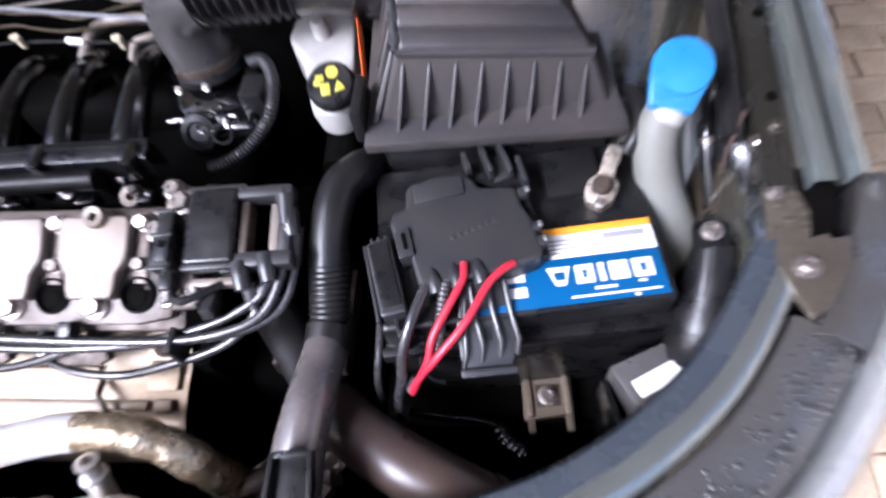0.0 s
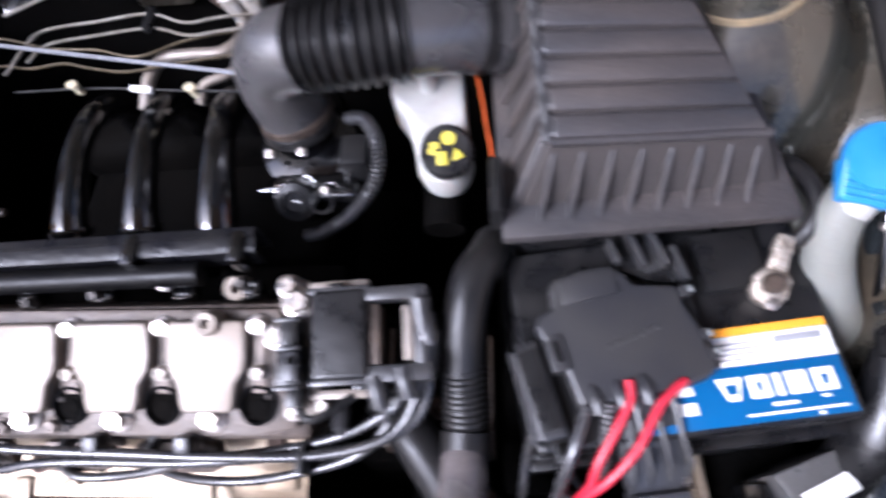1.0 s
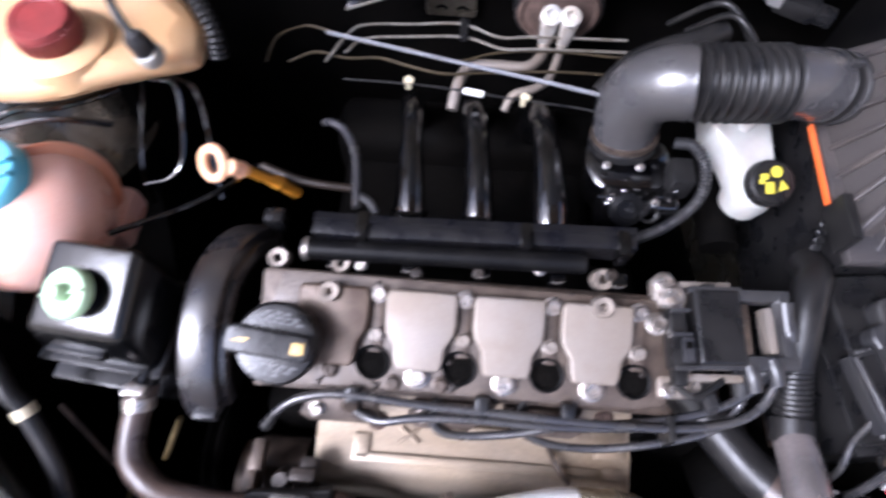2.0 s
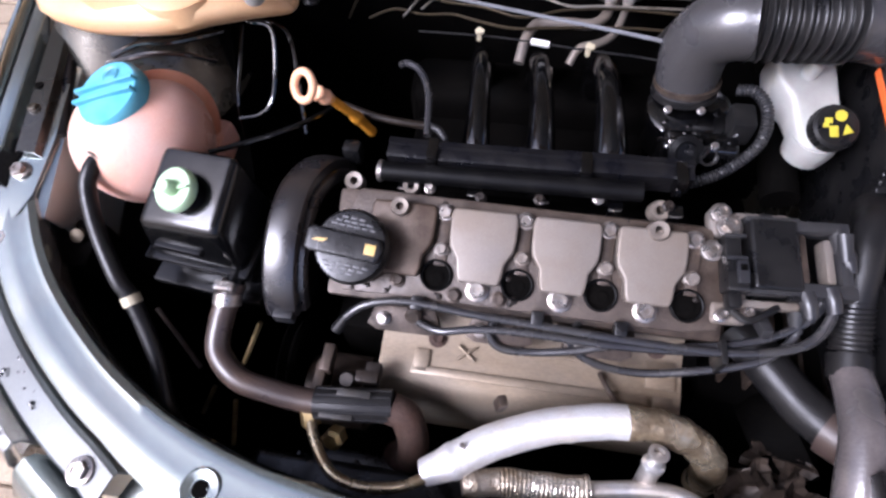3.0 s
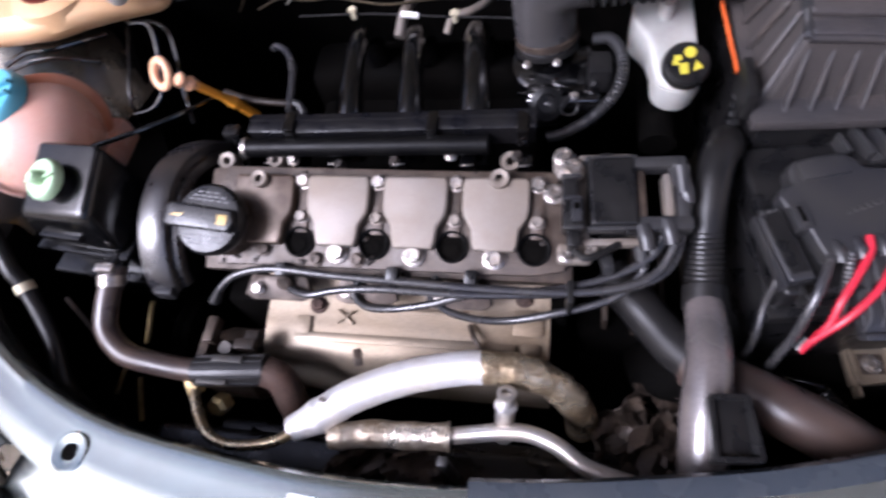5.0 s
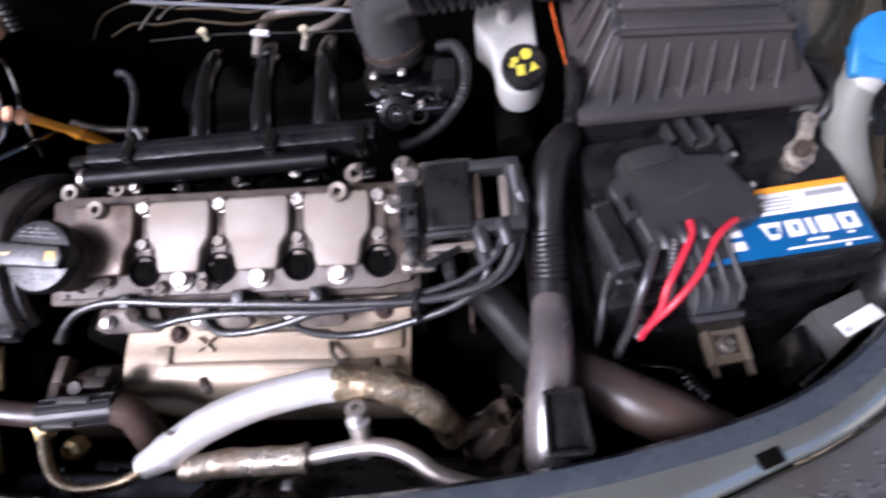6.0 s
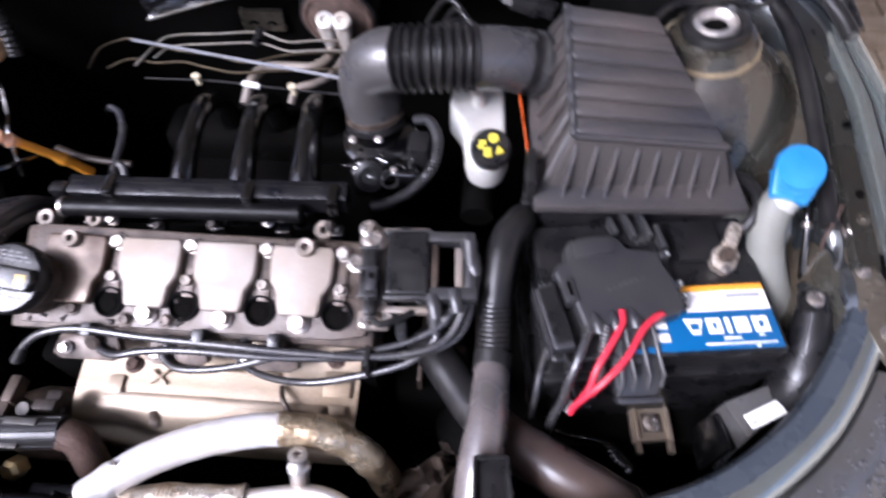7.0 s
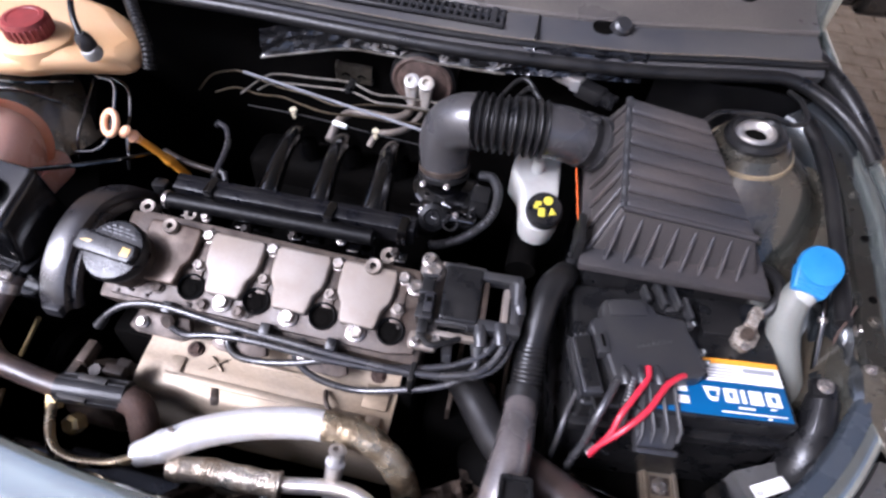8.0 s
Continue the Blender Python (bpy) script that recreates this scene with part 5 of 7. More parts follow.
part("outlet_plug", lathe([(0.0105, 0.008), (0.0115, 0.012), (0.010, 0.026), (0.006, 0.032), (0, 0.032)], facing((-0.352, 0.248, 0.928), (-0.1, -0.2, 1)), 18), grey_plastic, fuel, "grey hose plug")
single("tank_hose", ridged([(-0.392, 0.405, 0.945), (-0.362, 0.362, 0.950), (-0.332, 0.325, 0.936), (-0.313, 0.302, 0.912), (-0.312, 0.292, 0.885)], 0.0085, 0.0010, 0.006, 14), rubber, "black corrugated hose behind the cream tank", "hose")
single("fuel_line", tube([(-0.355, 0.242, 0.956), (-0.372, 0.262, 0.974), (-0.392, 0.30, 0.985), (-0.405, 0.36, 0.978), (-0.42, 0.42, 0.93)], 0.0040, 10), rubber, "thin black hose on the cream tank", "hose")
for pts, r in (([(-0.410, 0.290, 0.868), (-0.385, 0.270, 0.872), (-0.360, 0.267, 0.870), (-0.354, 0.250, 0.850), (-0.357, 0.214, 0.812), (-0.370, 0.195, 0.800), (-0.395, 0.186, 0.798)], 0.0026),
               ([(-0.385, 0.285, 0.862), (-0.362, 0.278, 0.866), (-0.340, 0.268, 0.860), (-0.327, 0.238, 0.840), (-0.318, 0.212, 0.832), (-0.312, 0.18, 0.79)], 0.0026),
               ([(-0.400, 0.277, 0.860), (-0.399, 0.240, 0.835), (-0.399, 0.203, 0.808), (-0.395, 0.18, 0.77)], 0.0022),
               ([(-0.390, 0.105, 0.836), (-0.360, 0.124, 0.832), (-0.330, 0.145, 0.828), (-0.300, 0.175, 0.82), (-0.28, 0.22, 0.80)], 0.0032),
               ([(-0.520, 0.195, 0.876), (-0.490, 0.208, 0.884), (-0.456, 0.214, 0.884), (-0.430, 0.230, 0.880), (-0.415, 0.255, 0.868)], 0.0036),
               ([(-0.525, 0.185, 0.872), (-0.480, 0.198, 0.879), (-0.445, 0.206, 0.876), (-0.41, 0.216, 0.86)], 0.0030)):
    single("cable", tube(pts, r, 8), gloss_black, "thin shiny black cable beside the tanks", "cable", "cables beside the tanks")
single("vacuum_hose", tube([(-0.204, 0.256, 0.838), (-0.194, 0.249, 0.848), (-0.177, 0.236, 0.850), (-0.163, 0.206, 0.848), (-0.155, 0.150, 0.844)], 0.0042, 10), lead_rubber, "bent black vacuum hose on the intake manifold", "hose")
single("corrugated_sleeve", ridged([(-0.153, 0.163, 0.844), (-0.142, 0.154, 0.848), (-0.134, 0.141, 0.849)], 0.0034, 0.0009, 0.0045, 10), grey_plastic, "short corrugated black sleeve", "cable sleeve")
single("breather_pipe", tube([(-0.272, 0.216, 0.806), (-0.236, 0.201, 0.810), (-0.204, 0.195, 0.810), (-0.168, 0.195, 0.806)], 0.0046, 10), grime, "short dusty hose behind the dipstick", "hose")

# ---- air conditioning pipes ----
ac = thing("air_con_pipe", (0.03, -0.14, 0.69), "foil-wrapped aluminium air conditioning pipe with a steel stub", "pipe")
part("wrapped_pipe", tube([(-0.112, -0.172, 0.738), (-0.085, -0.158, 0.744), (-0.05, -0.136, 0.750), (0.0, -0.115, 0.753), (0.05, -0.103, 0.755), (0.075, -0.100, 0.755)], lambda s, w: 0.0172 + 0.00025 * math.sin(s * 310) * math.sin(s * 97) + 0.0009 * (0.028 < s < 0.034) - 0.004 * max(0, 1 - s / 0.03), 20, 14), foil, ac, "bright wrinkled foil wrap")
part("browned_pipe", tube([(0.070, -0.100, 0.755), (0.105, -0.099, 0.752), (0.140, -0.104, 0.738), (0.165, -0.115, 0.712), (0.175, -0.122, 0.68), (0.178, -0.125, 0.64)], lambda s, w: 0.0168 + 0.0010 * math.sin(s * 190) * math.sin(s * 67), 20, 14), foil_old, ac, "browned and peeling foil wrap")
part("thin_pipe", tube([(-0.108, -0.176, 0.744), (-0.125, -0.186, 0.744), (-0.145, -0.191, 0.742), (-0.172, -0.193, 0.740), (-0.196, -0.187, 0.738), (-0.212, -0.174, 0.736), (-0.226, -0.155, 0.734), (-0.235, -0.137, 0.732)], 0.0056, 12), pipe_gold, ac, "thin yellowish bare pipe")
part("union", lathe([(0.009, -0.012), (0.010, -0.012), (0.010, 0.008), (0.007, 0.012), (0, 0.012)], facing((-0.237, -0.132, 0.733), (-0.2, 0.7, 0.5)), 6), brass, ac, "yellow hexagon union")
part("lower_sleeve", tube([(-0.074, -0.176, 0.734), (-0.034, -0.168, 0.730), (0.006, -0.166, 0.727), (0.046, -0.163, 0.725)], lambda s, w: 0.0135 + 0.0004 * math.sin(s * 1500) * (s > 0.035) + 0.0005 * math.sin(s * 170) - 0.003 * max(0, 1 - s / 0.012) + 0.001 * (s > w - 0.004), 22, 50), foil_mid, ac, "crimped browned metal sleeve")
part("lower_pipe", tube([(0.042, -0.163, 0.725), (0.068, -0.159, 0.727), (0.100, -0.155, 0.732), (0.126, -0.156, 0.735), (0.152, -0.166, 0.737), (0.182, -0.184, 0.740), (0.26, -0.203, 0.748)], 0.0085, 14), pipe_alu, ac, "bare aluminium pipe")
part("service_stub", lathe([(0.0095, -0.045), (0.0095, 0.0), (0.011, 0.002), (0.011, 0.006), (0.008, 0.008), (0.008, 0.018), (0.0095, 0.020), (0.0095, 0.023), (0.005, 0.024), (0.005, 0.018), (0, 0.018)], facing((0.100, -0.136, 0.748), (0.06, 0.42, 0.90)), 18), pipe_alu, ac, "upright aluminium service stub")
part("thin_post", tube([(-0.075, -0.148, 0.756), (-0.077, -0.146, 0.768)], 0.0028, 8), steel, ac)

# ---- bulkhead pipes ----
valve = thing("expansion_valve", (0.045, 0.49, 0.80), "round bulkhead flange with two aluminium pipe fittings", "valve")
FL = facing((0.052, 0.452, 0.837), (0, -0.99, -0.10)) @ Matrix.Diagonal((0.94, 0.94, 1, 1))
part("flange", lathe([(0.055, -0.05), (0.055, 0.002), (0.050, 0.006), (0.044, 0.004), (0.036, 0.007), (0, 0.009)], FL, 36), flange_brown, valve, "rusty brown round cover")
part("rim", lathe([(0.054, -0.03), (0.059, -0.01), (0.058, 0.0), (0.054, 0.003)], FL, 36), rubber, valve)
for x in (0.040, 0.063):
    part("fitting", join(wedge([(x - 0.007, 0.428, 0.800), (x + 0.007, 0.428, 0.800), (x + 0.007, 0.440, 0.800), (x - 0.007, 0.440, 0.800)], [(x - 0.011, 0.418, 0.846), (x + 0.011, 0.418, 0.846), (x + 0.011, 0.440, 0.852), (x - 0.011, 0.440, 0.852)], 0.005, 3),
                         lathe([(0.0125, -0.006), (0.0125, 0.005), (0.0085, 0.007), (0.006, 0.007), (0.005, 0.002), (0, 0.002)], facing((x, 0.428, 0.850), (0, -0.5, 0.85)), 18)), fitting_alu, valve, "pale aluminium fitting")
part("pipe", tube([(0.040, 0.434, 0.806), (0.036, 0.415, 0.798), (0.018, 0.396, 0.798), (-0.017, 0.394, 0.799), (-0.050, 0.390, 0.799), (-0.064, 0.366, 0.795), (-0.070, 0.335, 0.78)], 0.0070, 12), cast_alu, valve, "thick bent pipe")
part("pipe", tube([(0.062, 0.434, 0.806), (0.058, 0.414, 0.798), (0.046, 0.379, 0.798), (0.028, 0.361, 0.799), (0.004, 0.352, 0.796), (-0.006, 0.34, 0.78)], 0.0052, 12), cast_alu, valve, "thin bent pipe")
for pts, m in (([(-0.302, 0.372, 0.800), (-0.293, 0.403, 0.810), (-0.270, 0.421, 0.812), (-0.247, 0.424, 0.812), (-0.182, 0.404, 0.812), (-0.125, 0.397, 0.812), (-0.071, 0.383, 0.812), (-0.019, 0.402, 0.812), (0.049, 0.411, 0.812), (0.14, 0.41, 0.81)], line_brass),
               ([(-0.275, 0.375, 0.800), (-0.242, 0.386, 0.808), (-0.202, 0.380, 0.808), (-0.163, 0.384, 0.808), (-0.129, 0.375, 0.808), (-0.084, 0.366, 0.808), (-0.033, 0.372, 0.808), (0.06, 0.385, 0.805), (0.14, 0.39, 0.80)], line_brass),
               ([(-0.226, 0.368, 0.812), (-0.201, 0.409, 0.822), (-0.180, 0.424, 0.822), (-0.124, 0.430, 0.822), (-0.065, 0.436, 0.822), (-0.018, 0.418, 0.822), (0.028, 0.423, 0.822), (0.14, 0.43, 0.82)], line_pale),
               ([(-0.205, 0.385, 0.812), (-0.181, 0.404, 0.818), (-0.124, 0.413, 0.818), (-0.060, 0.418, 0.818), (-0.013, 0.403, 0.818), (0.032, 0.407, 0.818), (0.14, 0.415, 0.815)], line_pale)):
    single("brake_line", tube(pts, 0.0018, 8), m, "thin metal brake line along the bulkhead", "pipe", "brake lines")
single("line_clip", box((-0.062, 0.427, 0.822), (0.010, 0.034, 0.010), bev=0.003), black_plastic, "black clip holding the brake lines", "clip")
single("throttle_cable", tube([(-0.222, 0.384, 0.843), (-0.15, 0.364, 0.848), (-0.05, 0.338, 0.853), (0.03, 0.318, 0.857), (0.090, 0.302, 0.860)], 0.0023, 8), line_cable, "taut grey throttle cable running to the intake elbow", "cable")
single("clip_wire", tube([(-0.20, 0.340, 0.815), (-0.10, 0.334, 0.820), (0.0, 0.322, 0.822), (0.07, 0.312, 0.826), (0.10, 0.305, 0.828)], 0.0013, 8), rubber, "thin black wire behind the intake runners", "wire")
for x, y, z in ((-0.122, 0.335, 0.822), (0.012, 0.320, 0.824)):
    single("wire_clip", join(box((x, y, z), (0.006, 0.007, 0.018), pose(0, 0, 0), 0.002), box((x + 0.001, y - 0.003, z + 0.007), (0.011, 0.007, 0.005), pose(0, 0, 0), 0.002)), clip_cream, "aged cream nylon clip on the wire", "clip", "nylon clips")
single("wire_tag", box((0, 0, 0), (0.023, 0.0065, 0.006), pose(-0.046, 0.326, 0.823, 20, 0, -10), 0.001), label_white, "small white tag on the wire", "tag")
wall_plate = thing("bulkhead_plate", (-0.081, 0.505, 0.79), "small grey-brown plate on the bulkhead", "plate")
part("plate", box((-0.081, 0.503, 0.796), (0.068, 0.014, 0.034), bev=0.004), olive, wall_plate)
for x in (-0.094, -0.066):
    part("slot", tube([(x - 0.007, 0.4955, 0.793), (x, 0.4955, 0.797), (x + 0.007, 0.4955, 0.793)], 0.0018, 8), dark_void, wall_plate)
single("grey_connector", join(box((0, 0, 0), (0.040, 0.020, 0.018), pose(0.272, 0.452, 0.892, 0, 0, -28), 0.005), box((0.022, 0, 0), (0.016, 0.026, 0.020), pose(0.272, 0.452, 0.892, 0, 0, -28), 0.003)), pipe_alu, "pale grey electrical connector at the bulkhead", "connector")
single("black_connector", join(box((0, 0, 0), (0.045, 0.026, 0.022), pose(0.312, 0.432, 0.886, 0, 0, -28), 0.005), box((0.03, 0, 0), (0.024, 0.02, 0.016), pose(0.312, 0.432, 0.886, 0, 0, -28), 0.003)), black_plastic, "black electrical connector at the bulkhead", "connector")
for k, pts in enumerate(([(0.20, 0.42, 0.85), (0.22, 0.39, 0.90), (0.235, 0.37, 0.905), (0.26, 0.35, 0.88), (0.27, 0.33, 0.85)], [(0.18, 0.43, 0.85), (0.205, 0.40, 0.905), (0.225, 0.385, 0.91), (0.255, 0.36, 0.88)],
                         [(0.10, 0.33, 0.83), (0.13, 0.355, 0.855), (0.17, 0.372, 0.865), (0.20, 0.38, 0.87), (0.23, 0.40, 0.87)])):
    single("bulkhead_hose", tube(pts, (0.0035, 0.0035, 0.014)[k], 12), rubber, "black hose behind the intake duct", "hose", "hoses behind the intake duct")

# ---- intake duct and throttle ----
duct = thing("intake_duct", (0.13, 0.27, 0.80), "black ribbed rubber air intake duct with an elbow", "duct")
part("elbow", tube([(0.126, 0.280, 0.812), (0.123, 0.286, 0.835), (0.122, 0.290, 0.862), (0.128, 0.289, 0.886), (0.145, 0.282, 0.905), (0.168, 0.277, 0.913)], lambda s, w: 0.0335 + 0.003 * min(1, s / 0.05), 32, 12), hose_rubber, duct, "smooth rubber elbow")
part("bellows", sweep(spline([(0.160, 0.279, 0.911), (0.205, 0.279, 0.914), (0.250, 0.285, 0.912)], 60), lambda s, w: 0.0355 + 0.0032 * math.cos(2 * math.pi * s / (w / 9)), 32), rubber, duct, "ribbed bellows")
part("straight", tube([(0.247, 0.285, 0.912), (0.28, 0.293, 0.906), (0.315, 0.304, 0.893), (0.350, 0.318, 0.876)], 0.0355, 32), hose_rubber, duct)
part("clamp", tube([(0.300, 0.2990, 0.8990), (0.309, 0.3020, 0.8955)], lambda s, w: 0.0372, 32), rubber, duct, "hose clamp band")
part("clamp", tube([(0.318, 0.3052, 0.8915), (0.326, 0.3082, 0.8880)], lambda s, w: 0.0372, 32), grey_plastic, duct)
part("clamp", tube([(0.300, 0.2995, 0.899), (0.306, 0.3012, 0.8965)], lambda s, w: 0.0368, 32), hose_rubber, duct)
part("clamp_screw", box((0.312, 0.296, 0.934), (0.014, 0.008, 0.010), pose(0, 0, 0), 0.003), grey_plastic, duct)
for z, y in ((0.812, 0.280), (0.823, 0.283)):
    part("elbow_clamp", lathe([(0.0335, -0.004), (0.0368, -0.003), (0.0368, 0.003), (0.0335, 0.004)], facing((0.1255, y, z), (-0.1, 0.22, 1)), 32), rubber if z < 0.82 else dirty_alu, duct, "worn clamp band")
throttle = thing("throttle_unit", (0.14, 0.24, 0.73), "oily black throttle body with bright screws", "throttle body")
part("housing", lathe([(0.040, -0.07), (0.044, -0.03), (0.048, -0.02), (0.048, -0.004), (0.042, 0.0), (0, 0.0)], facing((0.134, 0.262, 0.806), (0, -0.10, 1)), 28), gloss_black, throttle)
part("motor", box((0.145, 0.215, 0.778), (0.085, 0.03, 0.05), pose(0, 0, 0), 0.008, 3), gloss_black, throttle, "black motor cover")
part("plug", box((0.186, 0.238, 0.808), (0.026, 0.034, 0.034), pose(0, 0, 0), 0.005), black_plastic, throttle, "black wiring plug")
for p in ((0.138, 0.236, 0.826), (0.104, 0.240, 0.820), (0.112, 0.208, 0.806), (0.158, 0.205, 0.806)):
    part("screw", bolt_mesh(p, (0, -0.4, 0.9), 0.0032, 0.004), steel, throttle, "bright screw")
for p, a in (((0.135, 0.206, 0.805), 35), ((0.125, 0.200, 0.800), -20), ((0.150, 0.2, 0.802), 60)):
    part("rib", box((0, 0, 0), (0.022, 0.004, 0.006), pose(*p, 30, 0, a), 0.001), black_plastic, throttle)
rng = random.Random(21)
for k in range(11):
    x, y = 0.100 + 0.008 * k, 0.203 + 0.022 * rng.random()
    part("rib", box((0, 0, 0), (0.004 + 0.010 * rng.random(), 0.003, 0.007), pose(x, y, 0.804 + 0.006 * rng.random(), 35, 0, rng.uniform(-70, 70)), 0.001, 1), gloss_black, throttle)
part("lever", lathe([(0.016, -0.003), (0.019, -0.001), (0.019, 0.003), (0.012, 0.005), (0.010, 0.002), (0, 0.002)], facing((0.128, 0.198, 0.800), (0, -0.75, 0.66)), 22), rail_black, throttle, "oily black throttle lever")
part("spring", sweep([facing((0.152, 0.200, 0.795), (0.2, -0.7, 0.7)) @ Vector((0.010 * math.cos(a), 0.010 * math.sin(a), 0.0007 * a)) for a in np.linspace(0, 12.5, 60)], 0.0011, 6), rubber, throttle, "return spring")
single("harness_sleeve", ridged([(0.180, 0.272, 0.826), (0.197, 0.264, 0.832), (0.209, 0.240, 0.826), (0.205, 0.212, 0.808), (0.180, 0.192, 0.785), (0.150, 0.180, 0.772), (0.130, 0.178, 0.766)], 0.0062, 0.0009, 0.0042, 12), grey_plastic, "corrugated black wiring sleeve curling from the throttle", "cable sleeve")

brake = thing("brake_fluid_tank", (0.26, 0.27, 0.74), "milky white brake fluid reservoir with a black cap", "tank")
part("vessel", wedge([(0.226, 0.345, 0.785), (0.220, 0.290, 0.785), (0.238, 0.262, 0.785), (0.245, 0.225, 0.785), (0.258, 0.212, 0.785), (0.283, 0.212, 0.785), (0.295, 0.225, 0.785), (0.288, 0.345, 0.785)],
                     [(0.226, 0.345, 0.842), (0.220, 0.292, 0.838), (0.238, 0.266, 0.828), (0.246, 0.226, 0.814), (0.258, 0.213, 0.808), (0.283, 0.213, 0.808), (0.294, 0.226, 0.814), (0.288, 0.345, 0.842)], 0.010, 4), white_plastic, brake)
part("lower_cup", lathe([(0.014, -0.036), (0.024, -0.028), (0.0275, -0.010), (0.0265, 0.004), (0, 0.006)], Matrix.Translation((0.270, 0.236, 0.80)), 28), white_plastic, brake)
part("filler_stub", lathe([(0.009, -0.01), (0.009, 0.014), (0.006, 0.018), (0, 0.018)], facing((0.256, 0.298, 0.836), (0, -0.15, 1)), 16), white_plastic, brake)
BC = facing((0.274, 0.229, 0.822), (0.05, -0.42, 0.9))
part("neck", lathe([(0.021, -0.025), (0.021, 0.0), (0, 0)], BC, 24), white_plastic, brake)
bcap = part("cap", lathe([(0.0225, -0.004), (0.0242, -0.002), (0.0242, 0.011), (0.0215, 0.014), (0, 0.0145)], BC, 36), black_plastic, brake, "black cap with yellow symbols")
for k in range(30):
    a = k * 2 * math.pi / 30
    part("knurl", box((0.0242 * math.cos(a), 0.0242 * math.sin(a), 0.004), (0.0018, 0.0018, 0.012), BC, 0.0004, 1), black_plastic, bcap)
part("symbol", lathe([(0, 0), (0.0062, 0), (0.0062, 0.0008), (0, 0.0008)], BC @ pose(0.003, 0.011, 0.0142), 18), print_yellow, bcap, "yellow warning symbol")
part("symbol", prism([(0.004, -0.010), (0.015, -0.007), (0.008, 0.002)], 0.0142, 0.0151, BC, 0.0002), print_yellow, bcap)
for x, y, w, h in ((-0.005, -0.006, 0.0045, 0.006), (-0.010, 0.006, 0.004, 0.003), (-0.013, 0.001, 0.003, 0.0025)):
    part("symbol", prism([(x - w, y - h), (x + w, y - h), (x + w, y + h), (x - w, y + h)], 0.0142, 0.0151, BC, 0.0002), print_yellow, bcap)
# Cylinder blackened so that it sinks into the shade below the tank.
part("master_cylinder", tube([(0.262, 0.20, 0.725), (0.262, 0.30, 0.735), (0.262, 0.40, 0.745)], 0.022, 18), dark_void, brake)

# ---- air filter box ----
filt = thing("air_filter_box", (0.43, 0.25, 0.62), "large dusty black air filter box with ribbed lid", "air filter box")
TL, TR, BR, BL = Vector((0.357, 0.177, 0.906)), Vector((0.523, 0.193, 0.883)), Vector((0.444, 0.311, 0.953)), Vector((0.345, 0.307, 0.967))
LTL, LTR, LBR, LBL = Vector((0.330, 0.138, 0.846)), Vector((0.546, 0.154, 0.838)), Vector((0.510, 0.372, 0.865)), Vector((0.322, 0.372, 0.865))
part("lid", wedge([LTL + Vector((0.004, 0.016, 0)), LTR + Vector((-0.004, 0.016, 0)), LBR, LBL], [TL, TR, BR, BL], 0.005, 3), groove_dust, filt, "sloping black lid")
part("lip", wedge([p + Vector(d) for p, d in zip((LTL, LTR, LBR, LBL), ((-0.008, -0.010, -0.010), (0.008, -0.010, -0.010), (0.008, 0.010, -0.010), (-0.008, 0.010, -0.010)))],
                  [p + Vector(d) for p, d in zip((LTL, LTR, LBR, LBL), ((-0.008, -0.010, 0.002), (0.008, -0.010, 0.002), (0.008, 0.010, 0.002), (-0.008, 0.010, 0.002)))], 0.003), box_plastic, filt, "joint flange")
part("lower_box", wedge([(0.335, 0.15, 0.63), (0.52, 0.16, 0.63), (0.50, 0.35, 0.64), (0.33, 0.35, 0.64)], [LTL + Vector((0.004, 0.0, -0.010)), LTR + Vector((-0.004, 0.0, -0.010)), LBR + Vector((0, 0, -0.010)), LBL + Vector((0, 0, -0.010))], 0.006), black_plastic, filt)
up = (TR - TL).cross(BL - TL).normalized()
ARCH = ((0.0, -0.0008), (0.04, 0.0012), (0.11, 0.0026), (0.24, 0.0034), (0.50, 0.0036), (0.76, 0.0034), (0.89, 0.0026), (0.96, 0.0012), (1.0, -0.0008))
for k in range(7):
    a, b = k / 7 + 0.002, (k + 1) / 7 - 0.002
    rows = []
    for e, h in ((0.012, 0.15), (0.022, 0.75), (0.04, 1.0), (0.5, 1.06), (0.955, 1.0), (0.978, 0.7), (0.985, 0.1)):
        rows.append([TL.lerp(BL, a + (b - a) * v).lerp(TR.lerp(BR, a + (b - a) * v), e) + up * (d * h + 0.0006) for v, d in ARCH])
    part("lid_rib", loft(rows, thick=0.001), box_plastic, filt, "rounded lid rib")
part("lid_edge", tube([TL, TL.lerp(BL, 0.5), BL], 0.0042, 10), grey_plastic, filt, "worn grey lid edge")
part("lid_edge", tube([TL, TL.lerp(TR, 0.5), TR], 0.0042, 10), box_plastic, filt)
for k in range(8):
    a, b = TL.lerp(TR, 0.04 + 0.134 * k), LTL.lerp(LTR, 0.10 + 0.106 * k)
    w, back = Vector((0.0016, 0, 0)), Vector((0, 0.024, 0))
    part("front_fin", wedge([b - w, b + w, b + w + back, b - w + back], [a - w - up * 0.003, a + w - up * 0.003, a + w + back * 0.4 - up * 0.004, a - w + back * 0.4 - up * 0.004], 0.0005, 1), box_plastic, filt, "upright stiffening fin")
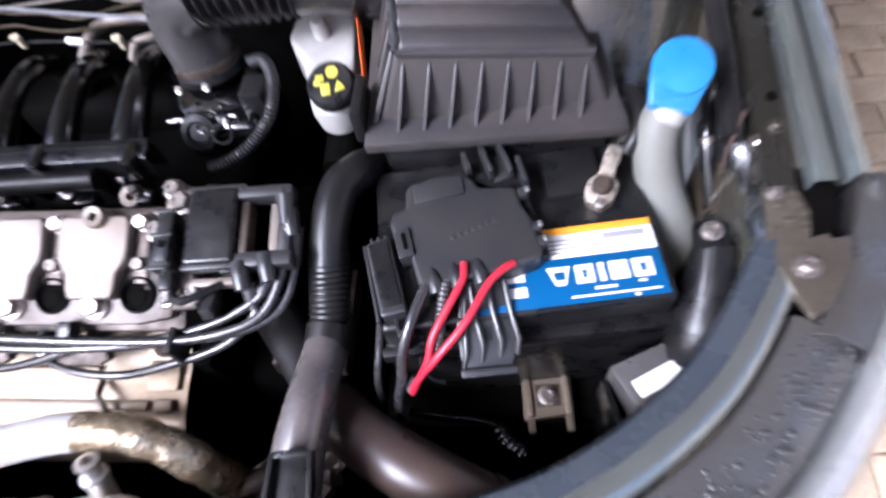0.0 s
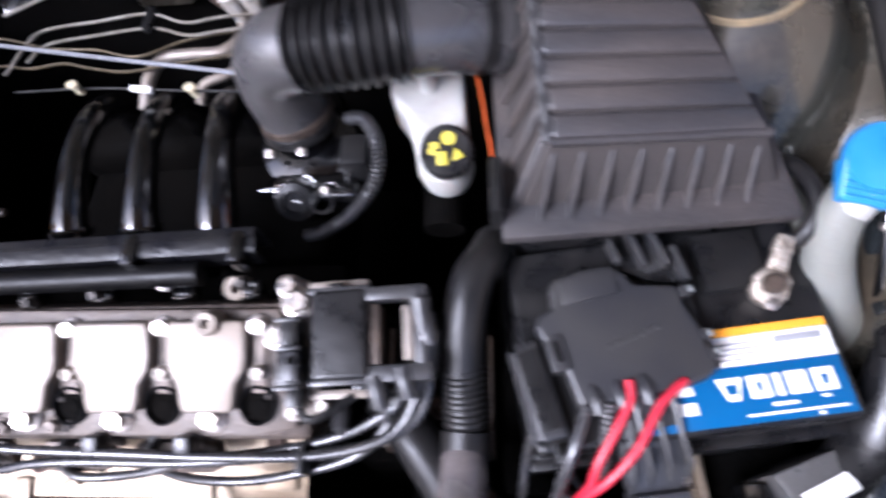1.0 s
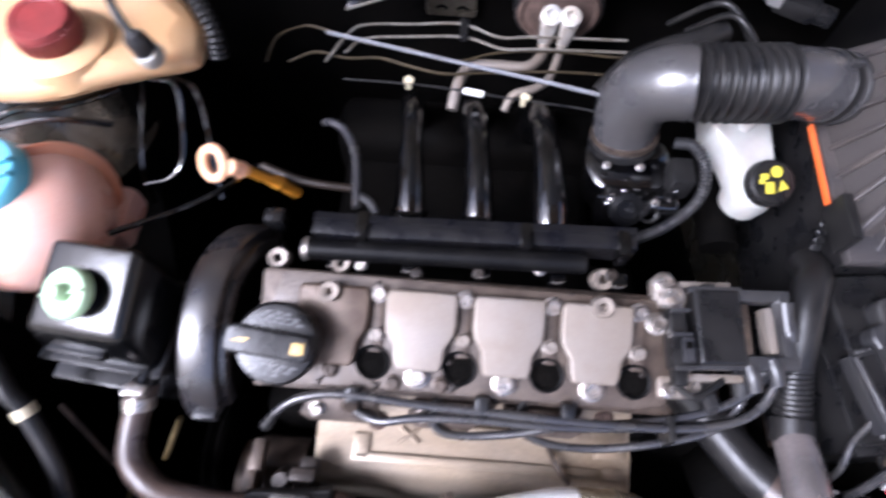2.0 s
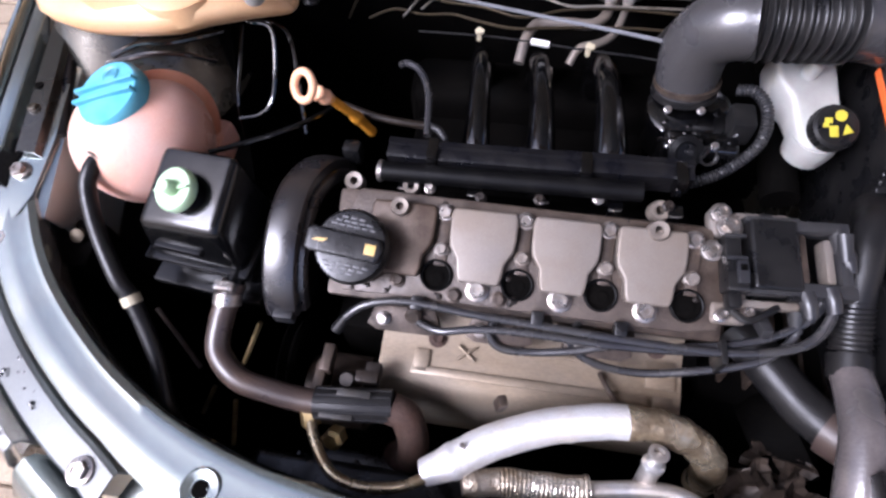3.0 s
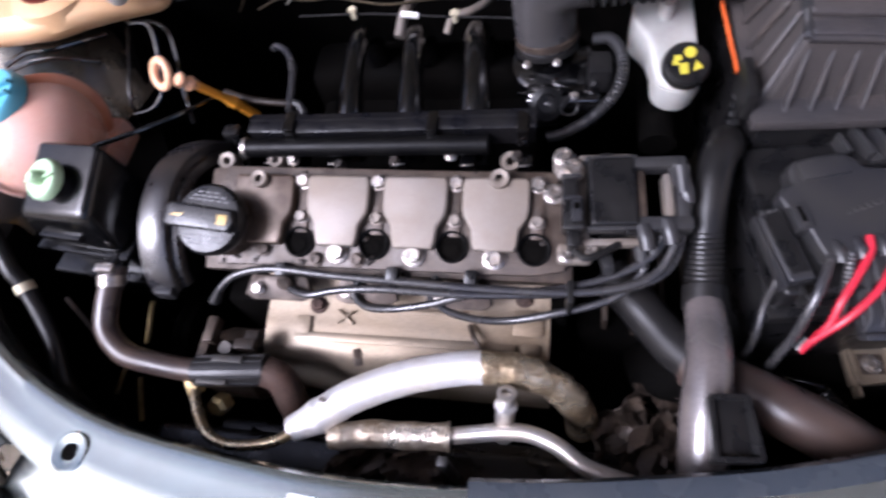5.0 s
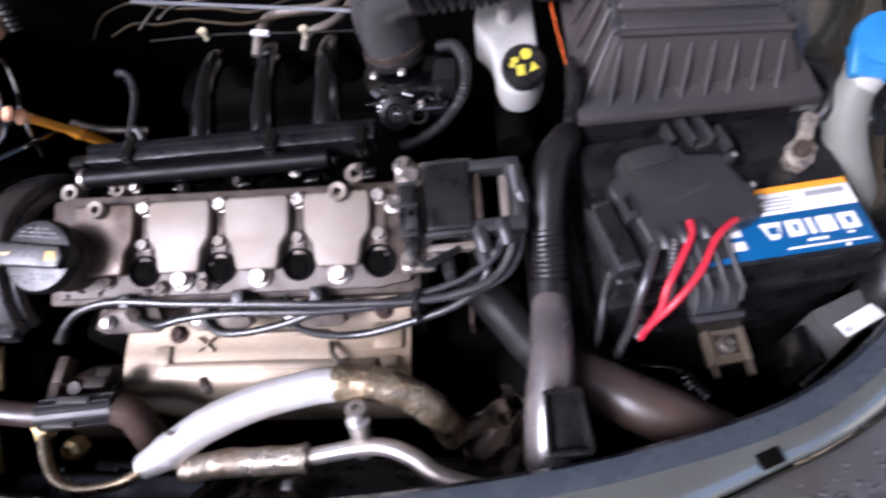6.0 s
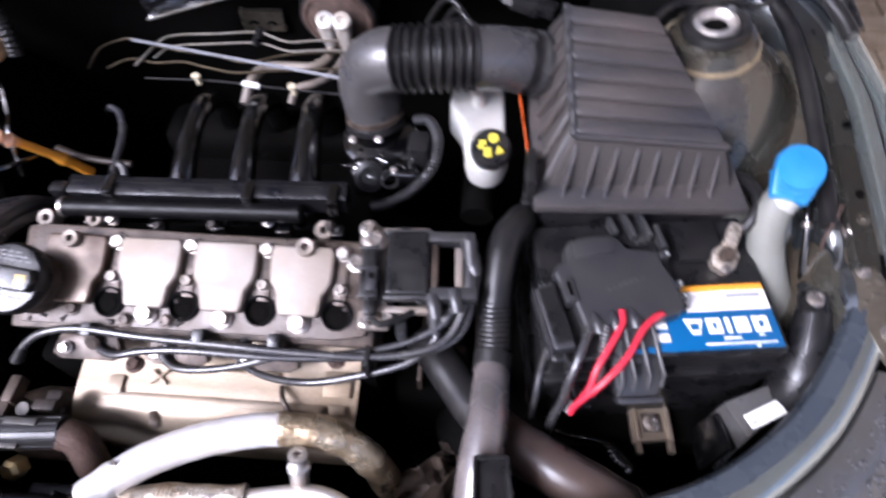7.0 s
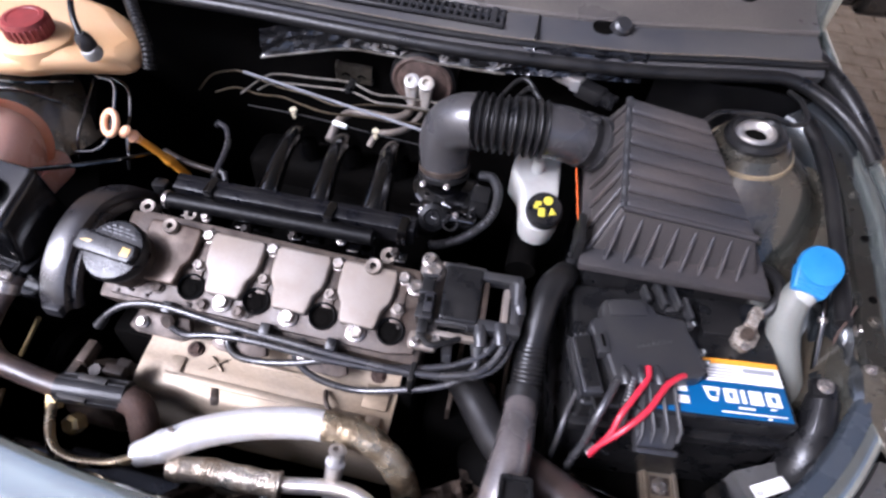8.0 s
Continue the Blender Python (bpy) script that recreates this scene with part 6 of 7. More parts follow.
for k in range(7):
    s = (k + 0.5) / 7
    a, b = TL.lerp(BL, s), LTL.lerp(LBL, s)
    out = Vector((-1, 0, 0.35)).normalized()
    w = Vector((0, 0.003, 0))
    part("side_fin", wedge([b - w - out * 0.003, b - w + out * 0.002, b + w + out * 0.002, b + w - out * 0.003], [a - w - out * 0.003, a - w + out * 0.002, a + w + out * 0.002, a + w - out * 0.003], 0.001, 1), box_plastic, filt)
    p = a + Vector((0.0, 0, 0.0012))
    part("edge_lug", box((0, 0, 0), (0.010, 0.012, 0.006), pose(*p, 16, 0, 0), 0.0028), grey_plastic, filt)
part("clip", box((0.318, 0.165, 0.856), (0.010, 0.05, 0.035), pose(0, 0, 0), 0.003), black_plastic, filt, "black spring clip")
A, B = Vector((0.305, 0.276, 0.866)), Vector((0.318, 0.190, 0.844))
W = Vector((0.045, 0.526, -0.474))
W = (W - (B - A) * (W.dot(B - A) / (B - A).length_squared)).normalized() * 0.0056
N = (B - A).cross(W).normalized() * 0.0005
single("orange_strap", wedge([A - W - N, B - W - N, B + W - N, A + W - N], [A - W + N, B - W + N, B + W + N, A + W + N], 0.0003, 1), strap_orange, "bright orange strap standing on edge beside the air filter box", "strap")
chain = thing("ribbed_strap", (0.322, 0.17, 0.80), "black notched strap hanging below the orange strap", "strap")
for k in range(9):
    t = k / 8
    part("notch", box((0, 0, 0), (0.012, 0.008, 0.006), pose(0.322 - 0.006 * t, 0.190 - 0.045 * t, 0.842 - 0.050 * t, 40, 0, 8), 0.001, 1), black_plastic, chain)

# ---- big hoses ----
snorkel = thing("air_hose", (0.285, 0.0, 0.70), "large dusty black air hose curving to the front panel", "hose")
part("upper_hose", tube([(0.315, 0.150, 0.795), (0.308, 0.128, 0.812), (0.296, 0.105, 0.818), (0.288, 0.07, 0.806), (0.286, 0.03, 0.780), (0.287, 0.0, 0.765)], 0.0178, 22), rubber, snorkel, "black rubber bend")
part("ribbed_hose", ridged([(0.286, 0.050, 0.791), (0.287, 0.022, 0.776), (0.287, -0.002, 0.764)], 0.0180, 0.0012, 0.0052, 22), rubber, snorkel, "ribbed sleeve")
part("collar", tube([(0.287, -0.006, 0.763), (0.286, -0.028, 0.758)], 0.0205, 22), rubber, snorkel)
part("collar_tab", box((0.290, -0.015, 0.783), (0.02, 0.018, 0.008), pose(0, 0, 0, 15, 0, 0), 0.002), black_plastic, snorkel)
part("lower_hose", tube([(0.286, -0.020, 0.760), (0.285, -0.045, 0.766), (0.282, -0.085, 0.772), (0.277, -0.125, 0.764), (0.275, -0.165, 0.748), (0.276, -0.19, 0.735)], lambda s, w: 0.0185 + 0.0035 * min(1.0, 1.6 * s / w), 26), dust_hose, snorkel, "dusty grey lower hose")
clip_at = pose(0.287, -0.148, 0.795, 4, 0, 4) @ Matrix.Diagonal((0.82, 0.95, 0.8, 1)) @ pose(-0.2825, 0.132, -0.775)
def clip_piece(name, bm, parent, label=""):
    bmesh.ops.transform(bm, matrix=clip_at, verts=bm.verts)
    return part(name, bm, black_plastic, parent, label)


mouth = clip_piece("mouth_clip", box((0.283, -0.132, 0.776), (0.034, 0.05, 0.004), bev=0.001), snorkel, "square black retaining clip")
clip_piece("clip_wall", wedge([(0.294, -0.158, 0.752), (0.299, -0.158, 0.752), (0.299, -0.105, 0.762), (0.294, -0.105, 0.762)], [(0.301, -0.158, 0.789), (0.306, -0.158, 0.789), (0.303, -0.105, 0.786), (0.298, -0.105, 0.786)], 0.0015), mouth)
clip_piece("clip_wall", wedge([(0.264, -0.158, 0.752), (0.269, -0.158, 0.752), (0.270, -0.105, 0.762), (0.265, -0.105, 0.762)], [(0.259, -0.158, 0.789), (0.264, -0.158, 0.789), (0.268, -0.105, 0.786), (0.263, -0.105, 0.786)], 0.0015), mouth)
clip_piece("clip_front", box((0.282, -0.158, 0.772), (0.044, 0.005, 0.034), bev=0.0015), mouth)
clip_piece("clip_back", box((0.283, -0.106, 0.778), (0.036, 0.005, 0.014), bev=0.0015), mouth)
rad_hose = thing("radiator_hose", (0.32, -0.09, 0.66), "thick brown-dusted radiator hose crossing below the air hose", "hose")
part("dark_hose", tube([(0.205, 0.035, 0.70), (0.227, 0.008, 0.702), (0.250, -0.023, 0.702), (0.272, -0.052, 0.706), (0.300, -0.080, 0.716)], 0.0235, 20), rubber, rad_hose, "black upstream hose")
part("hose", tube([(0.285, -0.066, 0.708), (0.304, -0.083, 0.718), (0.330, -0.102, 0.732), (0.362, -0.121, 0.740), (0.405, -0.140, 0.730), (0.450, -0.155, 0.69)], 0.0265, 22), brown_hose, rad_hose, "brown dusty hose")
part("hose_clamp", lathe([(0.0268, -0.006), (0.0282, -0.006), (0.0282, 0.006), (0.0268, 0.006)], facing((0.424, -0.1465, 0.7165), (0.75, -0.25, -0.6)), 24), dirty_alu, rad_hose, "steel band clamp")

# ---- battery ----
BAT = pose(0.452, 0.067, 0.63, 0, 0, 7.0)
bat = thing("battery", BAT.translation, "black car battery with a blue white and orange label", "battery")
part("case", box((0.0, 0.0, 0.070), (0.246, 0.172, 0.14), BAT, 0.005), black_plastic, bat)
part("lid", box((0.0, 0.0, 0.155), (0.240, 0.164, 0.036), BAT, 0.006, 3), black_plastic, bat, "black lid")
part("front_ledge", box((0.0, -0.086, 0.132), (0.250, 0.010, 0.016), BAT, 0.003), black_plastic, bat)
lab = part("label", prism([(-0.040, -0.078), (0.114, -0.078), (0.114, -0.036), (-0.040, -0.036)], 0.1725, 0.1738, BAT, 0.0002), label_blue, bat, "blue printed label")
part("label_band", prism([(-0.040, -0.0355), (0.114, -0.0355), (0.114, -0.013), (-0.040, -0.013)], 0.1725, 0.1738, BAT, 0.0002), label_white, lab, "white label band")
part("label_band", prism([(-0.040, -0.0125), (0.114, -0.0125), (0.114, -0.006), (-0.040, -0.006)], 0.1725, 0.1738, BAT, 0.0002), label_orange, lab, "orange label stripe")
for k, (x0, x1) in enumerate(((0.090, 0.106), (0.071, 0.086), (0.062, 0.067), (0.043, 0.058), (0.020, 0.040))):      # a brand mark, drawn as five plain white blocks
    part("brand_block", prism([(x0 if k < 4 else x0 + 0.006, -0.061), (x1 if k < 4 else x1 - 0.006, -0.061), (x1, -0.044), (x0, -0.044)], 0.1734, 0.1744, BAT, 0.0016 if k != 2 else 0.0005), label_white, lab)
    if k in (0, 3, 4):
        part("block_core", prism([(x0 + 0.006, -0.0565), (x1 - 0.006, -0.0565), (x1 - 0.005, -0.049), (x0 + 0.005, -0.049)], 0.1743, 0.1748, BAT, 0.0002), label_blue, lab)
for x0, x1, y, h in ((0.036, 0.108, -0.0725, 0.0008), (0.056, 0.074, -0.0665, 0.0012), (0.086, 0.090, -0.076, 0.0012), (0.092, 0.098, -0.0645, 0.0010)):
    part("printed_line", prism([(x0, y - h), (x1, y - h), (x1, y + h), (x0, y + h)], 0.1734, 0.1743, BAT, 0.0001), label_white, lab)
for y in (-0.063, -0.049):
    part("label_panel", prism([(-0.030, y - 0.0045), (0.002, y - 0.0045), (0.002, y + 0.0045), (-0.030, y + 0.0045)], 0.1734, 0.1743, BAT, 0.0001), label_white, lab)
for y, x0, x1, h in ((-0.019, 0.072, 0.108, 0.0028), (-0.019, 0.020, 0.060, 0.0008), (-0.023, 0.020, 0.060, 0.0008), (-0.027, 0.020, 0.060, 0.0008), (-0.031, 0.024, 0.056, 0.0008)):
    part("printed_line", prism([(x0, y - h), (x1, y - h), (x1, y + h), (x0, y + h)], 0.1734, 0.1742, BAT, 0.0001), print_grey, lab)
part("terminal_flap", box((0.058, 0.048, 0.176), (0.05, 0.05, 0.012), BAT, 0.003), black_plastic, bat, "dusty black terminal cover")
tray = thing("battery_tray", (0.46, 0.06, 0.56), "black battery tray with a brown metal clamp plate", "tray")
# Tray colour carries the shade under the battery.
part("tray", box((0.46, 0.07, 0.60), (0.29, 0.24, 0.05), pose(0, 0, 0), 0.008), dark_void, tray)
part("clamp_plate", prism([(-0.026, -0.022), (0.024, -0.018), (0.026, 0.022), (-0.024, 0.024)], -0.006, 0.004, pose(0.484, -0.034, 0.640, 0, 0, 5), 0.002), shield_metal, tray, "brown steel clamp plate")
part("plate_recess", prism([(-0.012, -0.010), (0.012, -0.010), (0.013, 0.012), (-0.012, 0.013)], 0.0038, 0.0050, pose(0.484, -0.034, 0.640, 0, 0, 5), 0.001), dirty_alu, tray)
for u in (-0.019, 0.019):
    part("plate_fold", box((u, 0.0, 0.006), (0.006, 0.040, 0.006), pose(0.484, -0.034, 0.640, 0, 0, 5), 0.002), shield_metal, tray)
    part("clamp_leg", box((u, -0.026, -0.002), (0.007, 0.016, 0.010), pose(0.484, -0.034, 0.640, 0, 0, 5), 0.001), shield_metal, tray)
part("clamp_bolt", bolt_mesh((0.484, -0.033, 0.645), (0, -0.1, 1), 0.0075, 0.006), steel, tray, "grey clamp bolt")
# Post below the clamp plate blackened for the same shade.
part("tray_post", box((0.486, -0.035, 0.60), (0.05, 0.045, 0.07), pose(0, 0, 0), 0.003), dark_void, tray)
term = thing("battery_terminal", (0.53, 0.10, 0.80), "bright worn lead terminal clamp with a black cable", "terminal clamp")
TM = pose(0.528, 0.097, 0.815, 14, 0, -22) @ Matrix.Diagonal((0.85, 0.85, 0.9, 1))
part("clamp", prism([(-0.010, -0.018), (0.006, -0.022), (0.015, -0.010), (0.016, 0.008), (0.008, 0.018), (-0.008, 0.016), (-0.016, 0.004), (-0.015, -0.010)], -0.012, 0.006, TM, 0.003, 2), lead_metal, term)
part("post", lathe([(0.0095, 0), (0.0088, 0.009), (0.007, 0.011), (0, 0.011)], TM @ pose(0.0, 0.0, 0.004), 16), dirty_alu, term, "dull lead post")
part("clamp_nut", lathe([(0.006, 0), (0.006, 0.005), (0.003, 0.006), (0, 0.006)], TM @ pose(0.004, -0.018, 0.004), 6), steel, term)
part("crimp", prism([(-0.0085, 0.014), (0.0085, 0.014), (0.0075, 0.030), (0.0090, 0.034), (0.0075, 0.048), (-0.0075, 0.048), (-0.0090, 0.034), (-0.0075, 0.030)], -0.004, 0.009, TM, 0.003, 2), lead_metal, term, "crimped cable end")
part("cable", tube([(0.551, 0.130, 0.824), (0.557, 0.136, 0.834), (0.564, 0.150, 0.842), (0.563, 0.172, 0.843), (0.558, 0.198, 0.830), (0.553, 0.218, 0.800), (0.550, 0.230, 0.74)], 0.0068, 12), rubber, term, "black cable loop")

fuse = thing("fuse_box", (0.41, 0.055, 0.802), "black plastic fuse box cover clipped on the battery", "fuse box")
FB = pose(0.412, 0.055, 0.819, 2, -3, 15)
COVER_LINE = [(-0.049, -0.042), (0.024, -0.046), (0.048, -0.044), (0.055, -0.038), (0.055, -0.008), (0.051, 0.010), (0.051, 0.028), (0.021, 0.038), (0.018, 0.048), (0.010, 0.058), (-0.012, 0.061), (-0.036, 0.060), (-0.042, 0.054), (-0.045, 0.037), (-0.057, 0.035), (-0.062, 0.026), (-0.060, 0.014), (-0.051, -0.002)]
part("cover", wedge([FB @ Vector((x * 1.02, y * 1.02, -0.022)) for x, y in COVER_LINE], [FB @ Vector((x, y, 0.004)) for x, y in COVER_LINE], 0.0045, 3), grey_plastic, fuse, "matt black cover")
part("cover_skirt", prism([(x * 1.03, y * 1.03) for x, y in COVER_LINE], -0.030, -0.020, FB, 0.002), black_plastic, fuse)
part("rear_bulge", prism([(-0.036, 0.036), (0.008, 0.034), (0.010, 0.052), (-0.012, 0.057), (-0.034, 0.056)], 0.002, 0.0065, FB, 0.0020), grey_plastic, fuse)
for k in range(7):
    part("emboss", box((-0.012 + 0.0062 * k, -0.004 + 0.0008 * k, 0.0044), (0.0040, 0.0045, 0.0010), FB, 0.0003, 1), grey_plastic, fuse)
side_lug = part("side_lug", prism([(-0.060, -0.012), (-0.046, -0.012), (-0.046, 0.016), (-0.060, 0.014)], -0.012, 0.007, FB, 0.002), grey_plastic, fuse, "moulded latch")
# Black inset paints the shade inside the latch.
part("latch_gap", box((-0.052, 0.003, 0.0068), (0.004, 0.016, 0.0014), FB, 0.0004, 1), dark_void, side_lug)
for u, v in ((-0.036, -0.028), (-0.018, -0.029), (0.001, -0.030)):
    part("cable_guide", sweep([FB @ Vector((u, v + 0.004, 0.0010)), FB @ Vector((u, v - 0.004, 0.003)), FB @ Vector((u, v - 0.012, 0.002)), FB @ Vector((u, v - 0.019, -0.001))], lambda s, w: 0.0016 + 0.0052 * min(1.0, 1.5 * s / w), 12), grey_plastic, fuse)
for v in (0.022, -0.014, -0.028):
    hinge = part("hinge_tab", box((0.056, v, -0.004), (0.009, 0.009, 0.014), FB, 0.002), grey_plastic, fuse, "pale worn hinge tab")
    part("hinge_pin", box((0.060, v, 0.004), (0.004, 0.006, 0.003), FB, 0.001, 1), plate_grey, hinge)
part("hinge_rail", box((0.058, -0.004, -0.012), (0.006, 0.070, 0.012), FB, 0.002), black_plastic, fuse)
holder = part("side_holder", prism([(-0.086, 0.013), (-0.085, -0.056), (-0.063, -0.057), (-0.064, 0.016)][::1], -0.020, 0.002, FB, 0.003, 3), grey_plastic, fuse, "narrow black fuse holder")
part("holder_lid", prism([(-0.083, 0.010), (-0.082, -0.050), (-0.066, -0.050), (-0.067, 0.012)], 0.0015, 0.0038, FB, 0.0012), black_plastic, holder)
part("holder_rail", box((-0.0875, -0.022, -0.010), (0.003, 0.072, 0.018), FB, 0.001), grey_plastic, holder)
part("holder_foot", prism([(-0.076, -0.056), (-0.062, -0.056), (-0.061, -0.074), (-0.070, -0.078), (-0.076, -0.072)], -0.030, -0.006, FB, 0.002), black_plastic, holder)
# Window is a black box coloured as shaded depth.
part("foot_window", box((-0.069, -0.064, -0.0055), (0.008, 0.009, 0.0014), FB, 0.0004, 1), dark_void, holder)
for u in (-0.080, -0.074, -0.068):
    part("holder_tooth", box((u, 0.016, -0.002), (0.003, 0.005, 0.006), FB, 0.001, 1), grey_plastic, holder)
back = part("back_clip", prism([(0.016, 0.058), (0.040, 0.040), (0.060, 0.032), (0.064, 0.054), (0.058, 0.078), (0.034, 0.084), (0.018, 0.076)], -0.026, -0.012, FB, 0.003, 2), black_plastic, fuse, "black ribbed clip behind the cover")
for u0, v0, u1, v1 in ((0.017, 0.080, 0.018, 0.058), (0.034, 0.086, 0.036, 0.050), (0.050, 0.086, 0.053, 0.046), (0.062, 0.060, 0.062, 0.030)):
    a, b = Vector((u0, v0, -0.016)), Vector((u1, v1, -0.010))
    part("clip_rib", wedge([FB @ (a + Vector((-0.0026, 0, 0))), FB @ (b + Vector((-0.0026, 0, 0))), FB @ (b + Vector((0.0026, 0, 0))), FB @ (a + Vector((0.0026, 0, 0)))], [FB @ (a + Vector((-0.0022, 0, 0.019))), FB @ (b + Vector((-0.0022, 0, 0.014))), FB @ (b + Vector((0.0022, 0, 0.014))), FB @ (a + Vector((0.0022, 0, 0.019)))], 0.0012, 2), grey_plastic, back)
part("clip_floor", box((0.044, 0.060, -0.011), (0.012, 0.026, 0.004), FB, 0.001), grey_plastic, back)
FC = framed((0.428, -0.021, 0.801), (0.10, -0.42, 0.90), (1.0, 0.10, 0.0))
front = part("front_clip", prism([(-0.022, -0.036), (0.018, -0.036), (0.024, -0.020), (0.020, 0.034), (-0.016, 0.036), (-0.025, -0.004)], -0.016, -0.002, FC, 0.003, 2), grey_plastic, fuse, "black bracket over the battery edge")
for u0, v0, u1, v1 in ((-0.021, -0.034, -0.015, 0.020), (-0.006, -0.030, -0.010, 0.034), (0.009, -0.028, 0.004, 0.036), (0.023, -0.026, 0.018, 0.034)):
    part("clip_rib", sweep([FC @ Vector((u0, v0, -0.004)), FC @ Vector((u0 * 0.9 + u1 * 0.1 + 0.002, v0 * 0.8 + v1 * 0.2, 0.002)), FC @ Vector((u0 * 0.4 + u1 * 0.6, v0 * 0.4 + v1 * 0.6, 0.002)), FC @ Vector((u1, v1, -0.002))], 0.0024, 8), grey_plastic, front)
# Clip opening shown by a black box instead of real depth.
part("clip_window", box((0.001, -0.008, -0.0035), (0.009, 0.013, 0.003), FC, 0.0008, 1), dark_void, front)
part("clip_foot", box((-0.001, -0.038, -0.004), (0.046, 0.007, 0.014), FC, 0.003), grey_plastic, front)


def wire(name, pts, r, mat, label, group):
    single(name, tube(pts, r, 10, 8), mat, label, "cable", group)


wire("red_cable", [(0.411, 0.022, 0.824), (0.410, 0.008, 0.822), (0.398, -0.014, 0.815), (0.386, -0.034, 0.805), (0.381, -0.048, 0.790), (0.372, -0.058, 0.772), (0.365, -0.065, 0.760)], 0.0034, red_wire, "red battery cable under the fuse box", "red cables")
wire("red_cable", [(0.451, 0.022, 0.822), (0.443, 0.016, 0.824), (0.430, 0.003, 0.822), (0.413, -0.025, 0.814), (0.391, -0.047, 0.799), (0.373, -0.058, 0.776), (0.365, -0.064, 0.762)], 0.0034, red_wire, "red battery cable under the fuse box", "red cables")
single("cable_collar", tube([(0.371, -0.055, 0.768), (0.364, -0.063, 0.759)], 0.0058, 12), grey_plastic, "grey collar round the ends of the red cables", "collar")
single("split_sleeve", ridged([(0.396, 0.006, 0.818), (0.393, -0.012, 0.812), (0.390, -0.034, 0.798), (0.384, -0.048, 0.780)], 0.0046, 0.0005, 0.004, 10), hose_rubber, "grey cable sleeve between the red cables", "cable sleeve")
wire("black_cable", [(0.380, 0.004, 0.818), (0.369, -0.024, 0.812), (0.361, -0.043, 0.796), (0.357, -0.056, 0.768), (0.351, -0.066, 0.742), (0.348, -0.075, 0.70)], 0.0046, lead_rubber, "dusty black cable under the fuse box", "black cables")
wire("black_cable", [(0.343, -0.006, 0.802), (0.340, -0.014, 0.792), (0.336, -0.026, 0.772), (0.332, -0.050, 0.747), (0.330, -0.062, 0.70)], 0.0036, lead_rubber, "dusty black cable under the fuse box", "black cables")
wire("black_cable", [(0.392, -0.010, 0.790), (0.376, -0.022, 0.772), (0.371, -0.036, 0.756), (0.378, -0.048, 0.748), (0.390, -0.050, 0.742)], 0.0030, rubber, "thin black cable looping below the fuse box", "black cables")
single("connector_plug", ridged([(0.430, -0.062, 0.640), (0.442, -0.074, 0.632), (0.458, -0.084, 0.622)], 0.0085, 0.0012, 0.006, 14), gloss_black, "small ribbed black plug below the battery", "connector")
wire("black_cable", [(0.356, -0.066, 0.700), (0.384, -0.060, 0.660), (0.410, -0.058, 0.645), (0.432, -0.062, 0.640)], 0.0045, gloss_black, "black cable below the battery", "black cables")

# ---- washer neck and lamp parts ----
wash = thing("washer_filler", (0.60, 0.12, 0.60), "milky washer bottle neck with a bright blue cap", "filler neck")
part("neck", tube([(0.587, 0.155, 0.861), (0.582, 0.150, 0.855), (0.576, 0.140, 0.840), (0.576, 0.127, 0.820), (0.583, 0.113, 0.794), (0.594, 0.099, 0.768), (0.603, 0.086, 0.744), (0.608, 0.072, 0.700), (0.610, 0.066, 0.62)], lambda s, w: 0.0170 + 0.0055 * min(1, s / 0.13) ** 1.4, 28), neck_plastic, wash)
part("mouth", tube([(0.587, 0.155, 0.862), (0.584, 0.151, 0.857), (0.579, 0.145, 0.848)], lambda s, w: 0.0185 - 0.06 * s, 28), neck_top, wash, "milky mouth of the neck")
part("shoulder", tube([(0.553, 0.236, 0.770), (0.560, 0.212, 0.780), (0.572, 0.178, 0.774), (0.588, 0.134, 0.762), (0.602, 0.092, 0.73)], lambda s, w: 0.012 + 0.010 * math.sin(math.pi * min(1.0, 0.15 + s / w)), 22), neck_plastic, wash, "milky shoulder of the bottle")
WC = facing((0.590, 0.166, 0.884), (-0.03, -0.42, 0.9), -12)
part("cap", lathe([(0.0225, -0.006), (0.0248, -0.003), (0.0250, 0.002), (0.0235, 0.0055), (0.010, 0.0072), (0, 0.0072)], WC, 40), blue_cap, wash, "blue flap cap")
flap = part("cap_lip", wedge([WC @ Vector(p) for p in ((-0.018, -0.036, -0.012), (0.016, -0.036, -0.012), (0.0240, -0.006, -0.012), (-0.0240, -0.006, -0.012))], [WC @ Vector(p) for p in ((-0.019, -0.035, 0.000), (0.017, -0.035, 0.000), (0.0245, -0.004, 0.0055), (-0.0245, -0.004, 0.0055))], 0.003, 3), blue_cap, wash)
for k in range(5):
    v = -0.0130 - 0.0045 * k
    part("grip_ridge", box((-0.0005, v, 0.0044 - 0.0008 * k), (0.042 - 0.0020 * k, 0.0018, 0.0022), WC, 0.0006, 1), blue_cap, flap)
lampb = thing("headlamp_housing", (0.61, -0.02, 0.62), "black plastic headlamp housing with a paper label", "lamp housing")
part("rear_box", wedge([(0.532, -0.038, 0.64), (0.550, -0.085, 0.64), (0.612, -0.040, 0.64), (0.594, -0.012, 0.64)], [(0.530, -0.036, 0.742), (0.550, -0.072, 0.740), (0.604, -0.028, 0.752), (0.584, -0.014, 0.753)], 0.004), lamp_panel, lampb, "grey rear cover")
part("rear_ridge", wedge([(0.588, -0.016, 0.750), (0.582, -0.030, 0.750), (0.591, -0.036, 0.750), (0.600, -0.023, 0.750)], [(0.587, -0.017, 0.758), (0.583, -0.028, 0.758), (0.591, -0.034, 0.758), (0.598, -0.024, 0.758)], 0.002), lamp_panel, lampb)
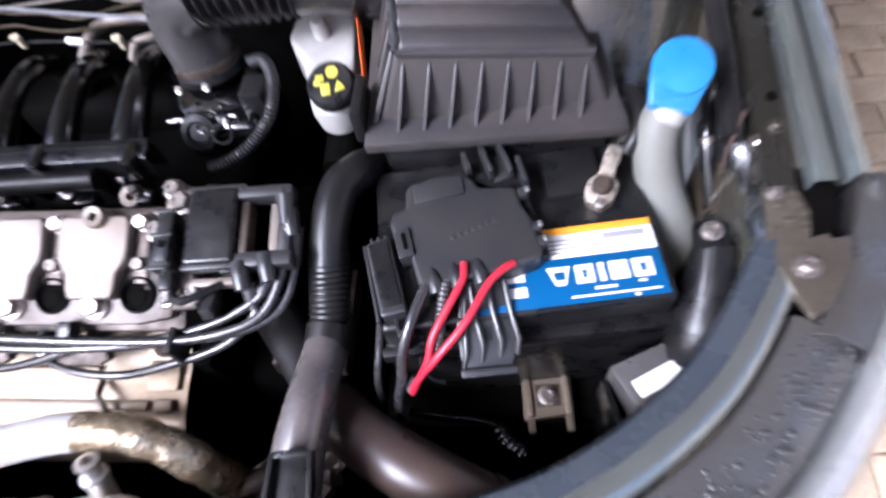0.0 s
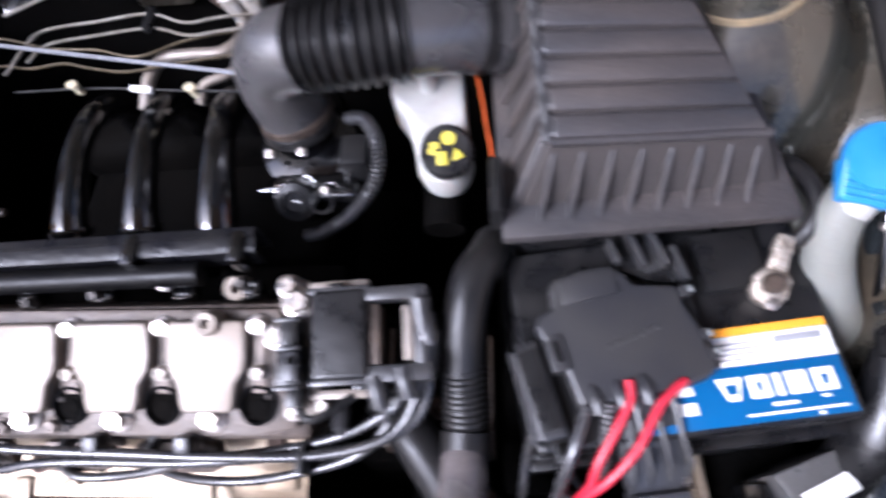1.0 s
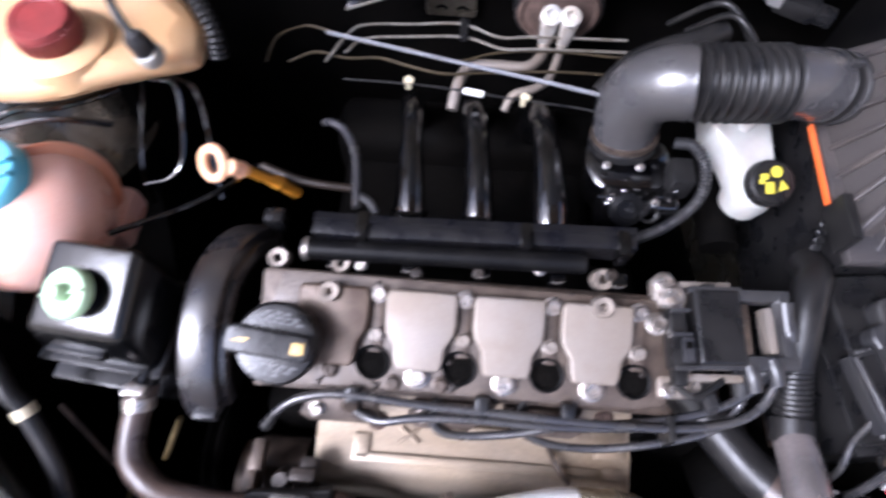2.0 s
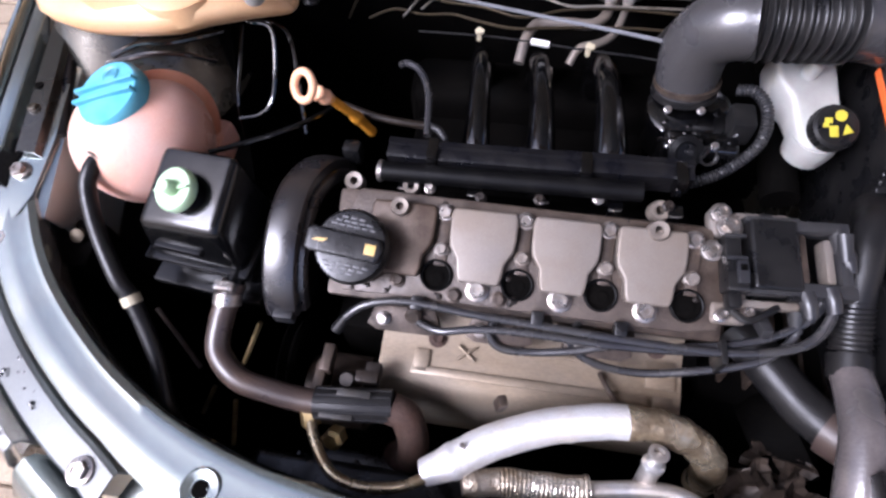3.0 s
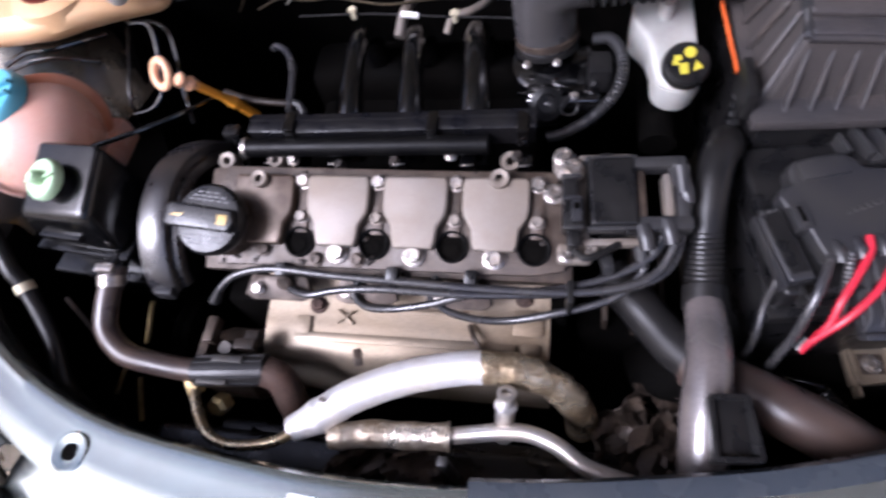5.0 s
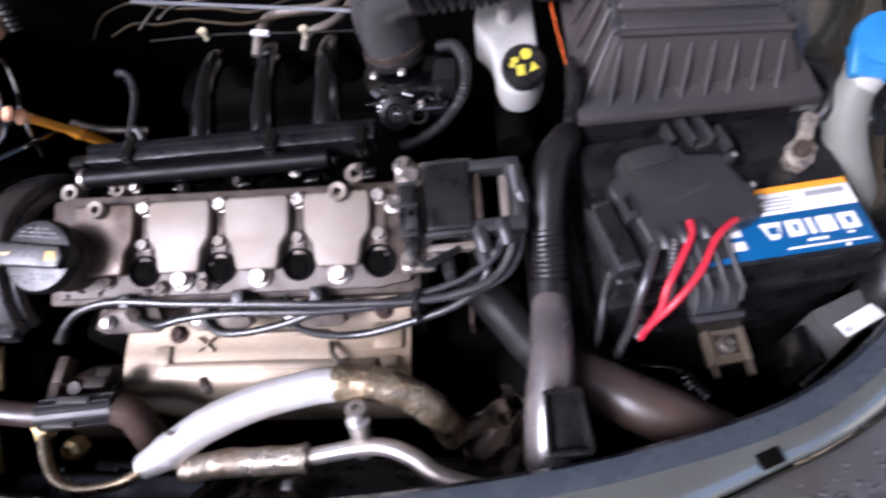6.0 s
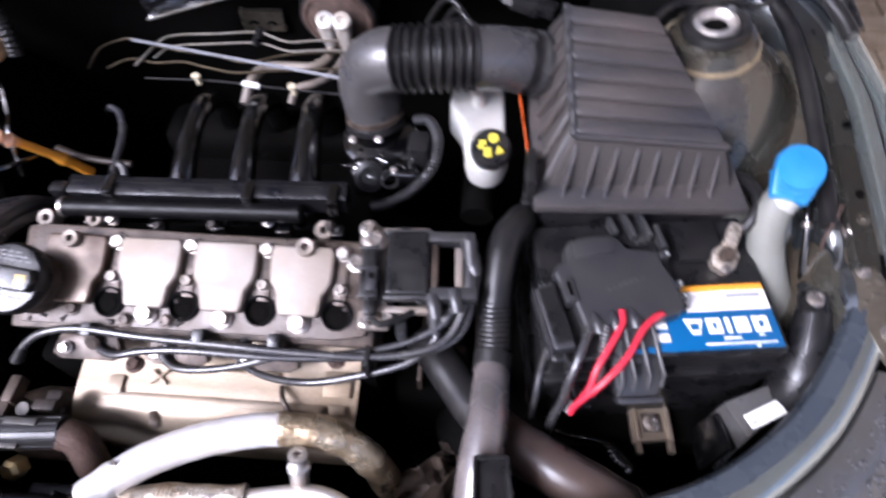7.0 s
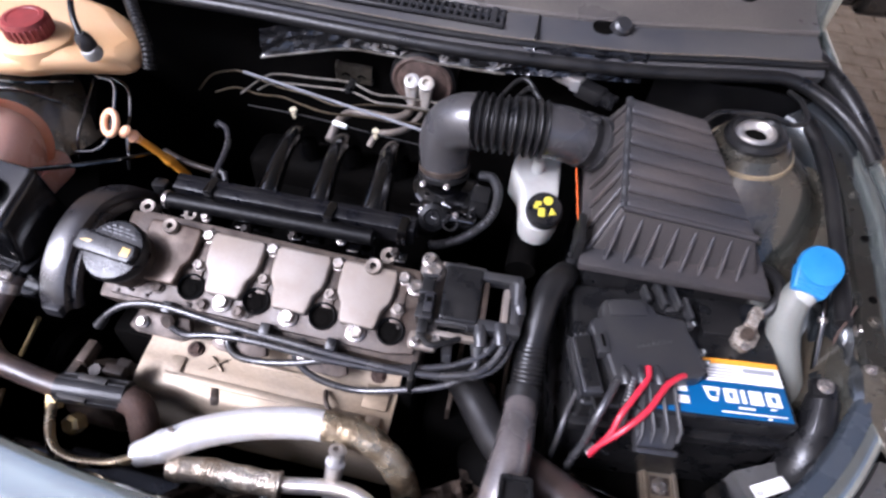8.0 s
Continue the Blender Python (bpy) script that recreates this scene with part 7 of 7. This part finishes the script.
part("side_flap", wedge([(0.524, -0.040, 0.65), (0.528, -0.086, 0.65), (0.534, -0.086, 0.65), (0.530, -0.040, 0.65)], [(0.526, -0.042, 0.724), (0.535, -0.080, 0.722), (0.541, -0.080, 0.722), (0.531, -0.042, 0.724)], 0.002), tank_black, lampb, "grey folded edge")
part("paper_label", prism([(-0.020, -0.0075), (0.020, -0.0075), (0.020, 0.0075), (-0.020, 0.0075)], 0, 0.001, framed((0.568, -0.0485, 0.7475), (-0.16, -0.06, 1), (1, 0.50, 0.12)), 0.0002), label_white, lampb, "white paper label")
for k in range(5):
    part("printed_line", prism([(-0.017 + 0.0015 * k, -0.0048), (-0.0162 + 0.0015 * k, -0.0048), (-0.0162 + 0.0015 * k, 0.0005), (-0.017 + 0.0015 * k, 0.0005)], 0.0008, 0.0014, framed((0.568, -0.0485, 0.7475), (-0.16, -0.06, 1), (1, 0.50, 0.12)), 0.0001), print_grey, lampb)
part("side_tube", tube([(0.617, 0.050, 0.798), (0.615, 0.034, 0.788), (0.610, 0.010, 0.772), (0.603, -0.016, 0.750), (0.598, -0.034, 0.72)], lambda s, w: 0.0165 + 0.0095 * min(1.0, 1.8 * s / w), 24), black_plastic, lampb, "glossy black lamp tube")
part("tube_seam", tube([(0.606, 0.038, 0.810), (0.601, 0.010, 0.795), (0.596, -0.014, 0.774)], 0.0016, 8), grey_plastic, lampb)
for u in (0.0, 0.009):
    part("tube_tab", box((0.604 + u, -0.022, 0.768), (0.005, 0.020, 0.012), bev=0.0015), grey_plastic, lampb)
part("bolt", bolt_mesh((0.612, 0.054, 0.812), (0, -0.2, 1), 0.0065, 0.008), steel, lampb, "grey mounting bolt")
part("bolt_tab", prism([(-0.016, -0.010), (0.010, -0.014), (0.016, 0.008), (0.004, 0.016), (-0.014, 0.012)], -0.010, 0.0, pose(0.613, 0.052, 0.812), 0.003), black_plastic, lampb)
rows = []
for s in np.linspace(0, 1, 16):
    rows.append([])
    for t in np.linspace(0, 1, 9):
        q = Vector((s * 4.1, t * 2.7, 0.4))
        rows[-1].append((0.628 + 0.022 * t - 0.004 * s + 0.009 * noise.noise(q), 0.048 + 0.130 * s + 0.004 * noise.noise(q * 1.7), 0.752 + 0.064 * t ** 0.7 + 0.022 * s + 0.012 * noise.noise(q * 1.3 + Vector((3, 1, 0)))))
single("wing_gusset", loft(rows, thick=0.002), wet_paint, "crumpled painted gusset beside the headlamp", "panel", smooth=True)
single("drain_channel", tube([(0.636, 0.130, 0.836), (0.641, 0.205, 0.849), (0.642, 0.27, 0.862), (0.643, 0.34, 0.874), (0.637, 0.40, 0.884), (0.620, 0.445, 0.895)], 0.0098, 10), rubber, "black rubber seal along the wing flange", "seal")
single("drain_channel", tube([(-0.585, 0.12, 0.815), (-0.61, 0.22, 0.835), (-0.63, 0.33, 0.85), (-0.65, 0.50, 0.88)], 0.007, 10), rubber, "black rubber seal along the wing flange", "seal")
single("thin_rod", tube([(0.624, 0.200, 0.850), (0.622, 0.175, 0.842), (0.621, 0.138, 0.822), (0.625, 0.110, 0.79), (0.629, 0.090, 0.765)], 0.0038, 10), gloss_black, "black rod beside the washer neck", "rod")
single("rod_clip", lathe([(0.0045, -0.003), (0.0055, -0.001), (0.0055, 0.002), (0.0045, 0.004)], facing((0.6212, 0.140, 0.8225), (0, 0.8, 0.55)), 14), steel, "bright ring on the black rod", "ring")
single("rusty_wire", tube([(0.645, 0.147, 0.852), (0.637, 0.131, 0.842), (0.631, 0.120, 0.830), (0.630, 0.112, 0.818)], 0.0017, 8), rust, "bent rusty wire beside the wing flange", "wire")
rows = [[(0.602 + 0.034 * t + 0.004 * noise.noise(Vector((3 * u, 2 * t, 5))), 0.200 - 0.075 * u + 0.01 * t, 0.815 - 0.070 * u + 0.015 * t + 0.010 * math.sin(3 * t)) for t in np.linspace(0, 1, 6)] for u in np.linspace(0, 1, 7)]
single("splash_panel", loft(rows, thick=0.002), plate_grey, "dusty grey panel deep beside the washer neck", "panel")
single("tower_hose", tube([(0.440, 0.312, 0.945), (0.463, 0.336, 0.951), (0.492, 0.345, 0.951), (0.536, 0.366, 0.940), (0.572, 0.372, 0.930), (0.594, 0.390, 0.928), (0.594, 0.430, 0.930), (0.585, 0.462, 0.925)], 0.0036, 10), rubber, "thin black hose behind the suspension tower", "hose")
single("alternator_end", lathe([(0, -0.03), (0.05, -0.03), (0.055, -0.01), (0.05, 0.02), (0.02, 0.03), (0, 0.03)], pose(0.28, -0.06, 0.62, 0, 60, 20), 26), dark_void, "dark metal unit deep below the hoses", "engine unit")
# Casing colour holds the darkness deep in the bay.
gearbox = thing("gearbox", (0.29, 0.05, 0.28), "gearbox casing deep in the bay, blackened for shade", "gearbox")
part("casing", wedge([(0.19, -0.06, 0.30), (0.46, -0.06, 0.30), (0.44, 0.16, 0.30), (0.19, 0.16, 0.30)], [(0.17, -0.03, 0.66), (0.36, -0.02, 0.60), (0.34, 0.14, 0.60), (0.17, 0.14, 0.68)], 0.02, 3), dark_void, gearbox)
for k in range(5):
    part("casing_rib", wedge([(0.20 + 0.034 * k, -0.02, 0.60), (0.206 + 0.034 * k, -0.02, 0.60), (0.206 + 0.034 * k, 0.12, 0.60), (0.20 + 0.034 * k, 0.12, 0.60)], [(0.20 + 0.034 * k, -0.01, 0.672 - 0.011 * k), (0.206 + 0.034 * k, -0.01, 0.672 - 0.011 * k), (0.206 + 0.034 * k, 0.11, 0.678 - 0.011 * k), (0.20 + 0.034 * k, 0.11, 0.678 - 0.011 * k)], 0.002), dirty_alu, gearbox)
part("breather", lathe([(0.010, -0.02), (0.010, 0.01), (0.006, 0.016), (0, 0.016)], Matrix.Translation((0.25, 0.03, 0.665)), 14), rust, gearbox, "rusty breather cap")

# ---- paving bricks ----
brick = finish("paver", box((0, 0, -0.03), (0.196, 0.096, 0.06), bev=0.005, seg=1), paver)
near, far = [], []
for i in range(-32, 33):
    for j in range(-60, 62):
        x, y = 0.03 + 0.2 * i + (0.1 if j % 2 else 0), 0.2 + 0.1 * j
        if not -6.0 < y < 4.96 and abs(x) < 3.8 and y > 0:
            continue
        (near if (0.6 < abs(x - 0.03) < 1.35 and -0.9 < y < 1.3) else far).append((x, y))
rng = random.Random(11)
near.sort(key=lambda q: abs(q[0] - 0.03) + 0.4 * abs(q[1] - 0.1))
far += near[300:]
for x, y in near[:300]:
    ob = new("brick", brick)
    ob.parent = ground
    ob.matrix_parent_inverse = Matrix.Translation(-ground.location)
    ob.location = (x, y, rng.uniform(-0.003, 0.002))
    ob.rotation_euler = (rng.uniform(-0.01, 0.01), rng.uniform(-0.01, 0.01), rng.uniform(-0.012, 0.012))
verts, faces = [], []
for x, y in far:
    z, k = rng.uniform(-0.003, 0.002), len(verts)
    for dx, dy, dz in ((-.098, -.048, -.05), (.098, -.048, -.05), (.098, .048, -.05), (-.098, .048, -.05), (-.094, -.044, 0), (.094, -.044, 0), (.094, .044, 0), (-.094, .044, 0)):
        verts.append((x + dx, y + dy, z + dz))
    faces += [(k + 4, k + 5, k + 6, k + 7)] + [(k + a, k + (a + 1) % 4, k + 4 + (a + 1) % 4, k + 4 + a) for a in range(4)]
me = bpy.data.meshes.new("far_bricks")
me.from_pydata(verts, [], faces)
me.materials.append(paver)
ob = new("far_bricks", me)
ob.parent = ground
ob.matrix_parent_inverse = Matrix.Translation(-ground.location)
tagged(ob, "worn brown paving bricks further off", kind="stuff")
